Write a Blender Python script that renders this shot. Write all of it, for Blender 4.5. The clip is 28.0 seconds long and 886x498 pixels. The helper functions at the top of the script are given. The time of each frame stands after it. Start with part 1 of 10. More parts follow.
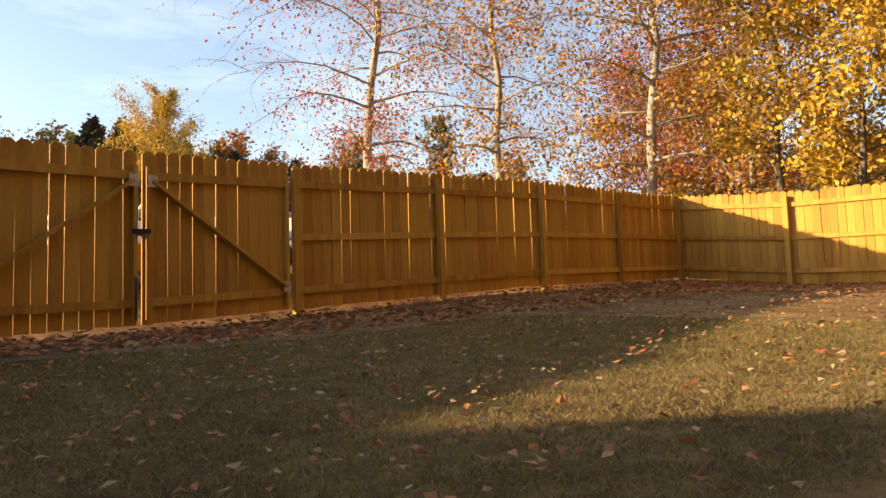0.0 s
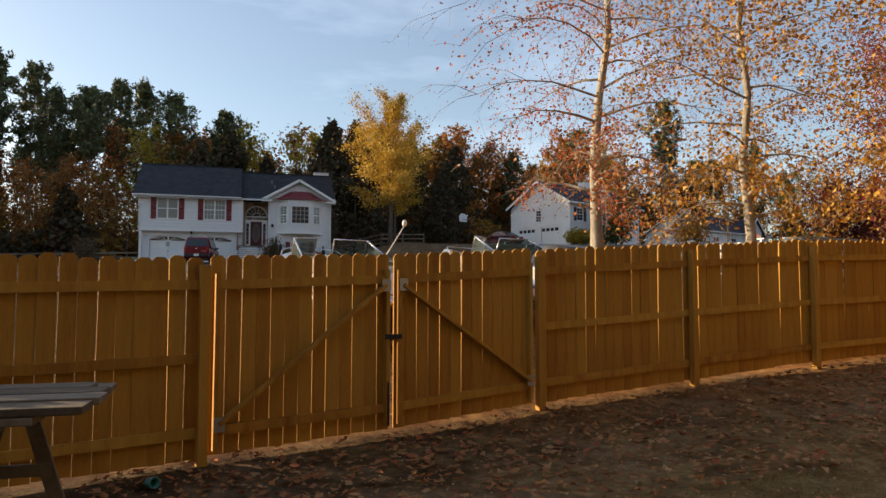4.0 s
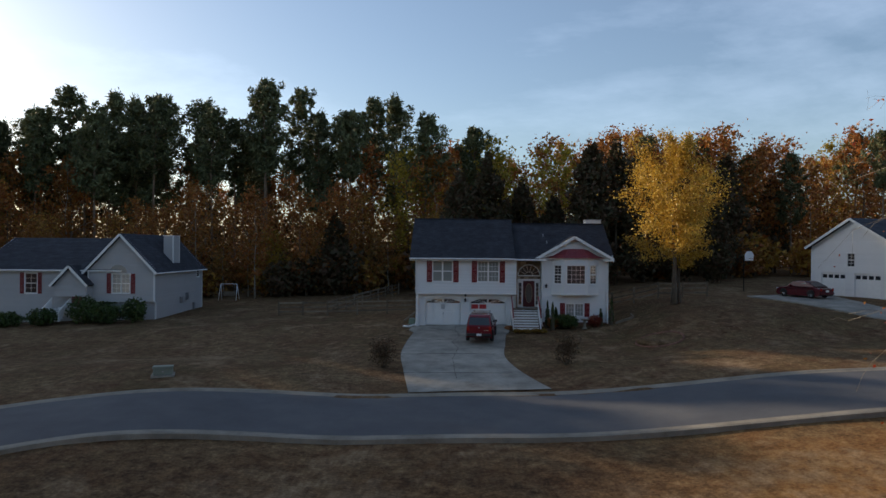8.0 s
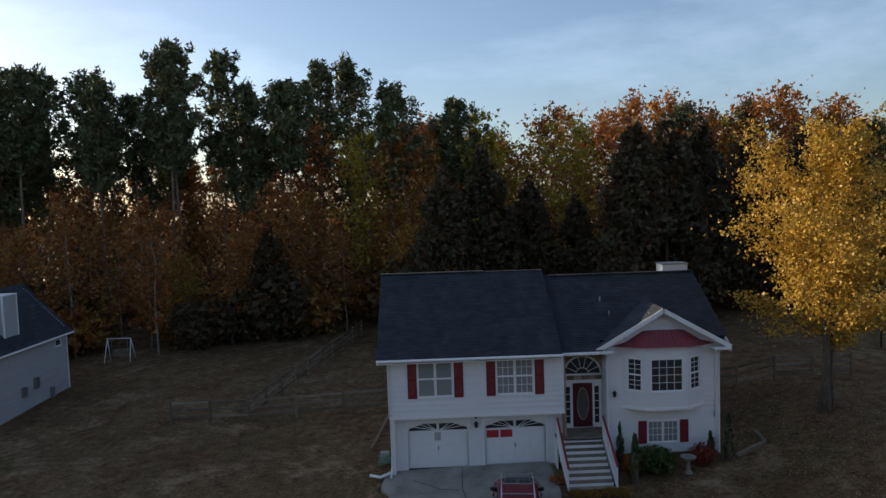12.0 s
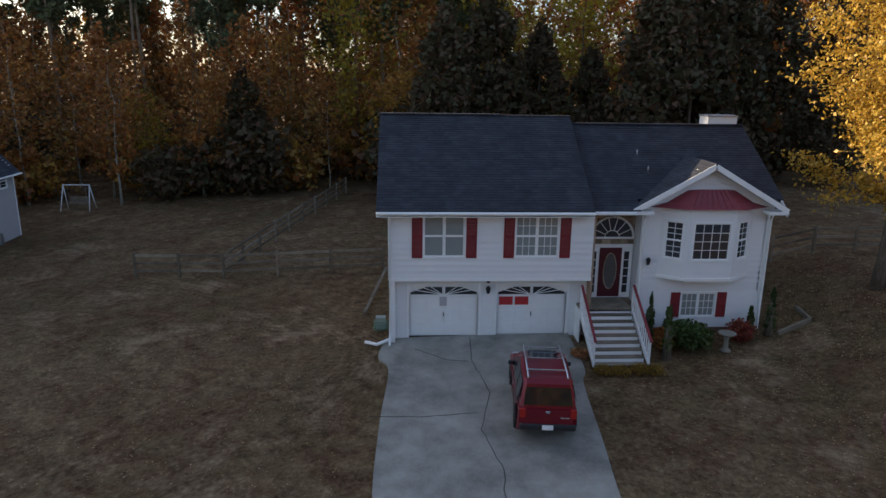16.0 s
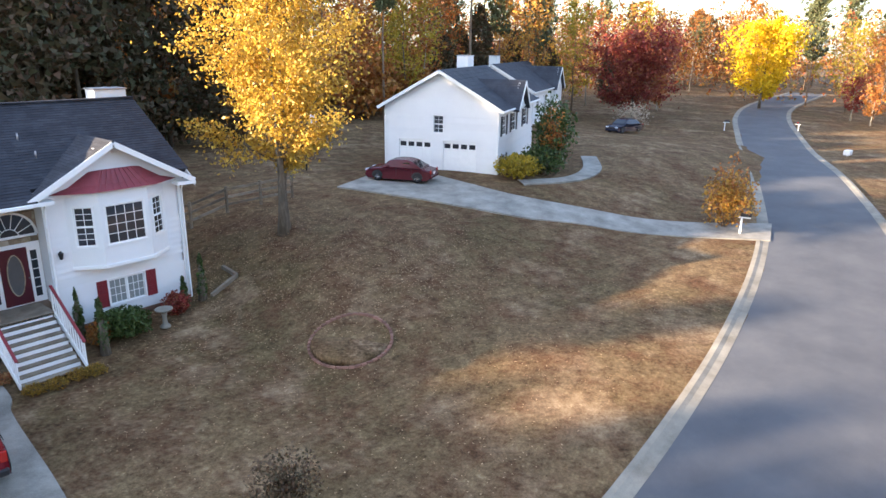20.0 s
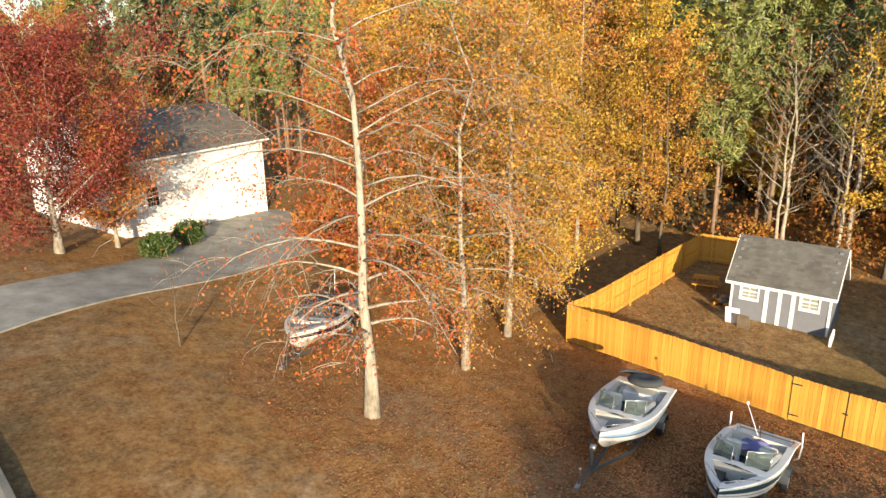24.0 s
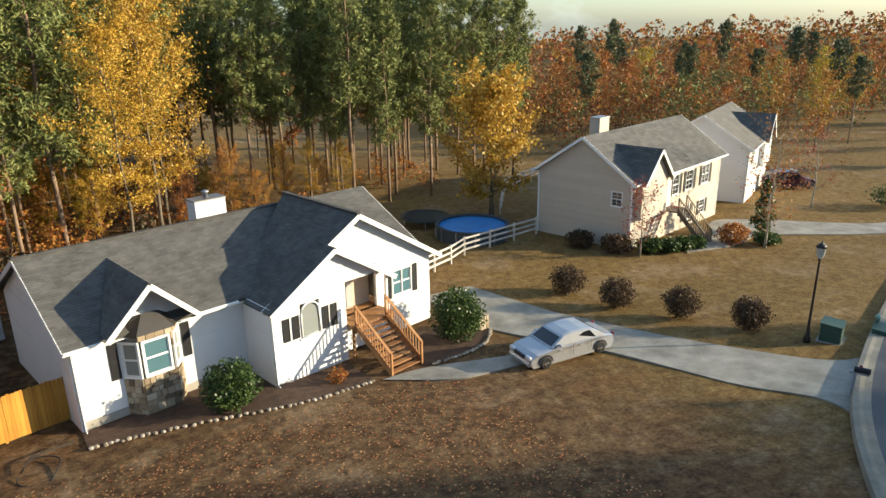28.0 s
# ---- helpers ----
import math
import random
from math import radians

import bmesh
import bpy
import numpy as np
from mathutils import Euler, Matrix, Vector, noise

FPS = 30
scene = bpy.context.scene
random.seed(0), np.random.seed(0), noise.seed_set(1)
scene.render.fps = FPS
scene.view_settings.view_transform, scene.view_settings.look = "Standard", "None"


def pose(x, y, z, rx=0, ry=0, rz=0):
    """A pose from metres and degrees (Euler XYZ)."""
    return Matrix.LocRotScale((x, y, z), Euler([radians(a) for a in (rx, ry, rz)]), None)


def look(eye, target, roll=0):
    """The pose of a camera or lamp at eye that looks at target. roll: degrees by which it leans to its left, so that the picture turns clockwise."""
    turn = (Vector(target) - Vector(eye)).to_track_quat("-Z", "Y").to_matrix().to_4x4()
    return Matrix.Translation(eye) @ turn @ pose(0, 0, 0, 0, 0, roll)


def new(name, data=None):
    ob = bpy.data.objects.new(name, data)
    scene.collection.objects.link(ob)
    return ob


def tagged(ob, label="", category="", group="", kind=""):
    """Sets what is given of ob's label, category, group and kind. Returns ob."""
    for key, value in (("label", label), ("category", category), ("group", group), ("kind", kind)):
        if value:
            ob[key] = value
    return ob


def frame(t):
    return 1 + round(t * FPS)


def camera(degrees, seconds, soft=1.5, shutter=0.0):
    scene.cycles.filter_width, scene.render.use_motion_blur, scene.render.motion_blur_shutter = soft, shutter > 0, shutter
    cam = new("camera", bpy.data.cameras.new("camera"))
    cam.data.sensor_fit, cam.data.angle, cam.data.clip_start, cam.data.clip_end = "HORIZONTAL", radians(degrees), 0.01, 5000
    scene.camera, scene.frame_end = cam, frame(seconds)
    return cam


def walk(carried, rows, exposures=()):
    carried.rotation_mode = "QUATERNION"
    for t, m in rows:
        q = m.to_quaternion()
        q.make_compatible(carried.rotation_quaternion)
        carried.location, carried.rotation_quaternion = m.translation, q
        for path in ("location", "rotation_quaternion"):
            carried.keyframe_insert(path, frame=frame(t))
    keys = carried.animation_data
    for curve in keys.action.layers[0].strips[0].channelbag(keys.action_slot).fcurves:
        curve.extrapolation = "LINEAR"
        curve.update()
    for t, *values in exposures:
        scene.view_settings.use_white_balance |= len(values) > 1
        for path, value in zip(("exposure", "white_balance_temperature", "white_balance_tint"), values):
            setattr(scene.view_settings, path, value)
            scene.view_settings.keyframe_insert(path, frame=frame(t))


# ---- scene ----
cam = camera(65.8, 28.0)
PATH = [
    (0, (7.369, -58.245, -3.634), (8.481, -56.591, -3.469), -1.94),
    (0.5, (7.287, -58.366, -3.649), (8.371, -56.693, -3.487), -1.82),
    (1, (7.190, -58.472, -3.637), (8.047, -56.671, -3.479), -1.50),
    (1.5, (7.127, -58.548, -3.592), (7.864, -56.695, -3.440), -1.29),
    (2, (7.103, -58.607, -3.547), (7.799, -56.737, -3.407), -0.97),
    (2.5, (7.240, -58.467, -3.570), (7.890, -56.582, -3.414), -0.77),
    (4.5, (7.166, -57.143, -1.685), (7.607, -55.195, -1.574), 1.04),
    (5, (6.618, -56.509, -1.200), (6.830, -54.523, -1.098), 1.18),
    (5.5, (5.981, -56.410, -0.727), (6.032, -54.413, -0.628), 0.81),
    (6, (5.136, -56.306, 0.295), (5.127, -54.308, 0.374), 1.10),
    (6.5, (4.254, -56.267, 1.745), (4.234, -54.268, 1.802), 0.96),
    (7, (3.867, -55.754, 2.930), (3.826, -53.755, 2.974), 0.85),
    (7.5, (3.329, -54.900, 4.473), (3.282, -52.901, 4.491), 0.59),
    (8, (2.886, -53.212, 5.930), (2.827, -51.213, 5.929), 0.44),
    (8.5, (2.534, -50.819, 7.459), (2.464, -48.821, 7.429), 0.20),
    (9, (2.366, -47.585, 8.894), (2.287, -45.587, 8.839), -0.20),
    (9.5, (2.041, -44.523, 9.671), (1.974, -42.525, 9.613), -0.30),
    (10, (1.539, -41.379, 10.587), (1.497, -39.380, 10.526), -0.15),
    (10.5, (1.505, -38.623, 10.298), (1.472, -36.624, 10.262), -0.30),
    (11, (1.266, -35.779, 11.116), (1.253, -33.780, 11.037), -0.38),
    (11.5, (1.426, -32.856, 11.941), (1.426, -30.86, 11.807), -1.6),
    (13.5, (0.048, -25.609, 11.319), (0.213, -23.62, 11.196), -0.2),
    (14, (0.237, -25.705, 11.146), (0.372, -23.713, 11.024), -0.2),
    (14.5, (0.257, -25.695, 10.962), (0.378, -23.703, 10.839), -0.2),
    (15, (0.156, -25.596, 10.711), (0.271, -23.612, 10.488), 0.2),
    (15.5, (-0.028, -25.461, 10.518), (0.086, -23.493, 10.178), 0.4),
    (16, (-0.144, -25.372, 10.193), (-0.034, -23.44, 9.689), 0.8),
    (16.5, (-0.024, -25.263, 10.014), (0.075, -23.352, 9.433), 0.9),
    (17, (0.102, -25.273, 9.983), (0.189, -23.361, 9.405), 0.9),
    (17.5, (0.202, -25.291, 9.928), (0.35, -23.381, 9.355), 1.0),
    (18, (0.34, -25.327, 9.959), (0.562, -23.423, 9.387), 0.8),
    (18.5, (0.461, -25.286, 10.07), (0.759, -23.394, 9.493), 0.9),
    (19, (0.51, -25.251, 10.245), (1.152, -23.448, 9.663), 0.8),
    (19.5, (0.689, -25.284, 10.327), (1.742, -23.685, 9.747), 0.6),
    (20, (0.639, -25.267, 10.522), (2.092, -24.022, 9.941), 0.8),
    (20.5, (0.594, -25.201, 10.508), (2.278, -24.286, 9.934), 0.5),
    (22.5, (0.493, -25.174, 10.457), (2.404, -25.345, 9.89), -0.4),
    (23, (0.517, -25.242, 10.486), (2.367, -25.745, 9.917), -0.5),
    (23.5, (0.582, -25.187, 10.432), (2.281, -26.075, 9.862), -0.7),
    (24, (0.466, -25.135, 10.509), (1.964, -26.329, 9.931), -0.8),
    (24.5, (0.516, -25.115, 10.486), (1.806, -26.528, 9.903), -0.9),
    (25, (0.599, -25.149, 10.478), (1.628, -26.761, 9.891), -0.8),
    (25.5, (0.672, -25.248, 10.552), (1.415, -27.007, 9.957), -1.0),
    (26, (0.588, -25.301, 10.599), (0.982, -27.167, 9.998), -1.1),
    (26.5, (0.675, -25.243, 10.604), (0.756, -27.147, 9.998), -0.9),
    (27, (0.685, -25.166, 10.612), (0.483, -27.06, 10.001), -0.8),
    (27.5, (0.666, -25.185, 10.525), (0.096, -27.0, 9.908), -0.9),
    (28, (0.501, -25.132, 10.432), (-0.517, -26.738, 9.813), -0.9),
]
walk(cam, [(t, look(eye, target, roll)) for t, eye, target, roll in PATH], [(0, 1.35, 8300, 14), (1, 1.15, 8300, 14), (2.5, 0.80, 8200, 14), (4.5, 0.74, 7700, 12), (5.5, 0.60, 7200, 10), (8, 0.22, 6900, 12), (11, 0.18, 6700, 14), (14.5, 0.50, 6800, 12), (15.5, 0.68, 7000, 12), (16.2, 0.95, 7000, 18), (17, 1.65, 7000, 18), (18, 2.05, 7000, 18), (19, 2.35, 7000, 18), (20.5, 2.45, 7000, 14), (22.5, 1.60, 7000, 10), (24, 1.15, 6900, 6), (25, 1.05, 6800, 4), (27, 0.95, 6700, 2), (28, 1.02, 6600, 2)])


# ---------------------------------------------------------------- light
SUN_ELEV, SUN_AZ = 13.6, 58.5  # degrees; azimuth to the left of +y
sun_way = Vector((-math.sin(radians(SUN_AZ)) * math.cos(radians(SUN_ELEV)), math.cos(radians(SUN_AZ)) * math.cos(radians(SUN_ELEV)), math.sin(radians(SUN_ELEV))))
world = bpy.data.worlds.new("world")
scene.world = world
world.use_nodes = True
wn = world.node_tree.nodes
sky = wn.new("ShaderNodeTexSky")
sky.sky_type = "NISHITA"
sky.sun_disc = False
sky.sun_elevation, sky.sun_rotation = radians(SUN_ELEV), radians(-SUN_AZ)
sky.air_density, sky.dust_density, sky.ozone_density = 1.0, 1.1, 3.0
wn["Background"].inputs["Strength"].default_value = 0.135
# thin high cloud over the whole sky: a faint even veil with drawn-out wisps
wl = world.node_tree.links
where, drawn, wisps, veil, cloud = wn.new("ShaderNodeTexCoord"), wn.new("ShaderNodeMapping"), wn.new("ShaderNodeTexNoise"), wn.new("ShaderNodeMapRange"), wn.new("ShaderNodeMix")
drawn.inputs["Rotation"].default_value, drawn.inputs["Scale"].default_value = (0.3, 0.2, 0.6), (1.2, 3.2, 5.0)
wisps.inputs["Scale"].default_value, wisps.inputs["Detail"].default_value, wisps.inputs["Roughness"].default_value = 1.3, 7, 0.62
veil.inputs["From Min"].default_value, veil.inputs["From Max"].default_value = 0.50, 0.85
veil.inputs["To Min"].default_value, veil.inputs["To Max"].default_value = 0.15, 0.8
cloud.data_type, cloud.blend_type = "RGBA", "ADD"
cloud.inputs[7].default_value = (2.4, 2.85, 3.6, 1)
wl.new(where.outputs["Generated"], drawn.inputs[0])
wl.new(drawn.outputs[0], wisps.inputs["Vector"])
wl.new(wisps.outputs[0], veil.inputs["Value"])
wl.new(veil.outputs[0], cloud.inputs[0])
wl.new(sky.outputs[0], cloud.inputs[6])
wl.new(cloud.outputs[2], wn["Background"].inputs["Color"])
sun_data = bpy.data.lights.new("sun", "SUN")
sun_data.energy, sun_data.angle, sun_data.color = 5.0, radians(0.6), (1.0, 0.83, 0.62)
sun = new("sun", sun_data)
sun.matrix_world = look(sun_way * 200, (0, 0, 0))


# ---------------------------------------------------------------- materials
def ramp_stops(ramp, stops):
    while len(ramp.elements) < len(stops):
        ramp.elements.new(0.5)
    for e, (p, c) in zip(ramp.elements, stops):
        e.position, e.color = p, (*c, 1)


def material(name, stops, scale=2.0, rough=0.7, metal=0.0, bump=0.2, fine=40.0, space="Object", stretch=(1, 1, 1), depth=0.02, obj_random=0.0, spec=0.4):
    """A surface with a colour that wanders between the stops, at a coarse and a fine scale, and fine relief."""
    m = bpy.data.materials.new(name)
    m.use_nodes = True
    n, l = m.node_tree.nodes, m.node_tree.links
    b = n["Principled BSDF"]
    tc, mp = n.new("ShaderNodeTexCoord"), n.new("ShaderNodeMapping")
    mp.inputs["Scale"].default_value = stretch
    l.new(tc.outputs[space], mp.inputs[0])
    coarse, grain = n.new("ShaderNodeTexNoise"), n.new("ShaderNodeTexNoise")
    coarse.inputs["Scale"].default_value, grain.inputs["Scale"].default_value = scale, fine
    coarse.inputs["Detail"].default_value, grain.inputs["Detail"].default_value = 6, 4
    coarse.inputs["Roughness"].default_value = 0.65
    for t in (coarse, grain):
        l.new(mp.outputs[0], t.inputs["Vector"])
    mix = n.new("ShaderNodeMath")
    mix.operation = "MULTIPLY_ADD"
    mix.inputs[1].default_value = 0.35
    sub = n.new("ShaderNodeMath")
    sub.operation = "MULTIPLY_ADD"
    sub.inputs[1].default_value, sub.inputs[2].default_value = 0.9, -0.12
    l.new(coarse.outputs[0], sub.inputs[0])
    l.new(grain.outputs[0], mix.inputs[0])
    l.new(sub.outputs[0], mix.inputs[2])
    last = mix.outputs[0]
    if obj_random:
        info, add = n.new("ShaderNodeObjectInfo"), n.new("ShaderNodeMath")
        add.operation = "MULTIPLY_ADD"
        add.inputs[1].default_value = obj_random
        half = n.new("ShaderNodeMath")
        half.operation = "SUBTRACT"
        half.inputs[1].default_value = 0.5
        l.new(info.outputs["Random"], half.inputs[0])
        l.new(half.outputs[0], add.inputs[0])
        l.new(last, add.inputs[2])
        last = add.outputs[0]
    ramp = n.new("ShaderNodeValToRGB")
    ramp_stops(ramp.color_ramp, stops)
    l.new(last, ramp.inputs[0])
    l.new(ramp.outputs[0], b.inputs["Base Color"])
    b.inputs["Roughness"].default_value, b.inputs["Metallic"].default_value = rough, metal
    b.inputs["Specular IOR Level"].default_value = spec
    if bump:
        bp = n.new("ShaderNodeBump")
        bp.inputs["Strength"].default_value, bp.inputs["Distance"].default_value = bump, depth
        l.new(grain.outputs[0], bp.inputs["Height"])
        l.new(bp.outputs[0], b.inputs["Normal"])
    return m


def shades(c, spread=0.18, mid=0.5):
    lo, hi = [v * (1 - spread) for v in c], [min(1, v * (1 + spread)) for v in c]
    return [(0.25, lo), (mid, c), (0.8, hi)]


def plain(name, c, rough=0.5, metal=0.0, spread=0.1, scale=3.0, fine=60.0, bump=0.08, depth=0.004, **k):
    return material(name, shades(c, spread), scale, rough, metal, bump, fine, depth=depth, **k)


def glass_material(name, tint=(0.03, 0.035, 0.04), rough=0.05):
    m = bpy.data.materials.new(name)
    m.use_nodes = True
    b = m.node_tree.nodes["Principled BSDF"]
    b.inputs["Base Color"].default_value = (*tint, 1)
    b.inputs["Roughness"].default_value = rough
    b.inputs["Specular IOR Level"].default_value = 0.9
    return m


def leaf_material(name, colours, shine=0.45, through_light=0.45):
    """Leaves: each its own colour, letting part of the light through."""
    m = bpy.data.materials.new(name)
    m.use_nodes = True
    n, l = m.node_tree.nodes, m.node_tree.links
    for x in list(n):
        if x.type != "OUTPUT_MATERIAL":
            n.remove(x)
    geo, info, add, frac = n.new("ShaderNodeNewGeometry"), n.new("ShaderNodeObjectInfo"), n.new("ShaderNodeMath"), n.new("ShaderNodeMath")
    add.operation, frac.operation = "MULTIPLY_ADD", "PINGPONG"
    add.inputs[1].default_value, frac.inputs[1].default_value = 0.35, 1.0
    l.new(info.outputs["Random"], add.inputs[0])
    l.new(geo.outputs["Random Per Island"], add.inputs[2])
    l.new(add.outputs[0], frac.inputs[0])
    ramp = n.new("ShaderNodeValToRGB")
    ramp_stops(ramp.color_ramp, [(i / max(1, len(colours) - 1), c) for i, c in enumerate(colours)])
    l.new(frac.outputs[0], ramp.inputs[0])
    d, t, mx = n.new("ShaderNodeBsdfPrincipled"), n.new("ShaderNodeBsdfTranslucent"), n.new("ShaderNodeMixShader")
    d.inputs["Roughness"].default_value = shine
    d.inputs["Specular IOR Level"].default_value = 0.25
    mx.inputs[0].default_value = through_light
    l.new(ramp.outputs[0], d.inputs["Base Color"])
    l.new(ramp.outputs[0], t.inputs["Color"])
    l.new(d.outputs[0], mx.inputs[1])
    l.new(t.outputs[0], mx.inputs[2])
    l.new(mx.outputs[0], n["Material Output"].inputs["Surface"])
    return m


def ground_material():
    """Dormant lawn: straw and olive grass, bare reddish earth and worn patches."""
    m = bpy.data.materials.new("dormant_lawn")
    m.use_nodes = True
    n, l = m.node_tree.nodes, m.node_tree.links
    b = n["Principled BSDF"]
    tc = n.new("ShaderNodeTexCoord")

    def tex(scale, detail=6, rough=0.6):
        t = n.new("ShaderNodeTexNoise")
        t.inputs["Scale"].default_value, t.inputs["Detail"].default_value, t.inputs["Roughness"].default_value = scale, detail, rough
        l.new(tc.outputs["Object"], t.inputs["Vector"])
        return t

    big, mid, clump, small, blade = tex(0.10), tex(0.45, 9, 0.75), tex(1.7, 9, 0.78), tex(7.0, 6, 0.75), tex(42.0, 3, 0.6)

    def ramp(src, stops):
        r = n.new("ShaderNodeValToRGB")
        ramp_stops(r.color_ramp, stops)
        l.new(src, r.inputs[0])
        return r.outputs[0]

    def mixed(f, a, c):
        x = n.new("ShaderNodeMix")
        x.data_type = "RGBA"
        l.new(f, x.inputs[0])
        l.new(a, x.inputs[6])
        l.new(c, x.inputs[7])
        return x.outputs[2]

    def blend(a, c, k):
        x = n.new("ShaderNodeMath")
        x.operation = "MULTIPLY_ADD"
        x.inputs[1].default_value = k
        l.new(a, x.inputs[0])
        y = n.new("ShaderNodeMath")
        y.operation = "MULTIPLY"
        y.inputs[1].default_value = 1 - k
        l.new(c, y.inputs[0])
        l.new(y.outputs[0], x.inputs[2])
        return x.outputs[0]

    patchy = blend(clump.outputs[0], small.outputs[0], 0.55)
    straw = ramp(patchy, [(0.36, (0.049, 0.028, 0.014)), (0.47, (0.135, 0.086, 0.044)), (0.56, (0.213, 0.143, 0.075)), (0.66, (0.328, 0.238, 0.135))])
    earth = ramp(patchy, [(0.36, (0.038, 0.018, 0.009)), (0.48, (0.094, 0.048, 0.024)), (0.58, (0.146, 0.080, 0.042)), (0.68, (0.237, 0.146, 0.083))])
    olive = ramp(patchy, [(0.36, (0.028, 0.021, 0.009)), (0.50, (0.080, 0.056, 0.024)), (0.66, (0.181, 0.133, 0.060))])
    one = mixed(ramp(big.outputs[0], [(0.45, (0, 0, 0)), (0.62, (0.7, 0.7, 0.7))]), straw, olive)
    two = mixed(ramp(mid.outputs[0], [(0.44, (0, 0, 0)), (0.60, (1, 1, 1))]), one, earth)
    # redder pine straw and dead grass south of the street
    sep, south = n.new("ShaderNodeSeparateXYZ"), n.new("ShaderNodeMapRange")
    l.new(tc.outputs["Object"], sep.inputs[0])
    l.new(sep.outputs["Y"], south.inputs["Value"])
    south.inputs["From Min"].default_value, south.inputs["From Max"].default_value = -22.0, -34.0
    south.inputs["To Min"].default_value, south.inputs["To Max"].default_value = 0.0, 0.75
    # stops raised so the colour itself carries the low sun on the eastern lawn
    red = ramp(patchy, [(0.36, (0.13, 0.050, 0.016)), (0.48, (0.37, 0.180, 0.054)), (0.58, (0.52, 0.290, 0.100)), (0.68, (0.66, 0.44, 0.20))])
    east, both = n.new("ShaderNodeMapRange"), n.new("ShaderNodeMath")
    l.new(sep.outputs["X"], east.inputs["Value"])
    east.inputs["From Min"].default_value, east.inputs["From Max"].default_value = 6.0, 16.0
    east.inputs["To Min"].default_value = 0.25
    both.operation = "MULTIPLY"
    l.new(south.outputs[0], both.inputs[0])
    l.new(east.outputs[0], both.inputs[1])
    patch = n.new("ShaderNodeMath")
    patch.operation = "MULTIPLY"
    l.new(both.outputs[0], patch.inputs[0])
    l.new(ramp(mid.outputs[0], [(0.38, (0.4, 0.4, 0.4)), (0.55, (1, 1, 1))]), patch.inputs[1])
    two = mixed(patch.outputs[0], two, red)
    # dry golden grass on the lawns to the south-west
    west, dry = n.new("ShaderNodeMapRange"), n.new("ShaderNodeMath")
    l.new(sep.outputs["X"], west.inputs["Value"])
    west.inputs["From Min"].default_value, west.inputs["From Max"].default_value = -16.0, -24.0
    west.inputs["To Max"].default_value = 0.9
    dry.operation = "MULTIPLY"
    l.new(south.outputs[0], dry.inputs[0])
    l.new(west.outputs[0], dry.inputs[1])
    two = mixed(dry.outputs[0], two, ramp(patchy, [(0.36, (0.062, 0.036, 0.012)), (0.48, (0.165, 0.106, 0.034)), (0.58, (0.255, 0.170, 0.060)), (0.68, (0.37, 0.27, 0.12))]))
    # lawn west of the boats: bare dark earth patches, plus tree shade painted as colour
    lawn_shade_x, lawn_shade_y, lawn_shade = n.new("ShaderNodeMapRange"), n.new("ShaderNodeMapRange"), n.new("ShaderNodeMath")
    l.new(sep.outputs["X"], lawn_shade_x.inputs["Value"])
    l.new(sep.outputs["Y"], lawn_shade_y.inputs["Value"])
    lawn_shade_x.inputs["From Min"].default_value, lawn_shade_x.inputs["From Max"].default_value = 15.0, 8.0
    lawn_shade_y.inputs["From Min"].default_value, lawn_shade_y.inputs["From Max"].default_value = -24.0, -30.0
    lawn_shade.operation = "MULTIPLY"
    l.new(lawn_shade_x.outputs[0], lawn_shade.inputs[0])
    l.new(lawn_shade_y.outputs[0], lawn_shade.inputs[1])
    lawn_shade_w, lawn_shade3, lawn_shade2 = n.new("ShaderNodeMapRange"), n.new("ShaderNodeMath"), n.new("ShaderNodeMath")
    l.new(sep.outputs["X"], lawn_shade_w.inputs["Value"])
    lawn_shade_w.inputs["From Min"].default_value, lawn_shade_w.inputs["From Max"].default_value = -22.0, -14.0
    lawn_shade3.operation = lawn_shade2.operation = "MULTIPLY"
    l.new(lawn_shade.outputs[0], lawn_shade3.inputs[0])
    l.new(lawn_shade_w.outputs[0], lawn_shade3.inputs[1])
    l.new(lawn_shade3.outputs[0], lawn_shade2.inputs[0])
    l.new(ramp(clump.outputs[0], [(0.40, (0.9, 0.9, 0.9)), (0.62, (0.25, 0.25, 0.25))]), lawn_shade2.inputs[1])
    two = mixed(lawn_shade2.outputs[0], two, ramp(patchy, [(0.36, (0.034, 0.019, 0.010)), (0.48, (0.075, 0.043, 0.023)), (0.60, (0.125, 0.076, 0.040)), (0.70, (0.20, 0.14, 0.08))]))
    # dark earth inside the fenced yard, deepened to paint in the shade there
    yard, inside, yard_area = n.new("ShaderNodeMapRange"), n.new("ShaderNodeMapRange"), n.new("ShaderNodeMath")
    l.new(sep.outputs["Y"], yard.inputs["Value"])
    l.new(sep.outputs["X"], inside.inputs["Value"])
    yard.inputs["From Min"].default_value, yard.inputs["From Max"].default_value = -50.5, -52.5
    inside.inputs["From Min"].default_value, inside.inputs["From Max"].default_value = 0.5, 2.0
    yard_area.operation = "MULTIPLY"
    l.new(yard.outputs[0], yard_area.inputs[0])
    l.new(inside.outputs[0], yard_area.inputs[1])
    yard_shade = n.new("ShaderNodeMath")
    yard_shade.operation = "MULTIPLY"
    turf, yard_shade_fade = n.new("ShaderNodeMapRange"), n.new("ShaderNodeMath")
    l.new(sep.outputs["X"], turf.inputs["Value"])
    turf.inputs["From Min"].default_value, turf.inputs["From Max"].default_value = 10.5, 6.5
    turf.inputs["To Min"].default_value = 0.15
    yard_shade_fade.operation = "MULTIPLY"
    l.new(yard_area.outputs[0], yard_shade_fade.inputs[0])
    l.new(turf.outputs[0], yard_shade_fade.inputs[1])
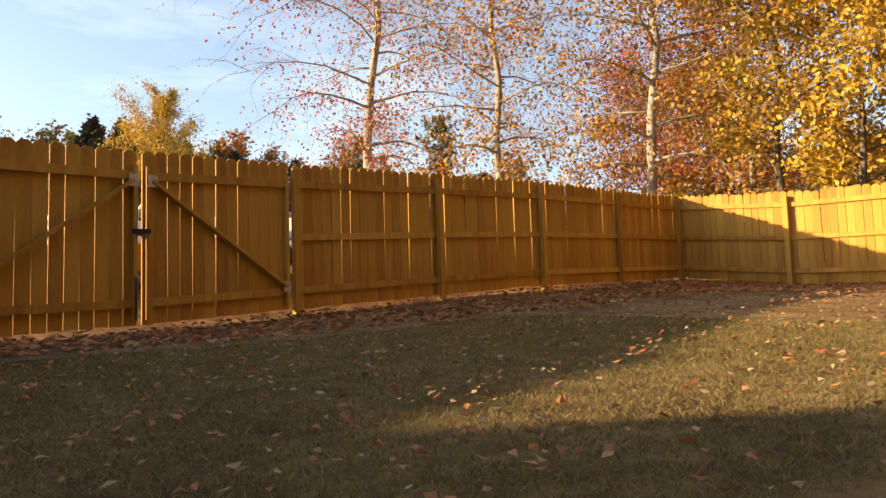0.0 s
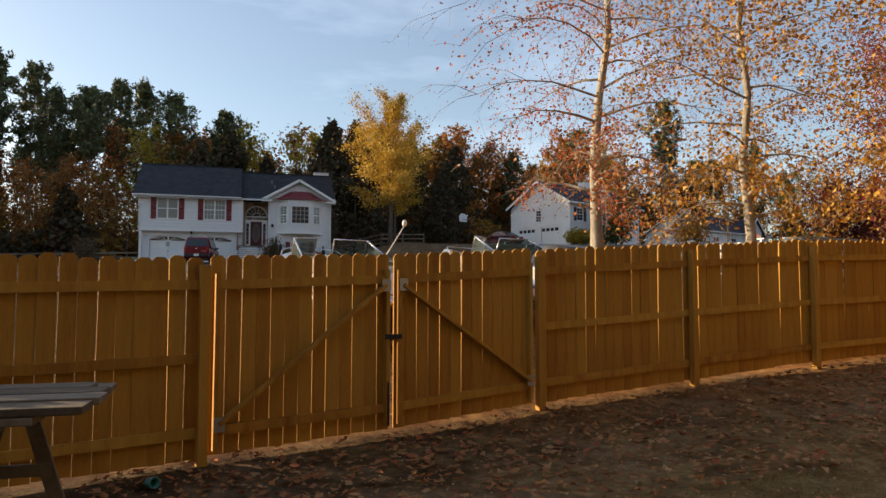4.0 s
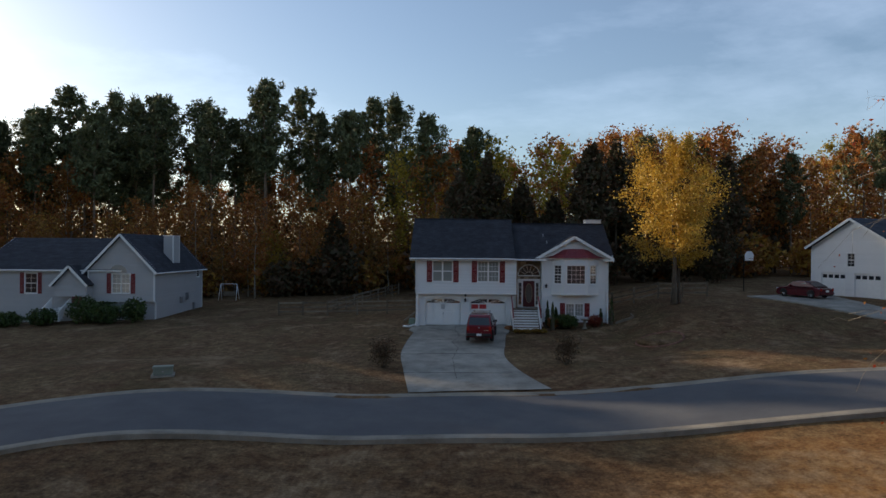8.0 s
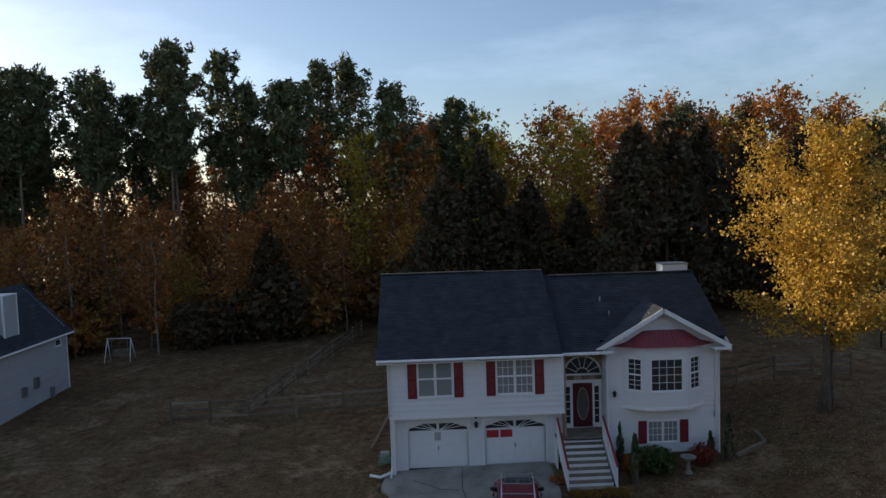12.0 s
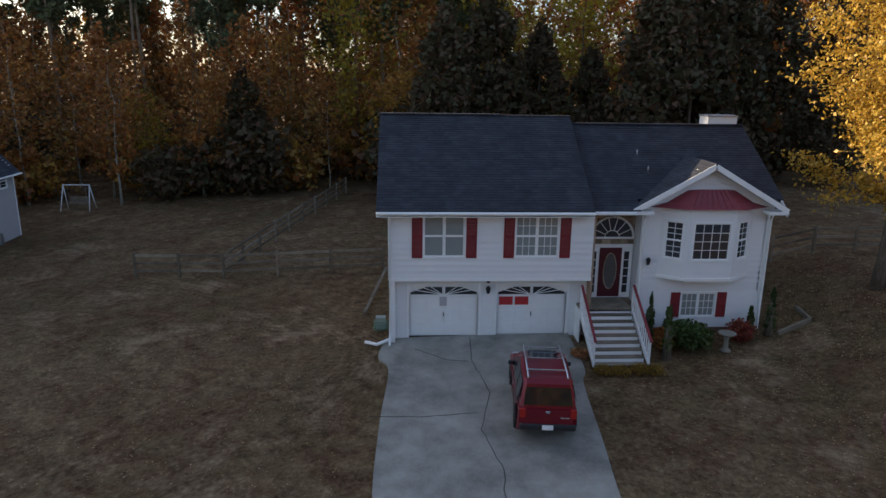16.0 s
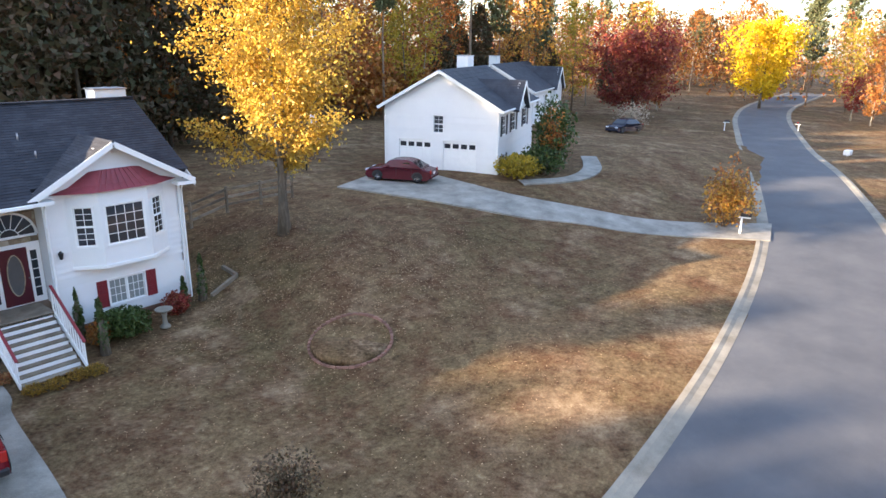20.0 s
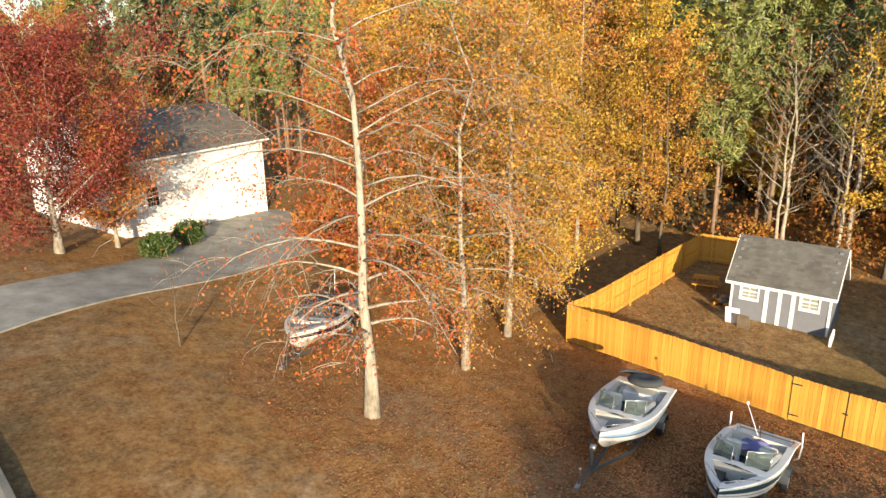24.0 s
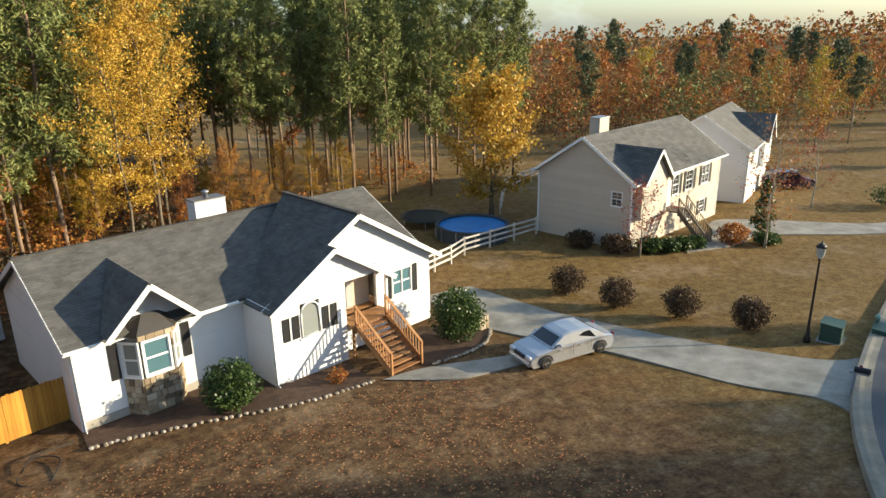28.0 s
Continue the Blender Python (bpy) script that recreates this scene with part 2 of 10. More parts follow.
    l.new(yard_shade_fade.outputs[0], yard_shade.inputs[0])
    l.new(ramp(mid.outputs[0], [(0.40, (0.45, 0.45, 0.45)), (0.60, (0.9, 0.9, 0.9))]), yard_shade.inputs[1])
    # stops kept darker than the bare earth, as shade in the colour
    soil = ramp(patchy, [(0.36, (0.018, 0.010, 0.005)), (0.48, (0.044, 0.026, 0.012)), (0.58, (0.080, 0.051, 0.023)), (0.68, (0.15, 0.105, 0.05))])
    two = mixed(yard_shade.outputs[0], two, soil)
    # straw turf in the east of the yard, its colour lightened as the sunlit patch
    green, lawn = n.new("ShaderNodeMapRange"), n.new("ShaderNodeMath")
    l.new(sep.outputs["X"], green.inputs["Value"])
    green.inputs["From Min"].default_value, green.inputs["From Max"].default_value = 7.0, 9.5
    green.inputs["To Max"].default_value = 0.85
    lawn.operation = "MULTIPLY"
    l.new(yard_area.outputs[0], lawn.inputs[0])
    l.new(green.outputs[0], lawn.inputs[1])
    two = mixed(lawn.outputs[0], two, ramp(patchy, [(0.36, (0.075, 0.042, 0.018)), (0.47, (0.19, 0.115, 0.050)), (0.57, (0.31, 0.205, 0.088)), (0.67, (0.44, 0.31, 0.145))]))
    # pale worn earth
    worn = tex(0.22, 8, 0.75)
    two = mixed(ramp(worn.outputs[0], [(0.52, (0, 0, 0)), (0.66, (0.8, 0.8, 0.8))]), two, ramp(patchy, [(0.36, (0.14, 0.09, 0.05)), (0.52, (0.28, 0.195, 0.115)), (0.68, (0.46, 0.35, 0.22))]))
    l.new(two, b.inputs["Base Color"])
    b.inputs["Roughness"].default_value = 0.95
    b.inputs["Specular IOR Level"].default_value = 0.1
    bp = n.new("ShaderNodeBump")
    bp.inputs["Strength"].default_value, bp.inputs["Distance"].default_value = 0.7, 0.05
    l.new(blend(blade.outputs[0], small.outputs[0], 0.5), bp.inputs["Height"])
    l.new(bp.outputs[0], b.inputs["Normal"])
    return m


M = {}
M["ground"] = ground_material()
M["asphalt"] = material("asphalt", [(0.3, (0.060, 0.063, 0.070)), (0.55, (0.085, 0.088, 0.095)), (0.8, (0.12, 0.12, 0.12))], 0.35, 0.85, bump=0.35, fine=55, depth=0.01)
M["concrete"] = material("concrete", [(0.28, (0.13, 0.12, 0.10)), (0.5, (0.255, 0.24, 0.205)), (0.75, (0.40, 0.375, 0.32))], 0.7, 0.9, bump=0.2, fine=45, depth=0.006)
M["kerb"] = material("kerb_concrete", [(0.25, (0.12, 0.105, 0.08)), (0.5, (0.22, 0.20, 0.16)), (0.8, (0.33, 0.30, 0.24))], 0.8, 0.9, bump=0.2, fine=45, depth=0.006)
M["siding"] = plain("white_vinyl_siding", (0.74, 0.74, 0.73), 0.45, spread=0.05, scale=0.8)
M["siding_warm"] = plain("beige_vinyl_siding", (0.50, 0.44, 0.36), 0.5, spread=0.06, scale=0.8)
M["siding_grey"] = plain("pale_grey_siding", (0.42, 0.41, 0.41), 0.5, spread=0.06, scale=0.8)
M["trim"] = plain("white_painted_trim", (0.80, 0.80, 0.78), 0.4, spread=0.05)
M["shingle_navy"] = material("dark_slate_shingles", [(0.25, (0.018, 0.020, 0.026)), (0.5, (0.034, 0.037, 0.046)), (0.8, (0.060, 0.064, 0.075))], 1.2, 0.9, bump=0.5, fine=30, depth=0.01, obj_random=0.25)
M["shingle_grey"] = material("weathered_grey_shingles", [(0.25, (0.060, 0.056, 0.050)), (0.5, (0.10, 0.095, 0.085)), (0.8, (0.16, 0.15, 0.135))], 1.2, 0.9, bump=0.5, fine=30, depth=0.01, obj_random=0.25)
M["red_paint"] = plain("barn_red_paint", (0.21, 0.022, 0.028), 0.5, spread=0.15)
M["red_metal"] = plain("weathered_red_metal", (0.26, 0.05, 0.06), 0.45, spread=0.2)
M["glass"] = glass_material("window_glass", (0.030, 0.034, 0.040))
M["glass_pale"] = glass_material("curtained_window_glass", (0.24, 0.26, 0.25), 0.12)
M["glass_teal"] = glass_material("teal_curtained_glass", (0.08, 0.16, 0.19), 0.12)
M["black"] = plain("black_paint", (0.018, 0.018, 0.02), 0.5)
M["stone"] = material("tan_field_stone", [(0.25, (0.15, 0.11, 0.07)), (0.5, (0.30, 0.23, 0.15)), (0.8, (0.46, 0.39, 0.29))], 1.5, 0.85, bump=0.4, fine=14, obj_random=0.7)
M["mortar"] = plain("pale_mortar", (0.36, 0.33, 0.28), 0.9)
M["cedar"] = material("fresh_cedar_boards", [(0.2, (0.30, 0.11, 0.015)), (0.5, (0.47, 0.232, 0.034)), (0.8, (0.60, 0.34, 0.062))], 1.3, 0.75, bump=0.3, fine=26, stretch=(6, 6, 0.6), depth=0.004, obj_random=0.28)
M["deck"] = material("stained_deck_lumber", [(0.2, (0.19, 0.080, 0.028)), (0.5, (0.34, 0.16, 0.060)), (0.8, (0.46, 0.25, 0.11))], 1.5, 0.65, bump=0.25, fine=26, depth=0.004, obj_random=0.3)
M["old_wood"] = material("weathered_grey_lumber", [(0.2, (0.085, 0.066, 0.046)), (0.5, (0.165, 0.13, 0.092)), (0.8, (0.28, 0.23, 0.17))], 2, 0.9, bump=0.4, fine=26, depth=0.005, obj_random=0.4)
M["bark"] = material("grey_brown_bark", [(0.2, (0.055, 0.042, 0.030)), (0.5, (0.12, 0.095, 0.068)), (0.8, (0.22, 0.185, 0.14))], 3.0, 0.95, bump=0.8, fine=12, stretch=(1, 1, 0.25), depth=0.03)
M["bark_pale"] = material("pale_grey_bark", [(0.2, (0.12, 0.10, 0.075)), (0.5, (0.30, 0.265, 0.21)), (0.8, (0.48, 0.44, 0.36))], 3.0, 0.95, bump=0.6, fine=12, stretch=(1, 1, 0.4), depth=0.03)
M["bark_pine"] = material("reddish_pine_bark", [(0.2, (0.09, 0.055, 0.035)), (0.5, (0.20, 0.135, 0.09)), (0.8, (0.32, 0.24, 0.17))], 3.0, 0.95, bump=0.8, fine=10, stretch=(1, 1, 0.3), depth=0.03)
M["leaf_gold"] = leaf_material("golden_leaves", [(0.46, 0.26, 0.03), (0.58, 0.37, 0.05), (0.63, 0.44, 0.085), (0.38, 0.20, 0.03), (0.52, 0.33, 0.055)], 0.45, 0.3)
M["leaf_orange"] = leaf_material("orange_leaves", [(0.40, 0.17, 0.03), (0.48, 0.24, 0.04), (0.50, 0.30, 0.055), (0.33, 0.10, 0.03), (0.27, 0.17, 0.04)], 0.5, 0.24)
M["leaf_amber"] = leaf_material("amber_leaves", [(0.46, 0.20, 0.035), (0.54, 0.30, 0.05), (0.37, 0.12, 0.03), (0.50, 0.25, 0.04), (0.30, 0.17, 0.04)], 0.5, 0.3)
M["leaf_rust"] = leaf_material("rusty_leaves", [(0.30, 0.075, 0.02), (0.42, 0.14, 0.03), (0.20, 0.06, 0.02), (0.46, 0.20, 0.045), (0.24, 0.12, 0.035)], 0.45, 0.3)
M["leaf_red"] = leaf_material("crimson_leaves", [(0.24, 0.030, 0.030), (0.34, 0.06, 0.045), (0.15, 0.02, 0.024), (0.34, 0.11, 0.05)], 0.45, 0.35)
M["leaf_pine"] = leaf_material("pine_needles", [(0.145, 0.165, 0.050), (0.095, 0.112, 0.038), (0.18, 0.205, 0.062), (0.25, 0.26, 0.085), (0.12, 0.145, 0.046)], 0.7, 0.02)
M["leaf_green"] = leaf_material("evergreen_leaves", [(0.022, 0.045, 0.014), (0.050, 0.085, 0.024), (0.085, 0.12, 0.035)], 0.35, 0.25)
M["leaf_yellowgreen"] = leaf_material("yellow_green_leaves", [(0.30, 0.22, 0.03), (0.44, 0.30, 0.03), (0.20, 0.18, 0.03), (0.50, 0.36, 0.045)])
M["leaf_brown"] = leaf_material("fallen_brown_leaves", [(0.30, 0.115, 0.040), (0.44, 0.20, 0.070), (0.22, 0.070, 0.030), (0.52, 0.30, 0.13), (0.36, 0.090, 0.035)], 0.6, 0.2)
M["leaf_redorange"] = leaf_material("red_orange_leaves", [(0.46, 0.085, 0.028), (0.50, 0.15, 0.038), (0.36, 0.05, 0.025), (0.48, 0.21, 0.05)], 0.45, 0.35)
M["leaf_yellow"] = leaf_material("bright_yellow_leaves", [(0.70, 0.46, 0.02), (0.78, 0.56, 0.03), (0.62, 0.40, 0.02)])
M["leaf_oak"] = leaf_material("bronze_green_leaves", [(0.14, 0.13, 0.03), (0.30, 0.20, 0.035), (0.42, 0.24, 0.04), (0.16, 0.09, 0.03)])
M["leaf_barberry"] = leaf_material("brown_purple_leaves", [(0.060, 0.040, 0.026), (0.11, 0.062, 0.035), (0.075, 0.060, 0.030)], 0.6, 0.2)
M["leaf_pale"] = leaf_material("pale_dry_twigs", [(0.36, 0.28, 0.20), (0.44, 0.36, 0.27)], 0.6, 0.2)
# darker, greyer copy of leaf_pine: backlight on the far pines put into the colour
M["leaf_pine_backlit"] = leaf_material("backlit_pine_needles", [(0.085, 0.100, 0.046), (0.055, 0.065, 0.034), (0.11, 0.128, 0.058), (0.17, 0.175, 0.080), (0.07, 0.085, 0.040)], 0.6, 0.08)
M["leaf_dark"] = leaf_material("dark_evergreen_foliage", [(0.040, 0.044, 0.020), (0.095, 0.060, 0.030), (0.055, 0.060, 0.028), (0.12, 0.062, 0.036)], 0.6, 0.2)
M["leaf_far"] = leaf_material("distant_autumn_foliage", [(0.05, 0.06, 0.02), (0.24, 0.09, 0.03), (0.32, 0.15, 0.04), (0.06, 0.075, 0.03), (0.30, 0.07, 0.03), (0.36, 0.22, 0.05)], 0.6, 0.3)
M["leaf_straw"] = leaf_material("straw_grass_blades", [(0.12, 0.092, 0.030), (0.25, 0.19, 0.065), (0.10, 0.095, 0.026), (0.34, 0.26, 0.10)], 0.7, 0.2)
M["leaf_tan"] = leaf_material("fallen_tan_leaves", [(0.36, 0.23, 0.12), (0.46, 0.31, 0.17), (0.26, 0.14, 0.07)], 0.6, 0.15)
M["gelcoat"] = plain("white_gelcoat", (0.72, 0.70, 0.66), 0.25, spread=0.06, spec=0.5)
M["vinyl_seat"] = plain("ivory_boat_vinyl", (0.55, 0.52, 0.46), 0.5, spread=0.1)
M["hull_blue"] = plain("mid_blue_hull_stripe", (0.03, 0.11, 0.24), 0.3)
M["hull_teal"] = plain("dark_teal_hull_stripe", (0.02, 0.055, 0.075), 0.3)
M["hull_navy"] = plain("navy_hull", (0.012, 0.016, 0.045), 0.25)
M["rubber"] = plain("black_rubber", (0.02, 0.02, 0.02), 0.8)
M["galv"] = plain("dull_galvanised_steel", (0.35, 0.35, 0.36), 0.45, 0.8)
M["chrome"] = plain("bright_alloy", (0.6, 0.6, 0.62), 0.25, 0.9)
M["canvas"] = plain("dark_charcoal_canvas", (0.05, 0.055, 0.06), 0.85)
M["canvas_blue"] = plain("blue_canvas", (0.04, 0.09, 0.30), 0.8)
M["canvas_violet"] = plain("violet_grey_tarpaulin", (0.16, 0.15, 0.32), 0.75, spread=0.25, scale=5)
M["car_red"] = plain("dark_red_car_paint", (0.17, 0.010, 0.018), 0.22, 0.2, spread=0.05)
M["car_silver"] = plain("silver_car_paint", (0.50, 0.51, 0.53), 0.25, 0.6, spread=0.04)
M["car_dark"] = plain("dark_navy_car_paint", (0.015, 0.018, 0.035), 0.22, 0.2, spread=0.05)
M["car_glass"] = glass_material("car_glass", (0.012, 0.014, 0.017), 0.04)
M["lamp_red"] = plain("red_tail_lens", (0.35, 0.015, 0.01), 0.2)
M["lamp_clear"] = plain("clear_lens", (0.6, 0.6, 0.62), 0.15)
M["pool_blue"] = plain("blue_pool_cover", (0.03, 0.22, 0.55), 0.35, spread=0.25, scale=1.2)
M["green_box"] = plain("dark_green_utility_box", (0.035, 0.075, 0.055), 0.55)
M["shed_grey"] = plain("pale_grey_shed_paint", (0.15, 0.16, 0.185), 0.6)


# ---------------------------------------------------------------- helpers of this scene
def lerp_table(v, table):
    for (a, za), (b, zb) in zip(table, table[1:]):
        if v <= b:
            return za + (zb - za) * max(0.0, (v - a)) / (b - a)
    return table[-1][1]


FALL = ((-300, -7.5), (-200, -6.5), (-110, -5), (-70, -4.0), (-58, -3.9), (-51, -3.75), (-46, -3.25), (-36, -2.5), (-25, -1.62), (-17, -1.15), (0, 0), (30, 0.6), (120, 2.5), (300, 5))


def ease(t):
    t = max(0.0, min(1.0, t))
    return t * t * (3 - 2 * t)


def lie(x, y):
    """The height of the land."""
    side = 0.03 * (max(x, -60) - 3) if x < 3 else 0.015 * (min(x, 60) - 3)
    street = ease((y + 40) / 12) * (1 - ease((y + 16) / 8))
    side += street * (1.0 * ease((x - 6) / 16) * (1 - 0.6 * ease((x - 40) / 60)) + 0.8 * ease((-1 - x) / 12) * (1 - ease((-24 - x) / 26)))
    dip = 0.16 * max(0.0, min(1.0, (15 - x) / 6)) * max(0.0, min(1.0, (x + 4) / 4)) * max(0.0, min(1.0, (-40 - y) / 6))
    bank = 1.6 * ease((x - 13) / 7) * ease((y + 16) / 13) * (1 - ease((x - 52) / 25))
    return lerp_table(y, FALL) + side - dip + bank


def mesh_of(name, verts, faces, mat=None, smooth=False):
    me = bpy.data.meshes.new(name)
    me.from_pydata([tuple(v) for v in verts], [], [tuple(f) for f in faces])
    if mat:
        me.materials.append(mat)
    if smooth:
        me.polygons.foreach_set("use_smooth", [True] * len(me.polygons))
    return me


def part(name, bm, mat, parent=None, label="", smooth=False):
    """Links a bmesh (or a mesh) as one object under a thing or a part."""
    if isinstance(bm, bmesh.types.BMesh):
        me = bpy.data.meshes.new(name)
        bm.normal_update()
        bm.to_mesh(me)
        bm.free()
    else:
        me = bm
    if not me.materials:
        me.materials.append(mat)
    if smooth:
        me.polygons.foreach_set("use_smooth", [True] * len(me.polygons))
    ob = new(name, me)
    if parent:
        ob.parent = parent
    if label:
        tagged(ob, label)
    return ob


def thing(name, label, category, m=None, group="", kind=""):
    ob = new(name)
    ob.empty_display_size = 0.3
    if m is not None:
        ob.matrix_basis = m
    return tagged(ob, label, category, group, kind)


def box(x0, x1, y0, y1, z0, z1, bevel=0.0, bm=None):
    b = bm or bmesh.new()
    r = bmesh.ops.create_cube(b, size=1.0, matrix=Matrix.Translation(((x0 + x1) / 2, (y0 + y1) / 2, (z0 + z1) / 2)) @ Matrix.Diagonal((abs(x1 - x0), abs(y1 - y0), abs(z1 - z0), 1)))
    if bevel:
        edges = {e for v in r["verts"] for e in v.link_edges}
        bmesh.ops.bevel(b, geom=list(edges), offset=bevel, segments=1, affect="EDGES")
    return b


def prism(outline, axis, a, b, bm=None):
    """A closed outline of 2D points pushed from a to b along an axis. For x: (y, z); for y: (x, z); for z: (x, y)."""
    bm = bm or bmesh.new()

    def at(p, s):
        return {"x": (s, p[0], p[1]), "y": (p[0], s, p[1]), "z": (p[0], p[1], s)}[axis]

    lo, hi = [bm.verts.new(at(p, a)) for p in outline], [bm.verts.new(at(p, b)) for p in outline]
    bm.faces.new(lo)
    bm.faces.new(hi[::-1])
    n = len(outline)
    for i in range(n):
        bm.faces.new((lo[i], hi[i], hi[(i + 1) % n], lo[(i + 1) % n]))
    bmesh.ops.recalc_face_normals(bm, faces=bm.faces)
    return bm


def beam(a, b, w, h, bm=None, up=(0, 0, 1)):
    """A squared bar from a to b."""
    bm = bm or bmesh.new()
    a, b = Vector(a), Vector(b)
    d = (b - a).normalized()
    s = d.cross(Vector(up))
    s = s.normalized() if s.length > 1e-4 else Vector((1, 0, 0))
    u = s.cross(d)
    v = [bm.verts.new(p + s * (w / 2 * i) + u * (h / 2 * j)) for p in (a, b) for i, j in ((-1, -1), (1, -1), (1, 1), (-1, 1))]
    for f in ((0, 1, 2, 3), (7, 6, 5, 4), (0, 4, 5, 1), (1, 5, 6, 2), (2, 6, 7, 3), (3, 7, 4, 0)):
        bm.faces.new([v[i] for i in f])
    bmesh.ops.recalc_face_normals(bm, faces=bm.faces)
    return bm


def tube_data(points, radii, sides=6, verts=None, faces=None):
    """A round bar with a changing radius along a line of points."""
    verts, faces = ([] if verts is None else verts), ([] if faces is None else faces)
    base, pts = len(verts), [Vector(p) for p in points]
    for i, p in enumerate(pts):
        d = (pts[min(i + 1, len(pts) - 1)] - pts[max(i - 1, 0)]).normalized()
        s = d.cross(Vector((0, 0, 1)) if abs(d.z) < 0.95 else Vector((1, 0, 0))).normalized()
        u = s.cross(d)
        for k in range(sides):
            a = 2 * math.pi * k / sides
            verts.append(p + (s * math.cos(a) + u * math.sin(a)) * radii[i])
    for i in range(len(pts) - 1):
        for k in range(sides):
            a, b = base + i * sides + k, base + i * sides + (k + 1) % sides
            faces.append((a, b, b + sides, a + sides))
    faces.append(tuple(base + k for k in range(sides))[::-1])
    faces.append(tuple(base + (len(pts) - 1) * sides + k for k in range(sides)))
    return verts, faces


def tube(name, points, radii, sides=8, mat=None):
    if not isinstance(radii, (list, tuple)):
        radii = [radii] * len(points)
    return mesh_of(name, *tube_data(points, radii, sides), mat, True)


def lathe(name, profile, sides=16, mat=None, smooth=True, caps=True):
    """A turned shape from (radius, height) pairs."""
    verts = [(r * math.cos(2 * math.pi * k / sides), r * math.sin(2 * math.pi * k / sides), z) for r, z in profile for k in range(sides)]
    faces = [(i * sides + k, i * sides + (k + 1) % sides, (i + 1) * sides + (k + 1) % sides, (i + 1) * sides + k) for i in range(len(profile) - 1) for k in range(sides)]
    if caps:
        faces += [tuple(range(sides))[::-1], tuple((len(profile) - 1) * sides + k for k in range(sides))]
    return mesh_of(name, verts, faces, mat, smooth)


# ---------------------------------------------------------------- land, road and drives
def steps(a, b, n):
    return [a + (b - a) * i / n for i in range(n + 1)]


def land():
    xs = steps(-420, -80, 16) + steps(-76, 80, 78) + steps(90, 420, 16)
    ys = steps(-420, -90, 16) + steps(-88, 40, 86) + steps(50, 420, 18)
    verts = []
    for y in ys:
        for x in xs:
            wob = 0.06 * noise.noise((x * 0.16, y * 0.16, 0)) + 0.025 * noise.noise((x * 0.7, y * 0.7, 3))
            verts.append((x, y, lie(x, y) + wob - 0.02))
    w = len(xs)
    faces = [(j * w + i, j * w + i + 1, (j + 1) * w + i + 1, (j + 1) * w + i) for j in range(len(ys) - 1) for i in range(w - 1)]
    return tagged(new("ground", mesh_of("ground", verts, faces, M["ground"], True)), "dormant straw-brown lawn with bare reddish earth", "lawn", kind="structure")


land()

# the near kerb line of the road, from beyond the lamp to the far bend
NEAR = [(-150, -72), (-110, -62), (-70, -51), (-45, -43.2), (-32, -38.8), (-24, -35.5), (-18.5, -32.2), (-15, -29.3), (-11, -27.2), (-6, -26.1), (0, -25.9), (9, -25.8), (18, -25.6), (26, -24.7), (36, -22.8), (45, -20.3), (60, -14.9), (83, -6.2), (104, 1.0), (125, 5.5), (160, 9)]


def smooth_line(pts, per=6):
    out = []
    for i in range(len(pts) - 1):
        p = [Vector((*pts[max(0, min(len(pts) - 1, i + k))], 0)) for k in (-1, 0, 1, 2)]
        for s in range(per):
            t = s / per
            out.append(0.5 * (2 * p[1] + (p[2] - p[0]) * t + (2 * p[0] - 5 * p[1] + 4 * p[2] - p[3]) * t * t + (3 * p[1] - p[0] - 3 * p[2] + p[3]) * t**3))
    out.append(Vector((*pts[-1], 0)))
    return out


def strip(name, line, offsets, lifts, mat):
    """A band along a line: cross-section at sideways offsets (to the left of the way) and heights over the land."""
    verts, k = [], len(offsets)
    for i, p in enumerate(line):
        d = (line[min(i + 1, len(line) - 1)] - line[max(i - 1, 0)]).normalized()
        s = Vector((-d.y, d.x, 0))
        mid = p + s * 3.5
        for o, h in zip(offsets, lifts):
            q = p + s * o
            verts.append((q.x, q.y, lie(q.x, q.y) * 0.6 + lie(mid.x, mid.y) * 0.4 + h))
    faces = [(i * k + j, (i + 1) * k + j, (i + 1) * k + j + 1, i * k + j + 1) for i in range(len(line) - 1) for j in range(k - 1)]
    return mesh_of(name, verts, [f[::-1] for f in faces], mat, False)


near = smooth_line(NEAR)
tagged(new("road", strip("road", near, (0.25, 1.9, 3.35, 4.8, 6.4), (0.05, 0.09, 0.11, 0.09, 0.05), M["asphalt"])), "blue-grey asphalt street with worn patches", "road", kind="structure")
tagged(new("kerb_near", strip("kerb_near", near, (-0.36, -0.31, -0.12, 0.04, 0.28), (-0.12, 0.08, 0.10, 0.065, 0.058), M["kerb"])), "pale rolled concrete kerb along the street", "kerb", kind="structure")
tagged(new("kerb_far", strip("kerb_far", near, (6.36, 6.62, 6.78, 6.98, 7.03), (0.058, 0.065, 0.10, 0.08, -0.12), M["kerb"])), "pale rolled concrete kerb along the street", "kerb", kind="structure")


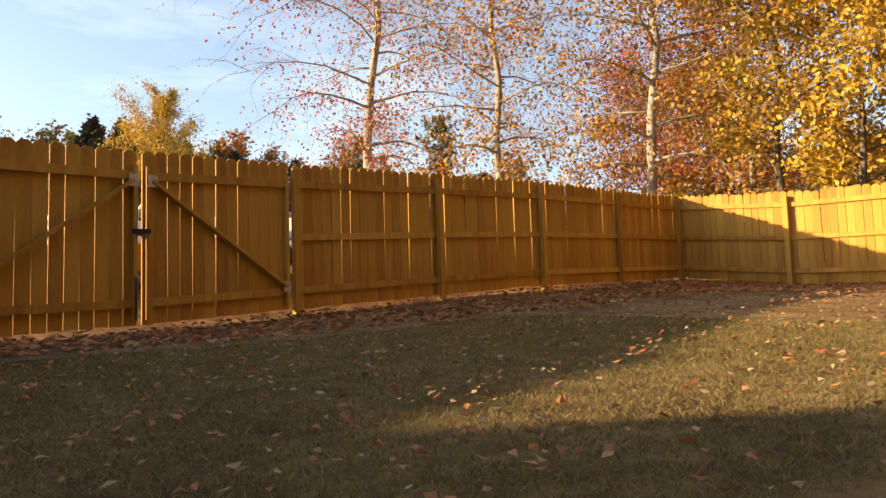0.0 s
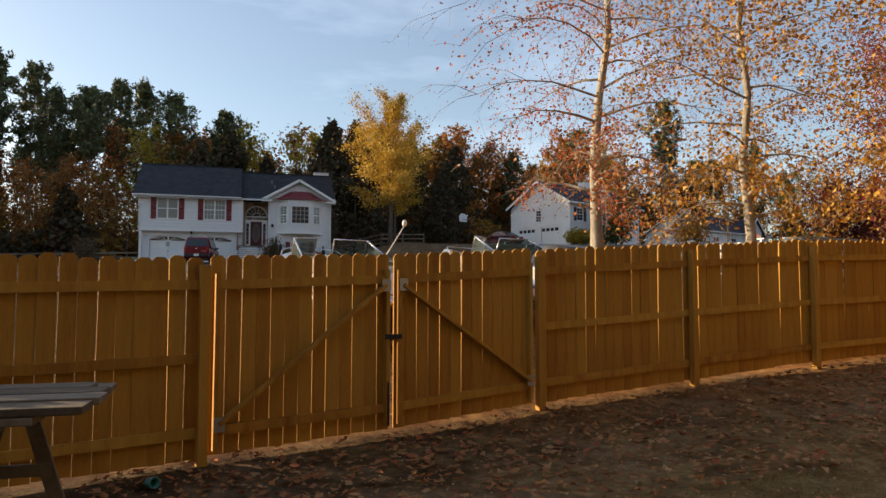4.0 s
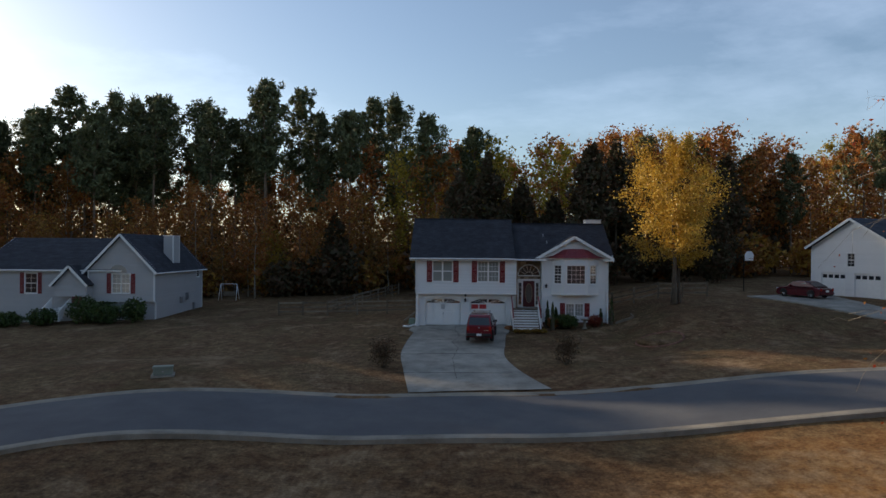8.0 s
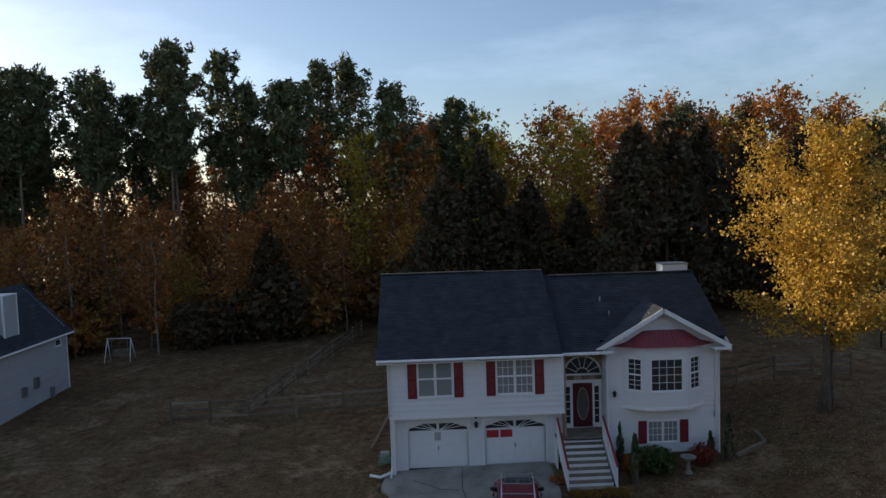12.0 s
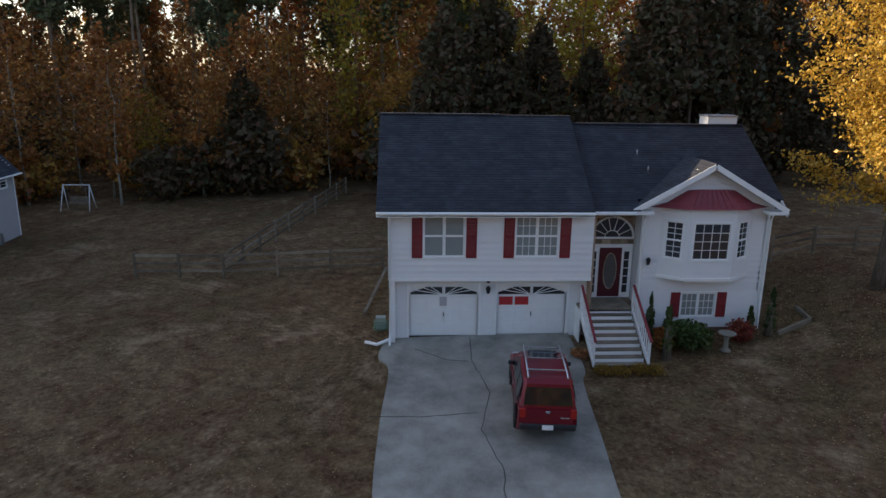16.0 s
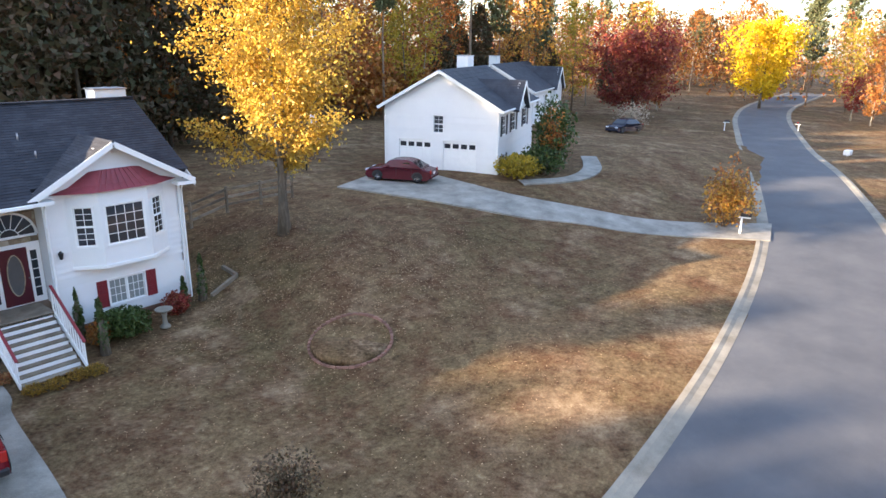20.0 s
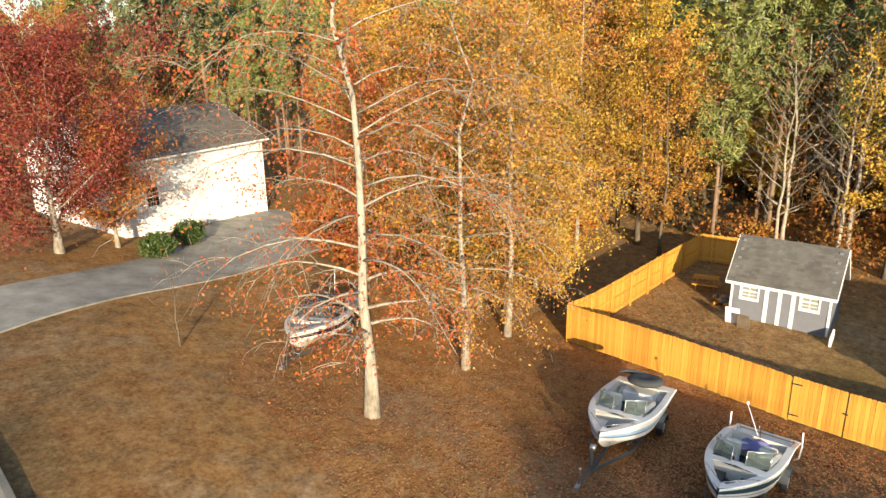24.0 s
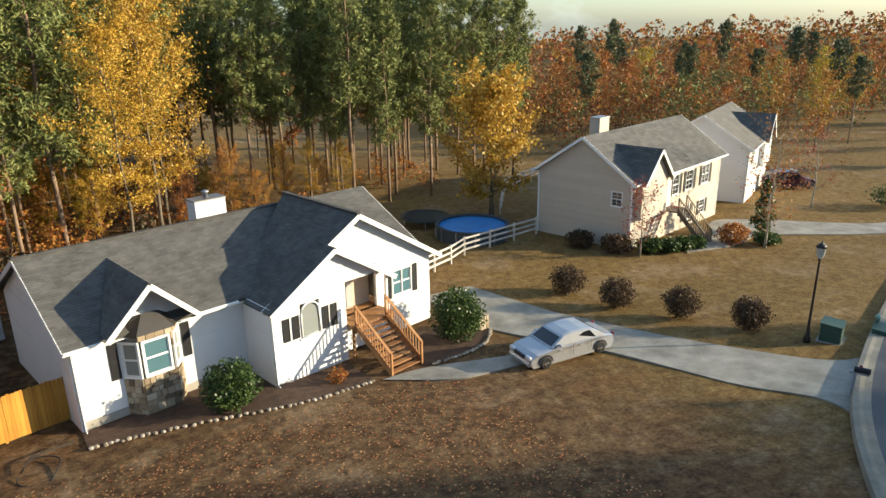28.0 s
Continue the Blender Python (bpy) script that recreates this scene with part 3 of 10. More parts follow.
def slab(name, left, right, label, mat=None, lift=0.05, rows=10, category="driveway"):
    """A paved band between two edge lines; it has thickness at its rim."""
    la, ra = smooth_line(left, rows), smooth_line(right, rows)
    n = min(len(la), len(ra))
    cols = 6
    verts, faces = [], []
    for i in range(n):
        a, b = la[round(i * (len(la) - 1) / (n - 1))], ra[round(i * (len(ra) - 1) / (n - 1))]
        for j in range(-1, cols + 2):
            q = a.lerp(b, max(0, min(cols, j)) / cols)
            verts.append((q.x, q.y, lie(q.x, q.y) + (lift if 0 <= j <= cols else -0.12)))
    w = cols + 3
    faces = [(i * w + j, i * w + j + 1, (i + 1) * w + j + 1, (i + 1) * w + j) for i in range(n - 1) for j in range(w - 1)]
    me = mesh_of(name, verts, faces, mat or M["concrete"])
    return tagged(new(name, me), label, category, kind="structure")

slab("driveway_white_house", [(-0.9, 0.02), (-1.15, -1.5), (-0.75, -2.6), (-0.95, -6), (-1.0, -10), (-0.5, -14), (0.2, -18.9)], [(6.35, 0.02), (6.3, -2.9), (6.0, -4), (5.75, -7.2), (5.5, -11), (6.1, -14.5), (7.4, -18.5)], "pale cracked concrete driveway before the garage")
slab("driveway_neighbour_east", [(27.03, 5.75), (29.81, -4.17), (33.36, -8.14), (38.89, -15.6)], [(34.47, 7.89), (33.29, -1.56), (35.43, -6.72), (42.43, -14.64)], "pale concrete driveway of the neighbouring house")
slab("driveway_across", [(29.8, -24.6), (33, -30), (35.6, -35.1), (41.2, -48.6), (44.0, -53.5)], [(36.4, -23.0), (38.4, -30.0), (42.5, -36), (51.6, -44), (53.2, -49.5)], "pale concrete driveway beside the crimson tree")
slab("driveway_gabled_house", [(-23.2, -35.3), (-23.7, -37.0), (-22.5, -39.8), (-21.1, -44.8), (-18.6, -51.2), (-18.2, -57)], [(-29.6, -37.9), (-27.9, -38.6), (-26.3, -41.2), (-24.4, -45.6), (-23.0, -51.0), (-21.6, -57)], "pale concrete driveway beside the gabled house")
slab("front_walk", [(-12.6, -47.5), (-14.2, -46.6), (-17.6, -46.2), (-20.6, -45.5)], [(-11.2, -48.6), (-13.4, -48.6), (-17.4, -47.4), (-20.4, -46.9)], "narrow concrete walk to the stairs", rows=6, category="path")
slab("neighbour_walk", [(36.53, -0.69), (39.75, -2.19), (43.11, -1.64), (46.79, 0.62)], [(35.88, -1.64), (39.93, -3.3), (43.81, -2.74), (47.52, -0.3)], "narrow curved concrete walk", rows=6, category="path")
slab("driveway_beige_house", [(-38.6, -54.6), (-43, -54.0), (-47.8, -54.4), (-56.5, -49.0), (-62, -48.5)], [(-39.6, -56.2), (-44, -56.6), (-49.2, -59.5), (-58.0, -52.2), (-63, -51.5)], "curved concrete driveway and walk of the beige house", rows=6)


# ---------------------------------------------------------------- trees
def rnd_dir(rng):
    z, a = rng.uniform(-1, 1), rng.uniform(0, 2 * math.pi)
    r = math.sqrt(1 - z * z)
    return Vector((r * math.cos(a), r * math.sin(a), z))


def leaf_mesh(name, spots, sizes, mat, rng, flat=0.0, long=1.0, wide=0.62, corners=4):
    """Many separate small leaves, each a bent pair of triangles (or one, far off), at the spots."""
    n = len(spots)
    r = np.random.RandomState(rng.randint(0, 10**6))
    c = np.array([tuple(s) for s in spots])
    s = np.array(sizes)[:, None]
    a = r.normal(size=(n, 3))
    a[:, 2] *= 1 - flat
    a /= np.linalg.norm(a, axis=1)[:, None] + 1e-9
    b = np.cross(a, r.normal(size=(n, 3)))
    b /= np.linalg.norm(b, axis=1)[:, None] + 1e-9
    nrm = np.cross(a, b)
    k = corners
    v = np.stack([c - a * s * long, c + b * s * wide + nrm * s * 0.25, c + a * s * long, c - b * s * wide + nrm * s * 0.2][:4] if k == 4 else [c - a * s * long - b * s * wide, c + a * s * long, c - a * s * long * 0.4 + b * s * wide * 1.5], 1).reshape(-1, 3)
    me = bpy.data.meshes.new(name)
    me.vertices.add(k * n)
    me.vertices.foreach_set("co", v.ravel())
    me.loops.add(k * n)
    me.loops.foreach_set("vertex_index", np.arange(k * n))
    me.polygons.add(n)
    me.polygons.foreach_set("loop_start", np.arange(n) * k)
    me.materials.append(mat)
    me.update()
    return me


def branch_line(start, way, length, rng, bend=0.25, n=5, droop=0.0):
    pts, p, d = [Vector(start)], Vector(start), Vector(way).normalized()
    for i in range(n):
        d = (d + rnd_dir(rng) * bend * 0.5 + Vector((0, 0, 0.10 - droop * (i + 1) / n))).normalized()
        p = p + d * (length / n)
        pts.append(p.copy())
    return pts


def broadleaf(name, height, radius, first, leaves, leaf, leafmat, barkmat, seed, limbs=14, trunk=0.22, spread=0.55, shape="oval", droop=0.0, bare=0.0, lean=0.03, light=False, small=False, twigs=5):
    """The two meshes of a leafy tree: trunk with limbs, and crown of separate leaves."""
    rng = random.Random(seed)
    verts, faces, spots = [], [], []
    spine = [Vector((0, 0, -0.3))]
    for i in range(1, 9):
        k = i / 8
        spine.append(Vector((rng.uniform(-1, 1) * lean * height * k, rng.uniform(-1, 1) * lean * height * k, height * 0.93 * k)))
    rad = [trunk * (1.35 if i == 0 else 1.0) * (1 - 0.93 * (i / 8) ** 0.65) + 0.012 for i in range(9)]
    tube_data(spine, rad, 5 if light else 7, verts, faces)

    def on_spine(z):
        k = max(0, min(7.99, z / (height * 0.93) * 8))
        return spine[int(k)].lerp(spine[int(k) + 1], k - int(k)), rad[int(k)]

    def reach(k):
        if shape == "cone":
            return radius * (1.0 - 0.85 * k)
        if shape == "vase":
            return radius * (0.45 + 0.75 * math.sin(math.pi * min(1, k * 0.8 + 0.1)) * 0.75)
        return radius * (0.30 + 0.75 * math.sin(math.pi * (0.12 + 0.83 * k)))

    for i in range(limbs):
        k = (i + rng.random() * 0.8) / limbs
        z = first + (height * 0.95 - first) * k
        p, r = on_spine(z * 0.93)
        a = i * 2.4 + rng.uniform(-0.5, 0.5)
        rise = spread * (0.5 + 0.9 * k)
        d = Vector((math.cos(a), math.sin(a), rise))
        length = reach(k) * rng.uniform(0.75, 1.15) * (1.0 + 0.15 * rise)
        limb = branch_line(p, d, length, rng, 0.3, 5, droop)
        r0 = max(0.012, r * 0.36)
        tube_data(limb[::2] + limb[-1:] if light else limb, [r0, r0 * 0.6, r0 * 0.3, 0.01] if light else [r0, r0 * 0.8, r0 * 0.6, r0 * 0.42, r0 * 0.28, 0.008], 3 if light else 4, verts, faces)
        for j in range(twigs):
            q = limb[1 + j % 5]
            tw = branch_line(q, (limb[-1] - limb[0]).normalized() + rnd_dir(rng) * 0.9, length * rng.uniform(0.25, 0.5), rng, 0.4, 3, droop)
            rt = max(0.007, r0 * 0.22)
            if not light:
                tube_data(tw, [rt, rt * 0.8, rt * 0.6, 0.004], 3, verts, faces)
                if twigs > 5:
                    for q2 in tw[1:]:
                        sub = branch_line(q2, (tw[-1] - tw[0]).normalized() + rnd_dir(rng) * 1.1, length * rng.uniform(0.08, 0.2), rng, 0.5, 2, droop)
                        tube_data(sub, [rt * 0.55, rt * 0.4, 0.004], 3, verts, faces)
            spots.append((tw, length))
    top = branch_line(spine[-1], (0, 0, 1), height * 0.07, rng, 0.3, 3)
    spots.append((top, radius))
    pts, sizes = [], []
    weights = [1.0 if rng.random() > bare else 0.12 for _ in spots]
    total = sum(weights)
    for (tw, length), w in zip(spots, weights):
        near_tip = max(0.2, length * (0.17 if light else 0.125))
        for _ in range(int(leaves * w / total)):
            i = rng.randrange(len(tw) - 1)
            q = tw[i].lerp(tw[i + 1], rng.random())
            g = rng.choice((0.45, 0.8, 1.25))
            pts.append(q + Vector((rng.gauss(0, 1), rng.gauss(0, 1), rng.gauss(0, 0.75) - droop * 0.4)) * near_tip * g)
            sizes.append(leaf * rng.uniform(0.55, 1.25))
    return mesh_of(name + "_trunk", verts, faces, barkmat, True), leaf_mesh(name + "_crown", pts, sizes, leafmat, rng, corners=3 if light or small else 4)


def pine(name, height, first, radius, limbs, seed, mat, needles=60, trunk=0.2, top=0.5, big=1.0):
    """A tall bare-stemmed pine: a few long limbs, each ending in flat tufts, under a rounded head."""
    rng = random.Random(seed)
    verts, faces, pts, sizes = [], [], [], []
    spine = [Vector((rng.uniform(-0.3, 0.3) * i / 6, rng.uniform(-0.3, 0.3) * i / 6, height * i / 6 - (0.3 if i == 0 else 0))) for i in range(7)]
    tube_data(spine, [trunk * (1 - 0.8 * i / 6) + 0.02 for i in range(7)], 7, verts, faces)
    for i in range(6):
        z = first * rng.uniform(0.45, 1.0)
        a = rng.uniform(0, 6.3)
        p = Vector((spine[2].x, spine[2].y, z))
        tube_data([p, p + Vector((math.cos(a), math.sin(a), 0.1)) * rng.uniform(0.5, 1.4)], [0.03, 0.008], 3, verts, faces)
    for i in range(limbs):
        k = (i + rng.random()) / limbs
        z = first + (height * 0.985 - first) * k
        a = i * 2.39 + rng.uniform(-0.7, 0.7)
        head = math.sqrt(max(0.0, 1 - (max(0.0, k - top) / (1 - top)) ** 2)) if k > top else 0.45 + 0.55 * k / top
        length = radius * max(0.18, head) * rng.uniform(0.5, 1.12)
        f = z / height * 6
        p = spine[min(5, int(f))].lerp(spine[min(6, int(f) + 1)], f % 1)
        limb = branch_line(p, (math.cos(a), math.sin(a), 0.15 + 0.7 * k), length, rng, 0.35, 3)
        tube_data([limb[0], limb[2], limb[3]], [0.05, 0.03, 0.01], 3, verts, faces)
        tufts = [limb[3], limb[3] + rnd_dir(rng) * 0.45, limb[2] + rnd_dir(rng) * 0.6, limb[2] + rnd_dir(rng) * 0.6 + Vector((0, 0, 0.3))]
        if length > 1.6:
            tufts.append(limb[1] + rnd_dir(rng) * 0.5)
        if k > 0.8:
            tufts.append(p + Vector((0, 0, 0.3)))
        for q in tufts:
            w = radius * 0.105 * rng.uniform(0.7, 1.25)
            for _ in range(int(needles / 4 / big)):
                pts.append(q + rnd_dir(rng) * w * rng.uniform(0.35, 1.5) + Vector((0, 0, rng.gauss(0, 0.12))))
                sizes.append(rng.uniform(0.10, 0.19) * big)
    return mesh_of(name + "_trunk", verts, faces, M["bark_pine"], True), leaf_mesh(name + "_crown", pts, sizes, mat, rng, 0.0, 1.75, 0.34 if big == 1.0 else 0.5, 3)


def cedar(name, height, radius, leaves, seed, mat, size=0.22, taper=0.5):
    """A dense evergreen clothed to the ground, its outline broken into boughs."""
    rng = random.Random(seed)
    verts, faces = tube_data([(0, 0, -0.3), (0, 0, height * 0.5), (0, 0, height * 0.94)], [0.2, 0.12, 0.01], 6)
    pts, sizes = [], []
    lumps = [(rng.uniform(0, 2 * math.pi), rng.random() ** 0.85, rng.uniform(0.6, 1.15)) for _ in range(80)]
    for _ in range(leaves):
        a, k, f = rng.choice(lumps)
        r = radius * (1 - k) ** taper * f * math.sqrt(rng.uniform(0.2, 1)) * (0.6 + 0.4 * min(1, k * 5))
        aa = a + rng.gauss(0, 0.3)
        pts.append(Vector((math.cos(aa) * r, math.sin(aa) * r, 0.05 * height + height * 0.93 * k + rng.gauss(0, 0.03 * height))))
        sizes.append(size * rng.uniform(0.6, 1.3))
    return mesh_of(name + "_trunk", verts, faces, M["bark"], True), leaf_mesh(name + "_crown", pts, sizes, mat, rng, corners=3)


def shrub_mesh(name, rx, ry, rz, leaves, leaf, mat, seed, inner=0.5, square=0.0):
    rng = random.Random(seed)
    verts, faces, pts, sizes = [], [], [], []
    for i in range(9):
        d = rnd_dir(rng)
        d.z = abs(d.z) + 0.5
        e = Vector((d.x * rx * 0.8, d.y * ry * 0.8, d.z * rz * 0.9))
        tube_data([(0, 0, -0.05), e * 0.5, e], [0.03, 0.02, 0.006], 4, verts, faces)
    while len(pts) < leaves:
        d = rnd_dir(rng)
        k = rng.uniform(inner, 1.0) * (1 + 0.30 * noise.noise(d * 2.6 + Vector((seed, 0, 0))))
        p = Vector((d.x * rx, d.y * ry, d.z * rz)) * k
        if square:
            p = Vector([math.copysign(abs(v / r) ** (1 - square) * r, v) for v, r in zip(p, (rx, ry, rz))])
        p.z += rz * 0.97
        if p.z > 0.03:
            pts.append(p)
            sizes.append(leaf * rng.uniform(0.6, 1.3))
    return mesh_of(name + "_stems", verts, faces, M["bark"], True), leaf_mesh(name + "_leaves", pts, sizes, mat, rng, corners=3 if leaf > 0.2 else 4)


def plant(kind, meshes, x, y, label, category="tree", scale=1.0, turn=0.0, group="", tall=1.0, names=("trunk", "crown"), sink=0.0):
    root = thing(kind, label, category, pose(x, y, lie(x, y) - sink, 0, 0, turn) @ Matrix.Diagonal((scale, scale, scale * tall, 1)), group)
    for n, me in zip(names, meshes):
        part(n, me, None, root)
    return root


TREES = {
    "gold": [broadleaf("gold_tree", 20, 3.8, 4.5, 10540, 0.098, M["leaf_gold"], M["bark"], 11, 22, 0.17, bare=0.1, small=True), broadleaf("gold_tree_b", 20, 3.4, 3.0, 10540, 0.098, M["leaf_yellowgreen"], M["bark"], 12, 24, 0.15, bare=0.15, small=True)],
    "orange": [broadleaf("orange_tree", 20, 4.0, 3.5, 10540, 0.098, M["leaf_orange"], M["bark"], 21, 22, 0.17, bare=0.1, small=True), broadleaf("orange_tree_b", 20, 3.6, 2.5, 9520, 0.098, M["leaf_orange"], M["bark"], 22, 24, 0.15, bare=0.3, small=True)],
    "rust": [broadleaf("rust_tree", 20, 4.0, 3.0, 7820, 0.098, M["leaf_rust"], M["bark"], 31, 22, 0.17, bare=0.4, small=True), broadleaf("rust_tree_b", 20, 3.8, 4.0, 6120, 0.098, M["leaf_rust"], M["bark_pale"], 32, 24, 0.15, bare=0.5, small=True)],
    "pine": [pine("pine_a", 24, 8.5, 3.4, 66, 41, M["leaf_pine"], 100, 0.17, 0.25), pine("pine_b", 24, 10.0, 3.2, 58, 42, M["leaf_pine"], 100, 0.17, 0.3), pine("pine_c", 24, 7.0, 3.3, 70, 43, M["leaf_pine"], 100, 0.17, 0.2)],
    "cedar": [cedar("cedar_tree", 14.5, 4.0, 6500, 51, M["leaf_dark"], 0.25), cedar("cedar_tree_b", 14.5, 3.7, 6500, 52, M["leaf_dark"], 0.25)],
    "bare": [broadleaf("bare_tree", 16, 4.6, 3.0, 260, 0.12, M["leaf_rust"], M["bark_pale"], 61, 24, 0.17, 0.75)],
    "far_pine": [pine("far_pine_a", 25, 13.5, 4.2, 50, 44, M["leaf_pine_backlit"], 96, 0.2, 0.25, 1.45), pine("far_pine_b", 25, 15.5, 3.7, 44, 45, M["leaf_pine_backlit"], 96, 0.2, 0.35, 1.45), pine("far_pine_c", 26.5, 11.0, 4.4, 56, 46, M["leaf_pine_backlit"], 96, 0.2, 0.2, 1.45), pine("far_pine_d", 27, 15.5, 3.3, 42, 47, M["leaf_pine_backlit"], 96, 0.17, 0.4, 1.45)],
    "far_rust": [broadleaf("far_rust_tree", 20, 4.6, 3.0, 2400, 0.24, M["leaf_rust"], M["bark"], 71, 20, 0.17, bare=0.3, light=True), broadleaf("far_rust_tree_b", 20, 4.2, 4.0, 1900, 0.23, M["leaf_rust"], M["bark_pale"], 72, 22, 0.15, bare=0.45, light=True)],
    "far_orange": [broadleaf("far_orange_tree", 20, 4.6, 3.0, 2500, 0.24, M["leaf_orange"], M["bark"], 73, 20, 0.17, bare=0.1, light=True), broadleaf("far_gold_tree", 20, 4.4, 2.5, 2500, 0.24, M["leaf_yellowgreen"], M["bark"], 74, 20, 0.17, bare=0.1, light=True)],
    "brush": [shrub_mesh("brush_a", 2.6, 2.4, 2.2, 1000, 0.25, M["leaf_rust"], 81, 0.3), shrub_mesh("brush_b", 2.4, 2.6, 2.6, 1000, 0.25, M["leaf_dark"], 82, 0.3), shrub_mesh("brush_c", 2.2, 2.2, 1.8, 1000, 0.23, M["leaf_orange"], 83, 0.3)],
}
LABELS = {
    "gold": ("golden_tree", "slender woodland tree with golden-yellow autumn leaves"),
    "orange": ("orange_tree", "woodland tree with orange autumn leaves"),
    "rust": ("rust_tree", "half-bare woodland tree with rust-brown leaves"),
    "pine": ("pine_tree", "tall pine with bare trunk and dark green top"),
    "cedar": ("cedar_tree", "dense dark conical evergreen behind the house"),
    "bare": ("bare_tree", "leafless pale-barked tree with spreading branches"),
    "far_pine": ("pine_tree", "tall pine with a long bare trunk and flat dark crown"),
    "far_rust": ("rust_tree", "half-bare woodland tree with rust-brown leaves"),
    "far_orange": ("orange_tree", "woodland tree with orange and gold leaves"),
    "brush": ("undergrowth_bush", "dense brown undergrowth bush at the wood's edge"),
}


def wood(kind, x, y, scale=1.0, seed=0, group="woodland trees", tall=1.0):
    rng = random.Random(seed * 977 + int(x * 13) + int(y * 7))
    name, label = LABELS[kind]
    return plant(name, rng.choice(TREES[kind]), x, y, label, "tree", scale * rng.uniform(0.9, 1.08), rng.uniform(0, 360), group, tall)


# ---------------------------------------------------------------- the woods
def scatter(n, x0, x1, y0, y1, kinds, seed, scale=(0.85, 1.1), gap=2.6, group="woodland trees", keep=None):
    """Trees strewn over an oblong of land, no two closer than the gap."""
    rng, spots, tries = random.Random(seed), [], 0
    while len(spots) < n and tries < 4000:
        tries += 1
        x, y = rng.uniform(x0, x1), rng.uniform(y0, y1)
        if (keep and not keep(x, y)) or any((x - a) ** 2 + (y - b) ** 2 < gap * gap for a, b in spots):
            continue
        spots.append((x, y))
        wood(rng.choice(kinds), x, y, rng.uniform(*scale), len(spots) + seed, group)


# pines and mixed wood behind the white house
scatter(38, -84, -6, 40, 54, ("far_pine", "far_pine", "far_pine", "far_pine", "far_rust"), 1, (0.92, 1.07), 3.4, "pines behind the white house")
scatter(64, -124, 4, 50, 78, ("far_pine", "far_pine", "far_pine", "far_rust", "far_rust"), 2, (0.82, 0.94), 3.6, "wood behind the white house")
scatter(24, -6, 46, 34, 47, ("far_rust", "far_orange", "far_rust"), 3, (0.9, 1.02), 3.2, "wood behind the white house")
scatter(24, 0, 72, 48, 64, ("far_rust", "far_orange", "far_rust"), 4, (0.92, 1.03), 4.0, "wood behind the white house")
scatter(34, -80, 2, 27, 40, ("far_rust", "far_rust", "far_rust", "far_orange"), 5, (0.42, 0.7), 2.8, "young trees behind the white house")
scatter(84, -85, 2, 28, 50, ("brush",), 25, (0.8, 1.5), 2.1, "undergrowth behind the white house")
scatter(34, 0, 60, 27, 50, ("brush",), 26, (0.9, 1.6), 2.6, "undergrowth behind the white house")
for i, (x, y, s) in enumerate(((2.5, 21, 1.0), (5.5, 23, 1.08), (9.5, 25, 0.9), (16.5, 20, 1.02), (19.5, 22, 1.1), (23, 24, 1.0), (13, 24, 0.8), (27, 25, 0.9), (30, 22, 0.75), (-13, 31, 0.75), (34, 29, 0.95))):
    wood("cedar", x, y, s, i, "dark evergreens behind the white house")
for x, y, s in ((-2, 37, 0.88), (4.5, 39, 0.82), (27, 38, 0.76), (36, 44, 0.7), (41, 40, 0.66)):
    wood("far_pine", x, y, s, 7, "pines behind the white house")
# woods behind and beside the fenced yard
scatter(42, 24.5, 46, -80, -50, ("orange", "gold", "gold", "rust", "pine"), 6, (0.8, 1.05), 2.5, "autumn wood beside the yard", lambda x, y: x > 29 or y < -64)
scatter(24, 2, 26, -84, -71, ("gold", "orange", "rust", "bare", "pine", "rust"), 7, (0.85, 1.1), 2.6, "autumn wood behind the yard")
scatter(20, 4, 44, -104, -85, ("far_rust", "far_pine", "far_orange", "far_rust"), 8, (0.9, 1.1), 3.4, "autumn wood behind the yard")
scatter(8, -9, 2, -80, -71, ("gold", "pine", "orange", "pine"), 9, (0.8, 0.95), 2.6, "autumn wood behind the yard")
scatter(60, -46, 3, -104, -80, ("pine",), 10, (0.76, 0.94), 2.7, "pines behind the gabled house", lambda x, y: y < -85 or x < -8)
scatter(16, -44, 4, -116, -104, ("far_pine", "far_rust"), 29, (0.8, 0.95), 3.4, "pines behind the gabled house")
scatter(36, -10, 44, -100, -70, ("brush",), 27, (0.4, 1.0), 2.4, "undergrowth in the wood")
scatter(16, 26, 44, -68, -44, ("brush",), 28, (0.6, 1.2), 2.4, "undergrowth in the wood", lambda x, y: x > 31)
scatter(22, -24, 4, -86, -74, ("gold", "rust", "orange"), 61, (0.2, 0.42), 1.8, "saplings under the pines")
for x, y, s, k in ((8.6, -68, 0.95, 3), (3.4, -70, 0.85, 5), (12.5, -71, 0.9, 6), (6.2, -74, 1.0, 7), (17.5, -72.5, 0.95, 8), (21, -70, 0.85, 9)):
    wood("bare", x, y, s, k, "trees behind the yard")
for x, y, s, k in ((9.5, -77, 0.82, 1), (14.8, -80, 0.88, 2), (20.5, -78.5, 0.8, 3), (4.2, -82, 0.86, 4), (12, -86, 0.9, 5), (25, -82, 0.85, 6), (0.5, -78, 0.8, 7)):
    wood("pine", x, y, s, k, "pines in the wood behind the yard")
# woods to the east
scatter(34, 44, 104, 24, 44, ("far_rust", "far_orange", "cedar", "far_pine", "far_rust"), 11, (0.6, 0.9), 4.0, "eastern wood")
scatter(36, 48, 116, -90, -58, ("far_pine", "far_pine", "far_orange", "far_pine", "far_orange"), 12, (0.75, 0.95), 4.0, "eastern wood")
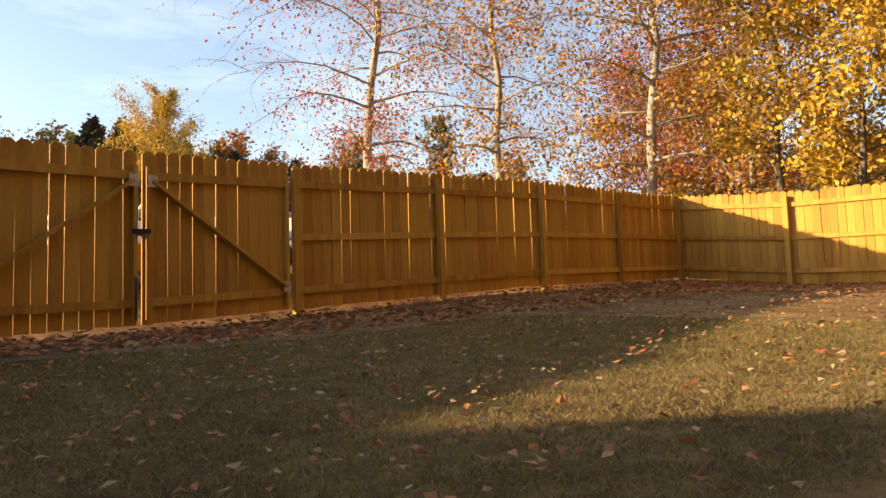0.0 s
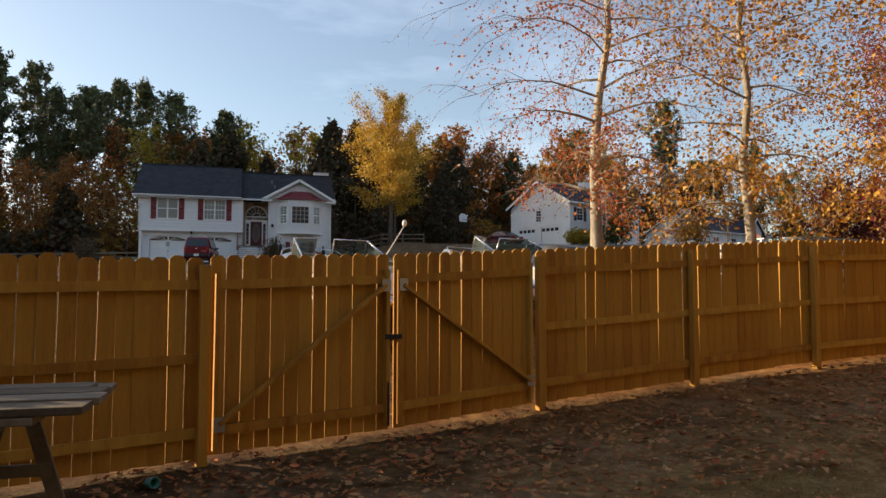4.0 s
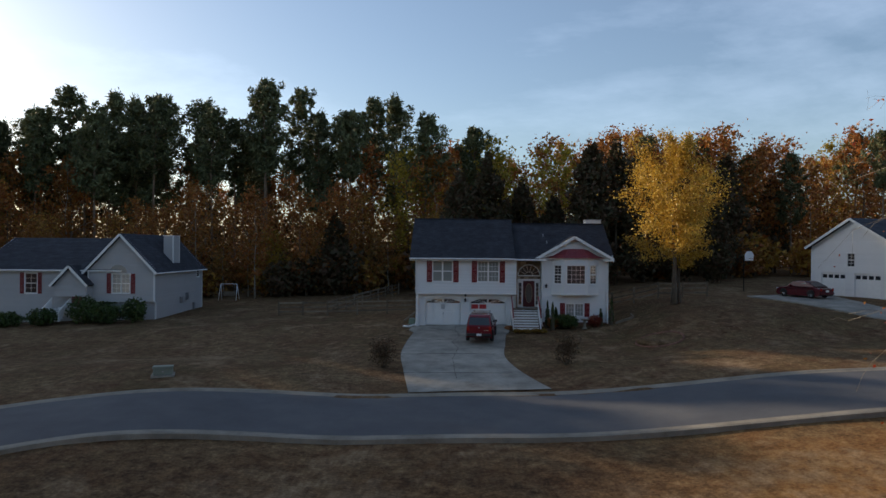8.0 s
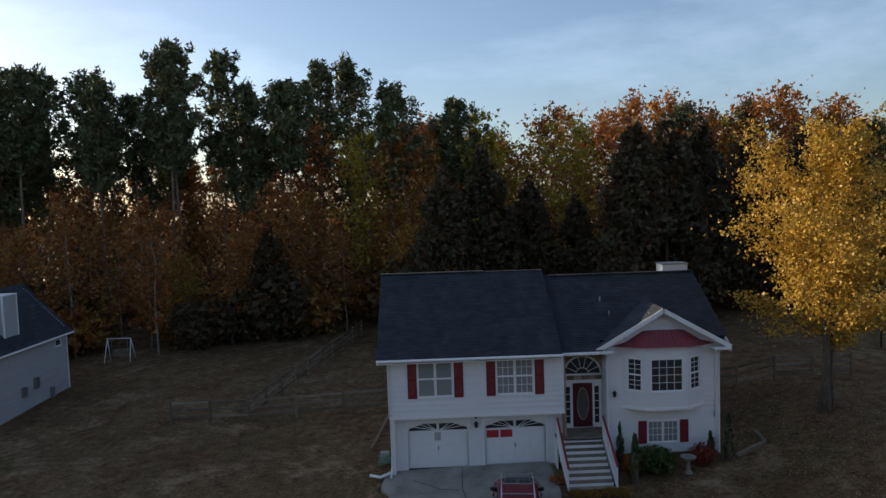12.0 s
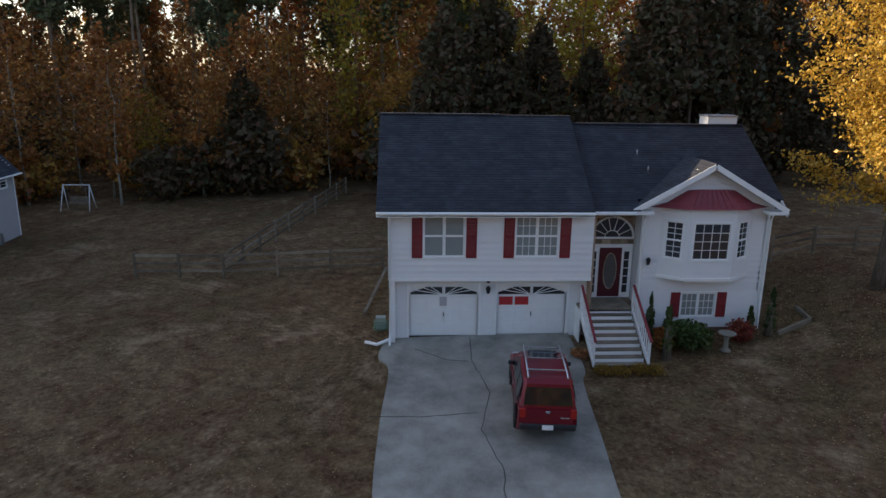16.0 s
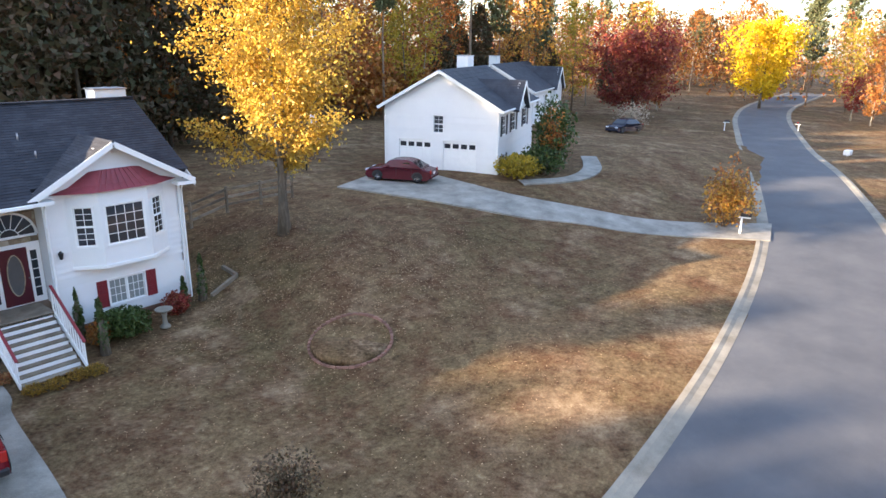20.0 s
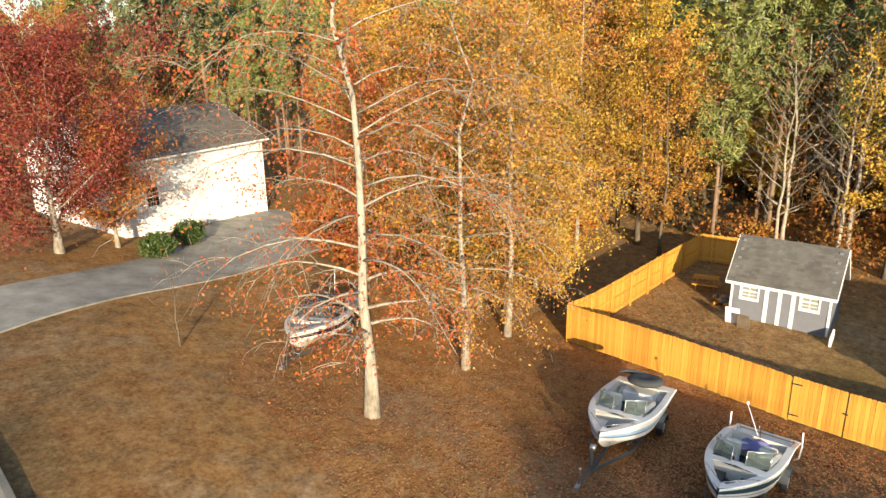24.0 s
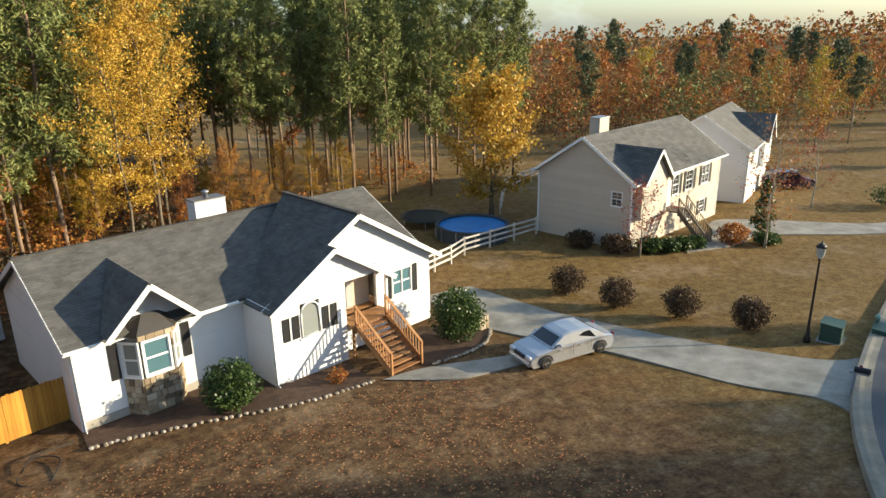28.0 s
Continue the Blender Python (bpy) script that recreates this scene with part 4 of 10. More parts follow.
scatter(60, 118, 210, -60, 50, ("far_rust", "far_orange", "far_pine", "far_pine", "far_rust"), 13, (0.62, 0.85), 5.0, "distant eastern trees")
# far western land
scatter(44, -170, -60, -160, -88, ("far_rust", "far_pine", "far_orange", "far_pine"), 14, (0.45, 0.7), 5.5, "distant western trees")
scatter(26, -180, -78, -84, -45, ("far_rust", "far_orange", "bare", "far_pine"), 15, (0.4, 0.6), 7, "distant western trees", lambda x, y: y < -62 or x < -110)
scatter(104, -140, -66, 22, 60, ("far_pine", "far_pine", "far_orange"), 16, (0.95, 1.08), 3.0, "western wood", lambda x, y: y > 36 or x < -84)
# added trees out of view, each tall enough to shade the southern lawn
rng = random.Random(64)
for i in range(13):
    x, c = -60 + rng.uniform(-7, 5), -27 - 1.1 * i
    y = c - 0.613 * x
    wood(rng.choice(("far_rust", "far_orange")), x, y, ((10.5 - x) / 0.853 * 0.242 - 3 - lie(x, y)) / 20 * rng.uniform(0.96, 1.1), i, "trees west of the lawns")
scatter(38, 52, 84, -78, -36, ("pine", "pine", "far_pine", "orange"), 17, (0.72, 0.92), 3.2, "pines behind the crimson tree", lambda x, y: x > 62 or y < -56)


# a wooded rise closing the horizon
def rise(a, r):
    """The height of the far hills at a bearing and distance."""
    h = -3 + 4 * noise.noise((math.cos(a) * 1.7, math.sin(a) * 1.7, 5)) + 7 * max(0, math.cos(a - radians(212))) ** 10
    return -9 + (h + 9) * min(1.0, max(0.0, (r - 210) / 190)) + 3 * math.sin(a)


def hills():
    rng = random.Random(77)
    verts, n = [], 120
    rs = (205, 240, 290, 340, 400, 520)
    for i in range(n + 1):
        a = 2 * math.pi * i / n
        for r in rs:
            verts.append((r * math.cos(a), r * math.sin(a), rise(a, r)))
    k = len(rs)
    faces = [(i * k + j, (i + 1) * k + j, (i + 1) * k + j + 1, i * k + j + 1) for i in range(n) for j in range(k - 1)]
    tagged(new("backdrop", mesh_of("backdrop", verts, [f[::-1] for f in faces], M["ground"], True)), "distant wooded hills in autumn colours", "hills", kind="structure")
    spots, sizes = [], []
    for _ in range(2600):
        a, r = rng.uniform(0, 2 * math.pi), rng.uniform(215, 410)
        z, h = rise(a, r), rng.uniform(7, 13)
        for _ in range(40):
            g = rnd_dir(rng)
            spots.append(Vector((r * math.cos(a), r * math.sin(a), z + h * 0.55)) + Vector((g.x * 3.2, g.y * 3.2, g.z * h * 0.45)))
            sizes.append(rng.uniform(0.6, 1.15))
    me = leaf_mesh("far_canopy", spots, sizes, M["leaf_far"], rng, corners=3)
    tagged(new("far_canopy", me), "distant autumn woods covering the hills", "woods", kind="stuff")


M["leaf_thicket"] = leaf_material("brown_thicket_leaves", [(0.12, 0.055, 0.02), (0.22, 0.10, 0.028), (0.34, 0.15, 0.03), (0.09, 0.06, 0.025), (0.30, 0.18, 0.04)], 0.6, 0.15)
hills()


def thicket(name, lumps, x0, x1, y0, y1, h0, h1, leaf, mat, label, seed, wide=2.6, each=60):
    """Crowded far trees that cannot be told apart: heaps of leaves from the ground to their tops."""
    rng = random.Random(seed)
    spots, sizes = [], []
    for _ in range(lumps):
        x, y, h = rng.uniform(x0, x1), rng.uniform(y0, y1), rng.uniform(h0, h1)
        for _ in range(each):
            k = rng.random() ** 0.8
            r = wide * math.sqrt(max(0.05, 1 - k)) * math.sqrt(rng.random())
            a = rng.uniform(0, 6.3)
            spots.append(Vector((x + r * math.cos(a), y + r * math.sin(a), lie(x, y) + h * k)))
            sizes.append(leaf * rng.uniform(0.6, 1.3))
    return tagged(new(name, leaf_mesh(name, spots, sizes, mat, rng, corners=3)), label, "woods", kind="stuff")


thicket("far_thicket", 330, -150, 90, 66, 100, 8, 19, 0.42, M["leaf_thicket"], "crowded brown autumn wood far behind the houses", 41, 3.4, 90)
thicket("far_thicket", 170, -110, 12, 54, 76, 9, 15.5, 0.30, M["leaf_dark"], "dark evergreens crowding the wood behind the pines", 53, 2.8, 130)
thicket("far_thicket", 190, -120, 60, 52, 64, 8, 15, 0.36, M["leaf_thicket"], "crowded brown autumn wood behind the pines", 52, 2.6, 80)
thicket("wood_thicket", 150, -84, 4, 30, 48, 3, 10, 0.2, M["leaf_thicket"], "brown saplings and brush along the edge of the wood", 46, 2.2, 110)
thicket("wood_thicket", 44, -10, 40, -98, -72, 1.5, 5, 0.16, M["leaf_thicket"], "brown saplings and brush in the wood behind the yard", 47, 1.8, 90)
thicket("wood_thicket", 90, -12, 28, -84, -69, 0.8, 4.5, 0.13, M["leaf_rust"], "rust-coloured saplings between the trunks behind the yard", 50, 1.5, 90)
thicket("wood_thicket", 40, -40, -4, -100, -84, 0.8, 4.0, 0.14, M["leaf_rust"], "rust-coloured saplings under the pines", 51, 1.6, 80)
thicket("wood_thicket", 80, -6, 46, -100, -82, 4, 12, 0.17, M["leaf_rust"], "rust-leaved young trees filling the wood behind the yard", 54, 1.9, 150)
thicket("wood_thicket", 46, -2, 46, -94, -80, 3, 9, 0.16, M["leaf_orange"], "orange-leaved young trees in the wood behind the yard", 55, 1.7, 140)
thicket("far_thicket", 110, -20, 70, -126, -104, 8, 17, 0.40, M["leaf_thicket"], "crowded brown autumn wood far behind the yard", 42, 3.2, 90)
thicket("far_thicket", 330, -210, -62, -165, -92, 5, 11, 0.25, M["leaf_far"], "crowded mixed wood on the far slope", 43, 3.0, 170)
thicket("far_thicket", 130, -190, -66, -150, -84, 6, 12, 0.24, M["leaf_pine"], "dark pines crowding the far slope", 48, 2.4, 180)
thicket("far_thicket", 150, 128, 230, -50, 60, 11, 19, 0.34, M["leaf_far"], "crowded mixed wood where the street bends away", 49, 3.6, 150)
thicket("far_thicket", 190, 90, 200, -95, -20, 9, 17, 0.32, M["leaf_far"], "crowded mixed wood in the east", 44, 3.2, 140)
thicket("far_thicket", 190, 50, 200, 34, 70, 9, 17, 0.32, M["leaf_far"], "crowded mixed wood beyond the street", 45, 3.2, 140)


# ---------------------------------------------------------------- house parts
def island_material(name, stops, rough=0.9, fine=30, bump=0.5):
    """For roofs of joined tabs: each tab has its own shade."""
    m = material(name, stops, 1.2, rough, bump=bump, fine=fine, depth=0.01)
    n, l = m.node_tree.nodes, m.node_tree.links
    ramp = [x for x in n if x.type == "VALTORGB"][0]
    src = ramp.inputs[0].links[0].from_socket
    geo, add, off = n.new("ShaderNodeNewGeometry"), n.new("ShaderNodeMath"), n.new("ShaderNodeMath")
    off.operation, add.operation = "MULTIPLY_ADD", "ADD"
    off.inputs[1].default_value, off.inputs[2].default_value = 0.22, -0.11
    l.new(geo.outputs["Random Per Island"], off.inputs[0])
    l.new(src, add.inputs[0])
    l.new(off.outputs[0], add.inputs[1])
    l.new(add.outputs[0], ramp.inputs[0])
    return m


M["tabs_navy"] = island_material("dark_slate_shingle_tabs", [(0.2, (0.016, 0.018, 0.024)), (0.5, (0.030, 0.033, 0.042)), (0.85, (0.055, 0.059, 0.072))])
M["tabs_grey"] = island_material("weathered_grey_shingle_tabs", [(0.2, (0.060, 0.056, 0.050)), (0.5, (0.10, 0.096, 0.088)), (0.85, (0.155, 0.148, 0.135))])


def roof_slope(name, el, er, rl, rr, parent, mat, course=0.145, tab=0.32, seed=1, thick=0.05):
    """A roof slope from eave (left, right) up to ridge (left, right), laid with overlapping tabs on a deck."""
    rng = random.Random(seed)
    el, er, rl, rr = (Vector(v) for v in (el, er, rl, rr))
    up = ((rl - el) + (rr - er)) / 2
    nrm = (er - el).cross(up).normalized()
    if nrm.z < 0:
        nrm = -nrm
    n = max(2, int(up.length / course))
    verts, faces = [], []
    for i in range(n):
        a0, b0 = el.lerp(rl, i / n), er.lerp(rr, i / n)
        a1, b1 = el.lerp(rl, min(1, (i + 1.05) / n)), er.lerp(rr, min(1, (i + 1.05) / n))
        w = (b0 - a0).length
        k = max(1, int(w / tab))
        cuts = [0.0] + [(j + rng.uniform(-0.25, 0.25)) / k for j in range(1, k)] + [1.0]
        for c, d in zip(cuts, cuts[1:]):
            lift = nrm * (thick * 0.0 + 0.016 + rng.uniform(0, 0.007))
            p, q, r, s = a0.lerp(b0, c) + lift, a0.lerp(b0, d) + lift, a1.lerp(b1, d) + nrm * 0.003, a1.lerp(b1, c) + nrm * 0.003
            m = len(verts)
            verts += [p, q, r, s, p - nrm * 0.03, q - nrm * 0.03]
            faces += [(m, m + 1, m + 2, m + 3), (m + 4, m + 5, m + 1, m)]
    covering = part(name, mesh_of(name, verts, faces, mat), None, parent)
    tagged(covering, kind="stuff")
    deck = bmesh.new()
    v = [deck.verts.new(p - nrm * t) for t in (0.02, 0.16) for p in (el, er, rr, rl)]
    for f in ((3, 2, 1, 0), (4, 5, 6, 7), (0, 1, 5, 4), (1, 2, 6, 5), (2, 3, 7, 6), (3, 0, 4, 7)):
        deck.faces.new([v[i] for i in f])
    bmesh.ops.recalc_face_normals(deck, faces=deck.faces)
    part("roof_deck", deck, mat, parent)
    return covering


def lap_wall(name, x0, x1, z0, z1, m, mat, parent, openings=(), edge=None, pitch=0.115, thick=0.16, lap=0.014):
    """A boarded wall, its outside towards local -y. openings: (x0, x1, z0, z1). edge(z): the span of x at a height, for gables."""
    marks = sorted({round(z0 + i * pitch, 4) for i in range(int((z1 - z0) / pitch) + 1)} | {z0, z1} | {z for o in openings for z in o[2:]})
    marks = [z for z in marks if z0 - 1e-6 <= z <= z1 + 1e-6]
    verts, faces = [], []
    for a, b in zip(marks, marks[1:]):
        if b - a < 0.004:
            continue
        mid = (a + b) / 2
        lo, hi = edge(mid) if edge else (x0, x1)
        lo, hi = max(lo, x0), min(hi, x1)
        spans, at = [], lo
        for o in sorted(o for o in openings if o[2] < mid < o[3]):
            if o[0] > at:
                spans.append((at, min(o[0], hi)))
            at = max(at, o[1])
        if at < hi:
            spans.append((at, hi))
        f0 = lap * (1 - ((a - z0) % pitch) / pitch) if True else lap
        f1 = max(0.0, f0 - lap * (b - a) / pitch)
        for p, q in spans:
            if q - p < 0.01:
                continue
            s = len(verts)
            verts += [(p, -f0, a), (q, -f0, a), (q, -f1, b), (p, -f1, b), (p, thick, a), (q, thick, a), (q, thick, b), (p, thick, b)]
            faces += [(s, s + 1, s + 2, s + 3), (s + 5, s + 4, s + 7, s + 6), (s, s + 4, s + 5, s + 1), (s + 3, s + 2, s + 6, s + 7), (s + 4, s, s + 3, s + 7), (s + 1, s + 5, s + 6, s + 2)]
    ob = part(name, mesh_of(name, verts, faces, mat), None, parent)
    tagged(ob, kind="stuff")
    ob.matrix_basis = m
    return ob


def window(x0, x1, z0, z1, m, parent, cols=2, rows=2, sash=1, glass="glass", surround=0.07, mat=None, label="", double=False, proud=0.03):
    """A framed window with muntins and single panes, in a wall whose outside is local -y."""
    mat = mat or M["trim"]
    root = part("window", box(x0 - surround, x1 + surround, -proud, 0.05, z0 - surround - 0.02, z0 - 0.001, 0.006), mat, parent, label)
    root.matrix_basis = m
    fr = bmesh.new()
    for a, b, c, d in ((x0 - surround, x0, z0, z1), (x1, x1 + surround, z0, z1), (x0 - surround, x1 + surround, z1, z1 + surround)):
        box(a, b, -proud, 0.06, c, d, 0.006, fr)
    part("window_frame", fr, mat, root)
    units = 2 if double else 1
    w = (x1 - x0) / units
    for u in range(units):
        a, b = x0 + u * w + (0.025 if u else 0), x0 + (u + 1) * w - (0.025 if units == 2 and u == 0 else 0)
        if u:
            part("mullion", box(a - 0.05, a, -proud + 0.006, 0.06, z0, z1, 0.004), mat, root)
        for s in range(sash):
            zz0, zz1 = z0 + (z1 - z0) * s / sash, z0 + (z1 - z0) * (s + 1) / sash
            fr = bmesh.new()
            yy = 0.012 + 0.02 * (s % 2)
            for p, q, r, t in ((a, a + 0.035, zz0, zz1), (b - 0.035, b, zz0, zz1), (a + 0.035, b - 0.035, zz0, zz0 + 0.035), (a + 0.035, b - 0.035, zz1 - 0.035, zz1)):
                box(p, q, yy, yy + 0.03, r, t, 0, fr)
            c = 0.011
            for i in range(1, cols):
                xm = a + 0.035 + (b - a - 0.07) * i / cols
                box(xm - c, xm + c, yy + 0.004, yy + 0.022, zz0 + 0.035, zz1 - 0.035, 0, fr)
            for i in range(1, rows):
                zm = zz0 + 0.035 + (zz1 - zz0 - 0.07) * i / rows
                box(a + 0.035, b - 0.035, yy + 0.005, yy + 0.021, zm - c, zm + c, 0, fr)
            part("sash", fr, mat, root)
            part("pane", box(a + 0.03, b - 0.03, yy + 0.012, yy + 0.018, zz0 + 0.03, zz1 - 0.03), M[glass], root)
    return root


def shutter(x0, x1, z0, z1, m, parent, mat):
    bm = bmesh.new()
    for a, b, c, d in ((x0, x0 + 0.05, z0, z1), (x1 - 0.05, x1, z0, z1), (x0 + 0.05, x1 - 0.05, z0, z0 + 0.08), (x0 + 0.05, x1 - 0.05, z1 - 0.08, z1), (x0 + 0.05, x1 - 0.05, (z0 + z1) / 2 - 0.04, (z0 + z1) / 2 + 0.04)):
        box(a, b, -0.05, -0.012, c, d, 0.003, bm)
    n = int((z1 - z0) / 0.06)
    for i in range(n):
        z = z0 + 0.08 + (z1 - z0 - 0.16) * i / n
        box(x0 + 0.05, x1 - 0.05, -0.036 - 0.006 * (i % 2), -0.014, z, z + 0.045, 0, bm)
    ob = part("shutter", bm, mat, parent)
    ob.matrix_basis = m
    return ob


def gable_wall_edge(xa, xb, z_eave, z_ridge):
    xm = (xa + xb) / 2

    def edge(z):
        k = max(0.0, (z - z_eave) / (z_ridge - z_eave))
        return xa + (xm - xa) * k, xb + (xm - xb) * k

    return edge


def bargeboard(a, b, parent, w=0.035, h=0.2, mat=None):
    part("bargeboard", beam(a, b, w, h), mat or M["trim"], parent)


# ---------------------------------------------------------------- the white house with red shutters
def white_house():
    H = thing("white_house", "white split-level house with red shutters and dark roof", "house")
    I = Matrix.Identity(4)
    W = M["siding"]
    # lower storey with two garage openings
    lap_wall("lower_wall", -0.68, 6.98, -0.1, 2.5, pose(0, 0, 0), W, H, [(0.0, 2.72, -0.2, 2.12), (3.45, 6.2, -0.2, 2.12)])
    lap_wall("upper_wall", -0.74, 6.98, 2.5, 5.15, pose(0, -0.5, 0), W, H, [(0.56, 2.06, 3.42, 4.98), (4.02, 5.62, 3.42, 4.98)])
    part("overhang_soffit", box(-0.74, 6.98, -0.5, 0.02, 2.46, 2.5), M["trim"], H)
    part("overhang_skirt", box(-0.75, 6.99, -0.525, -0.49, 2.44, 2.56), M["trim"], H)
    lap_wall("side_wall", 0.0, 8.9, -0.1, 8.1, Matrix(((0, 1, 0, -0.7), (-1, 0, 0, 8.5), (0, 0, 1, 0), (0, 0, 0, 1))), W, H, edge=gable_wall_edge(0.0, 9.0, 5.1, 8.15))
    lap_wall("side_wall", 0.0, 8.5, -0.1, 7.9, Matrix(((0, -1, 0, 14.0), (1, 0, 0, 0.0), (0, 0, 1, 0), (0, 0, 0, 1))), W, H, edge=gable_wall_edge(0.0, 8.5, 5.0, 7.8))
    lap_wall("rear_wall", 0.0, 14.7, -0.1, 5.1, Matrix(((-1, 0, 0, 14.0), (0, -1, 0, 8.5), (0, 0, 1, 0), (0, 0, 0, 1))), W, H)
    part("corner_board", box(-0.79, -0.66, -0.53, -0.40, 2.5, 5.1), M["trim"], H)
    part("corner_board", box(-0.77, -0.62, -0.03, 0.06, -0.1, 2.5), M["trim"], H)
    part("corner_board", box(13.92, 14.03, -0.03, 0.08, -0.1, 5.1), M["trim"], H)
    # right block, with the low window
    lap_wall("front_wall", 9.05, 14.0, -0.1, 5.1, I, W, H, [(10.85, 12.2, 0.8, 1.75), (10.1, 13.1, 2.7, 5.0)])
    lap_wall("gable_front", 8.75, 14.1, 5.1, 6.8, pose(0, -0.12, 0), W, H, edge=gable_wall_edge(8.6, 14.2, 5.25, 6.95))
    # entry recess faced with stone tiles
    TAN = plain("tan_entry_mortar", (0.30, 0.21, 0.15), 0.9, spread=0.2)
    rec = part("entry_wall", box(7.0, 9.05, 0.72, 0.9, 0, 5.1), TAN, H)
    part("entry_side", box(6.98, 7.06, -0.5, 0.72, 1.3, 5.1), TAN, H)
    part("entry_side", box(8.97, 9.05, 0.0, 0.72, 1.3, 5.1), W, H)
    rng = random.Random(5)
    z = 1.38
    while z < 5.05:
        h = rng.uniform(0.26, 0.34)
        x = 7.07
        while x < 8.94:
            w = min(rng.uniform(0.28, 0.5), 8.96 - x)
            if w > 0.06 and not (7.2 < x + w / 2 < 8.9 and (z + h / 2 < 3.62 or 3.8 < z + h / 2 < 4.75)):
                part("stone_tile", box(x, x + w - 0.012, 0.695, 0.72, z, min(z + h, 5.08) - 0.012, 0.006), M["stone"], rec)
            x += w
        z += h
    # front door with sidelights
    door = part("door_surround", box(7.16, 8.94, 0.66, 0.73, 1.38, 3.6), M["trim"], H)
    part("front_door", box(7.6, 8.5, 0.63, 0.67, 1.42, 3.46, 0.01), plain("maroon_door_paint", (0.075, 0.012, 0.02), 0.35), door, "dark maroon door with an oval glass light")
    oval = bmesh.new()
    bmesh.ops.create_circle(oval, cap_ends=True, radius=1.0, segments=28, matrix=Matrix.Translation((8.05, 0.618, 2.5)) @ Matrix.Rotation(math.pi / 2, 4, "X") @ Matrix.Diagonal((0.25, 0.72, 1, 1)))
    part("oval_glass", oval, plain("frosted_oval_glass", (0.10, 0.095, 0.09), 0.2), door)
    part("oval_moulding", tube("oval_moulding", [(8.05 + 0.26 * math.cos(a), 0.62, 2.5 + 0.74 * math.sin(a)) for a in steps(0, 2 * math.pi, 32)], 0.022, 6), M["stone"], door)
    for x in (7.27, 8.6):
        part("sidelight", box(x, x + 0.2, 0.64, 0.66, 1.6, 3.3), M["glass"], door)
        for i in range(1, 5):
            part("muntin", box(x, x + 0.2, 0.632, 0.642, 1.6 + 0.34 * i - 0.012, 1.6 + 0.34 * i + 0.012), M["trim"], door)
    part("door_knob", lathe("door_knob", [(0.012, 0), (0.03, 0.02), (0.03, 0.05), (0.008, 0.065)], 10), M["chrome"], door).matrix_basis = pose(8.43, 0.63, 2.35, 90, 0, 0)
    # fan light over the door
    pts = [(8.05 + 0.86 * math.cos(a), 3.86 + 0.86 * math.sin(a)) for a in steps(0, math.pi, 20)]
    fan = part("fan_light", prism(pts, "y", 0.66, 0.7), M["glass"], H)
    part("fan_frame", tube("fan_frame", [(x, 0.65, z) for x, z in pts] + [(pts[0][0], 0.65, pts[0][1])], 0.05, 6), M["trim"], fan)
    part("fan_ring", tube("fan_ring", [(8.05 + 0.3 * math.cos(a), 0.65, 3.86 + 0.3 * math.sin(a)) for a in steps(0, math.pi, 10)], 0.015, 5), M["trim"], fan)
    for i in range(1, 7):
        a = math.pi * i / 7
        part("fan_muntin", beam((8.05 + 0.3 * math.cos(a), 0.65, 3.86 + 0.3 * math.sin(a)), (8.05 + 0.84 * math.cos(a), 0.65, 3.86 + 0.84 * math.sin(a)), 0.022, 0.022), M["trim"], fan)
    # upper windows with shutters
    u = pose(0, -0.5, 0)
    window(0.56, 2.06, 3.42, 4.98, u, H, 1, 1, 2, "glass_pale", double=True, label="white paired sash window")
    window(4.02, 5.62, 3.42, 4.98, u, H, 3, 2, 2, "glass_pale", double=True, label="white paired sash window with muntins")
    for x in (0.1, 2.14, 3.56, 5.70):
        shutter(x, x + 0.40, 3.36, 5.02, u, H, M["red_paint"])
    window(10.85, 12.2, 0.8, 1.75, I, H, 3, 3, 1, "glass_pale", double=True, label="low white window with muntins")
    for x in (10.4, 12.29):
        shutter(x, x + 0.38, 0.76, 1.8, I, H, M["red_paint"])
    part("brick_footing", box(9.06, 13.99, -0.035, 0.0, -0.15, 0.32), plain("brown_brick_footing", (0.16, 0.09, 0.06), 0.9, spread=0.3), H)
    # garage doors
    for x0, x1 in ((0.0, 2.72), (3.45, 6.2)):
        g = part("garage_door", box(x0, x1, 0.10, 0.15, 0.0, 2.12), M["trim"], H, "white panelled garage door with fan lights")
        for i in range(3):
            for j in range(4):
                w = (x1 - x0) / 4
                part("door_panel", box(x0 + j * w + 0.04, x0 + (j + 1) * w - 0.04, 0.085, 0.1, 0.05 + i * 0.53, 0.53 + i * 0.53, 0.012), M["trim"], g)
        for c in (0, 1):
            xm, w = x0 + (x1 - x0) * (0.25 + 0.5 * c), (x1 - x0) / 2 - 0.12
            top = [(xm - w / 2, 1.72), (xm + w / 2, 1.72)] + ([(xm + w / 2, 2.02), (xm, 2.02), (xm - w / 2, 1.8)] if c == 0 else [(xm + w / 2, 1.8), (xm, 2.02), (xm - w / 2, 2.02)])
            part("fan_pane", prism(top, "y", 0.075, 0.1), M["glass"], g)
            foot = xm + (w / 2 if c == 0 else -w / 2)
            for k in (0.25, 0.55, 0.85):
                tip = xm + (-(w / 2) if c == 0 else w / 2) * (1 - 0.0) + (foot - (xm - (w / 2 if c == 0 else -w / 2))) * (k - 0.2)
                part("fan_bar", beam((foot, 0.07, 1.72), (tip, 0.07, 2.02 if k > 0.4 else 1.92), 0.022, 0.03, None, (0, 1, 0)), M["trim"], g)
        fr = bmesh.new()
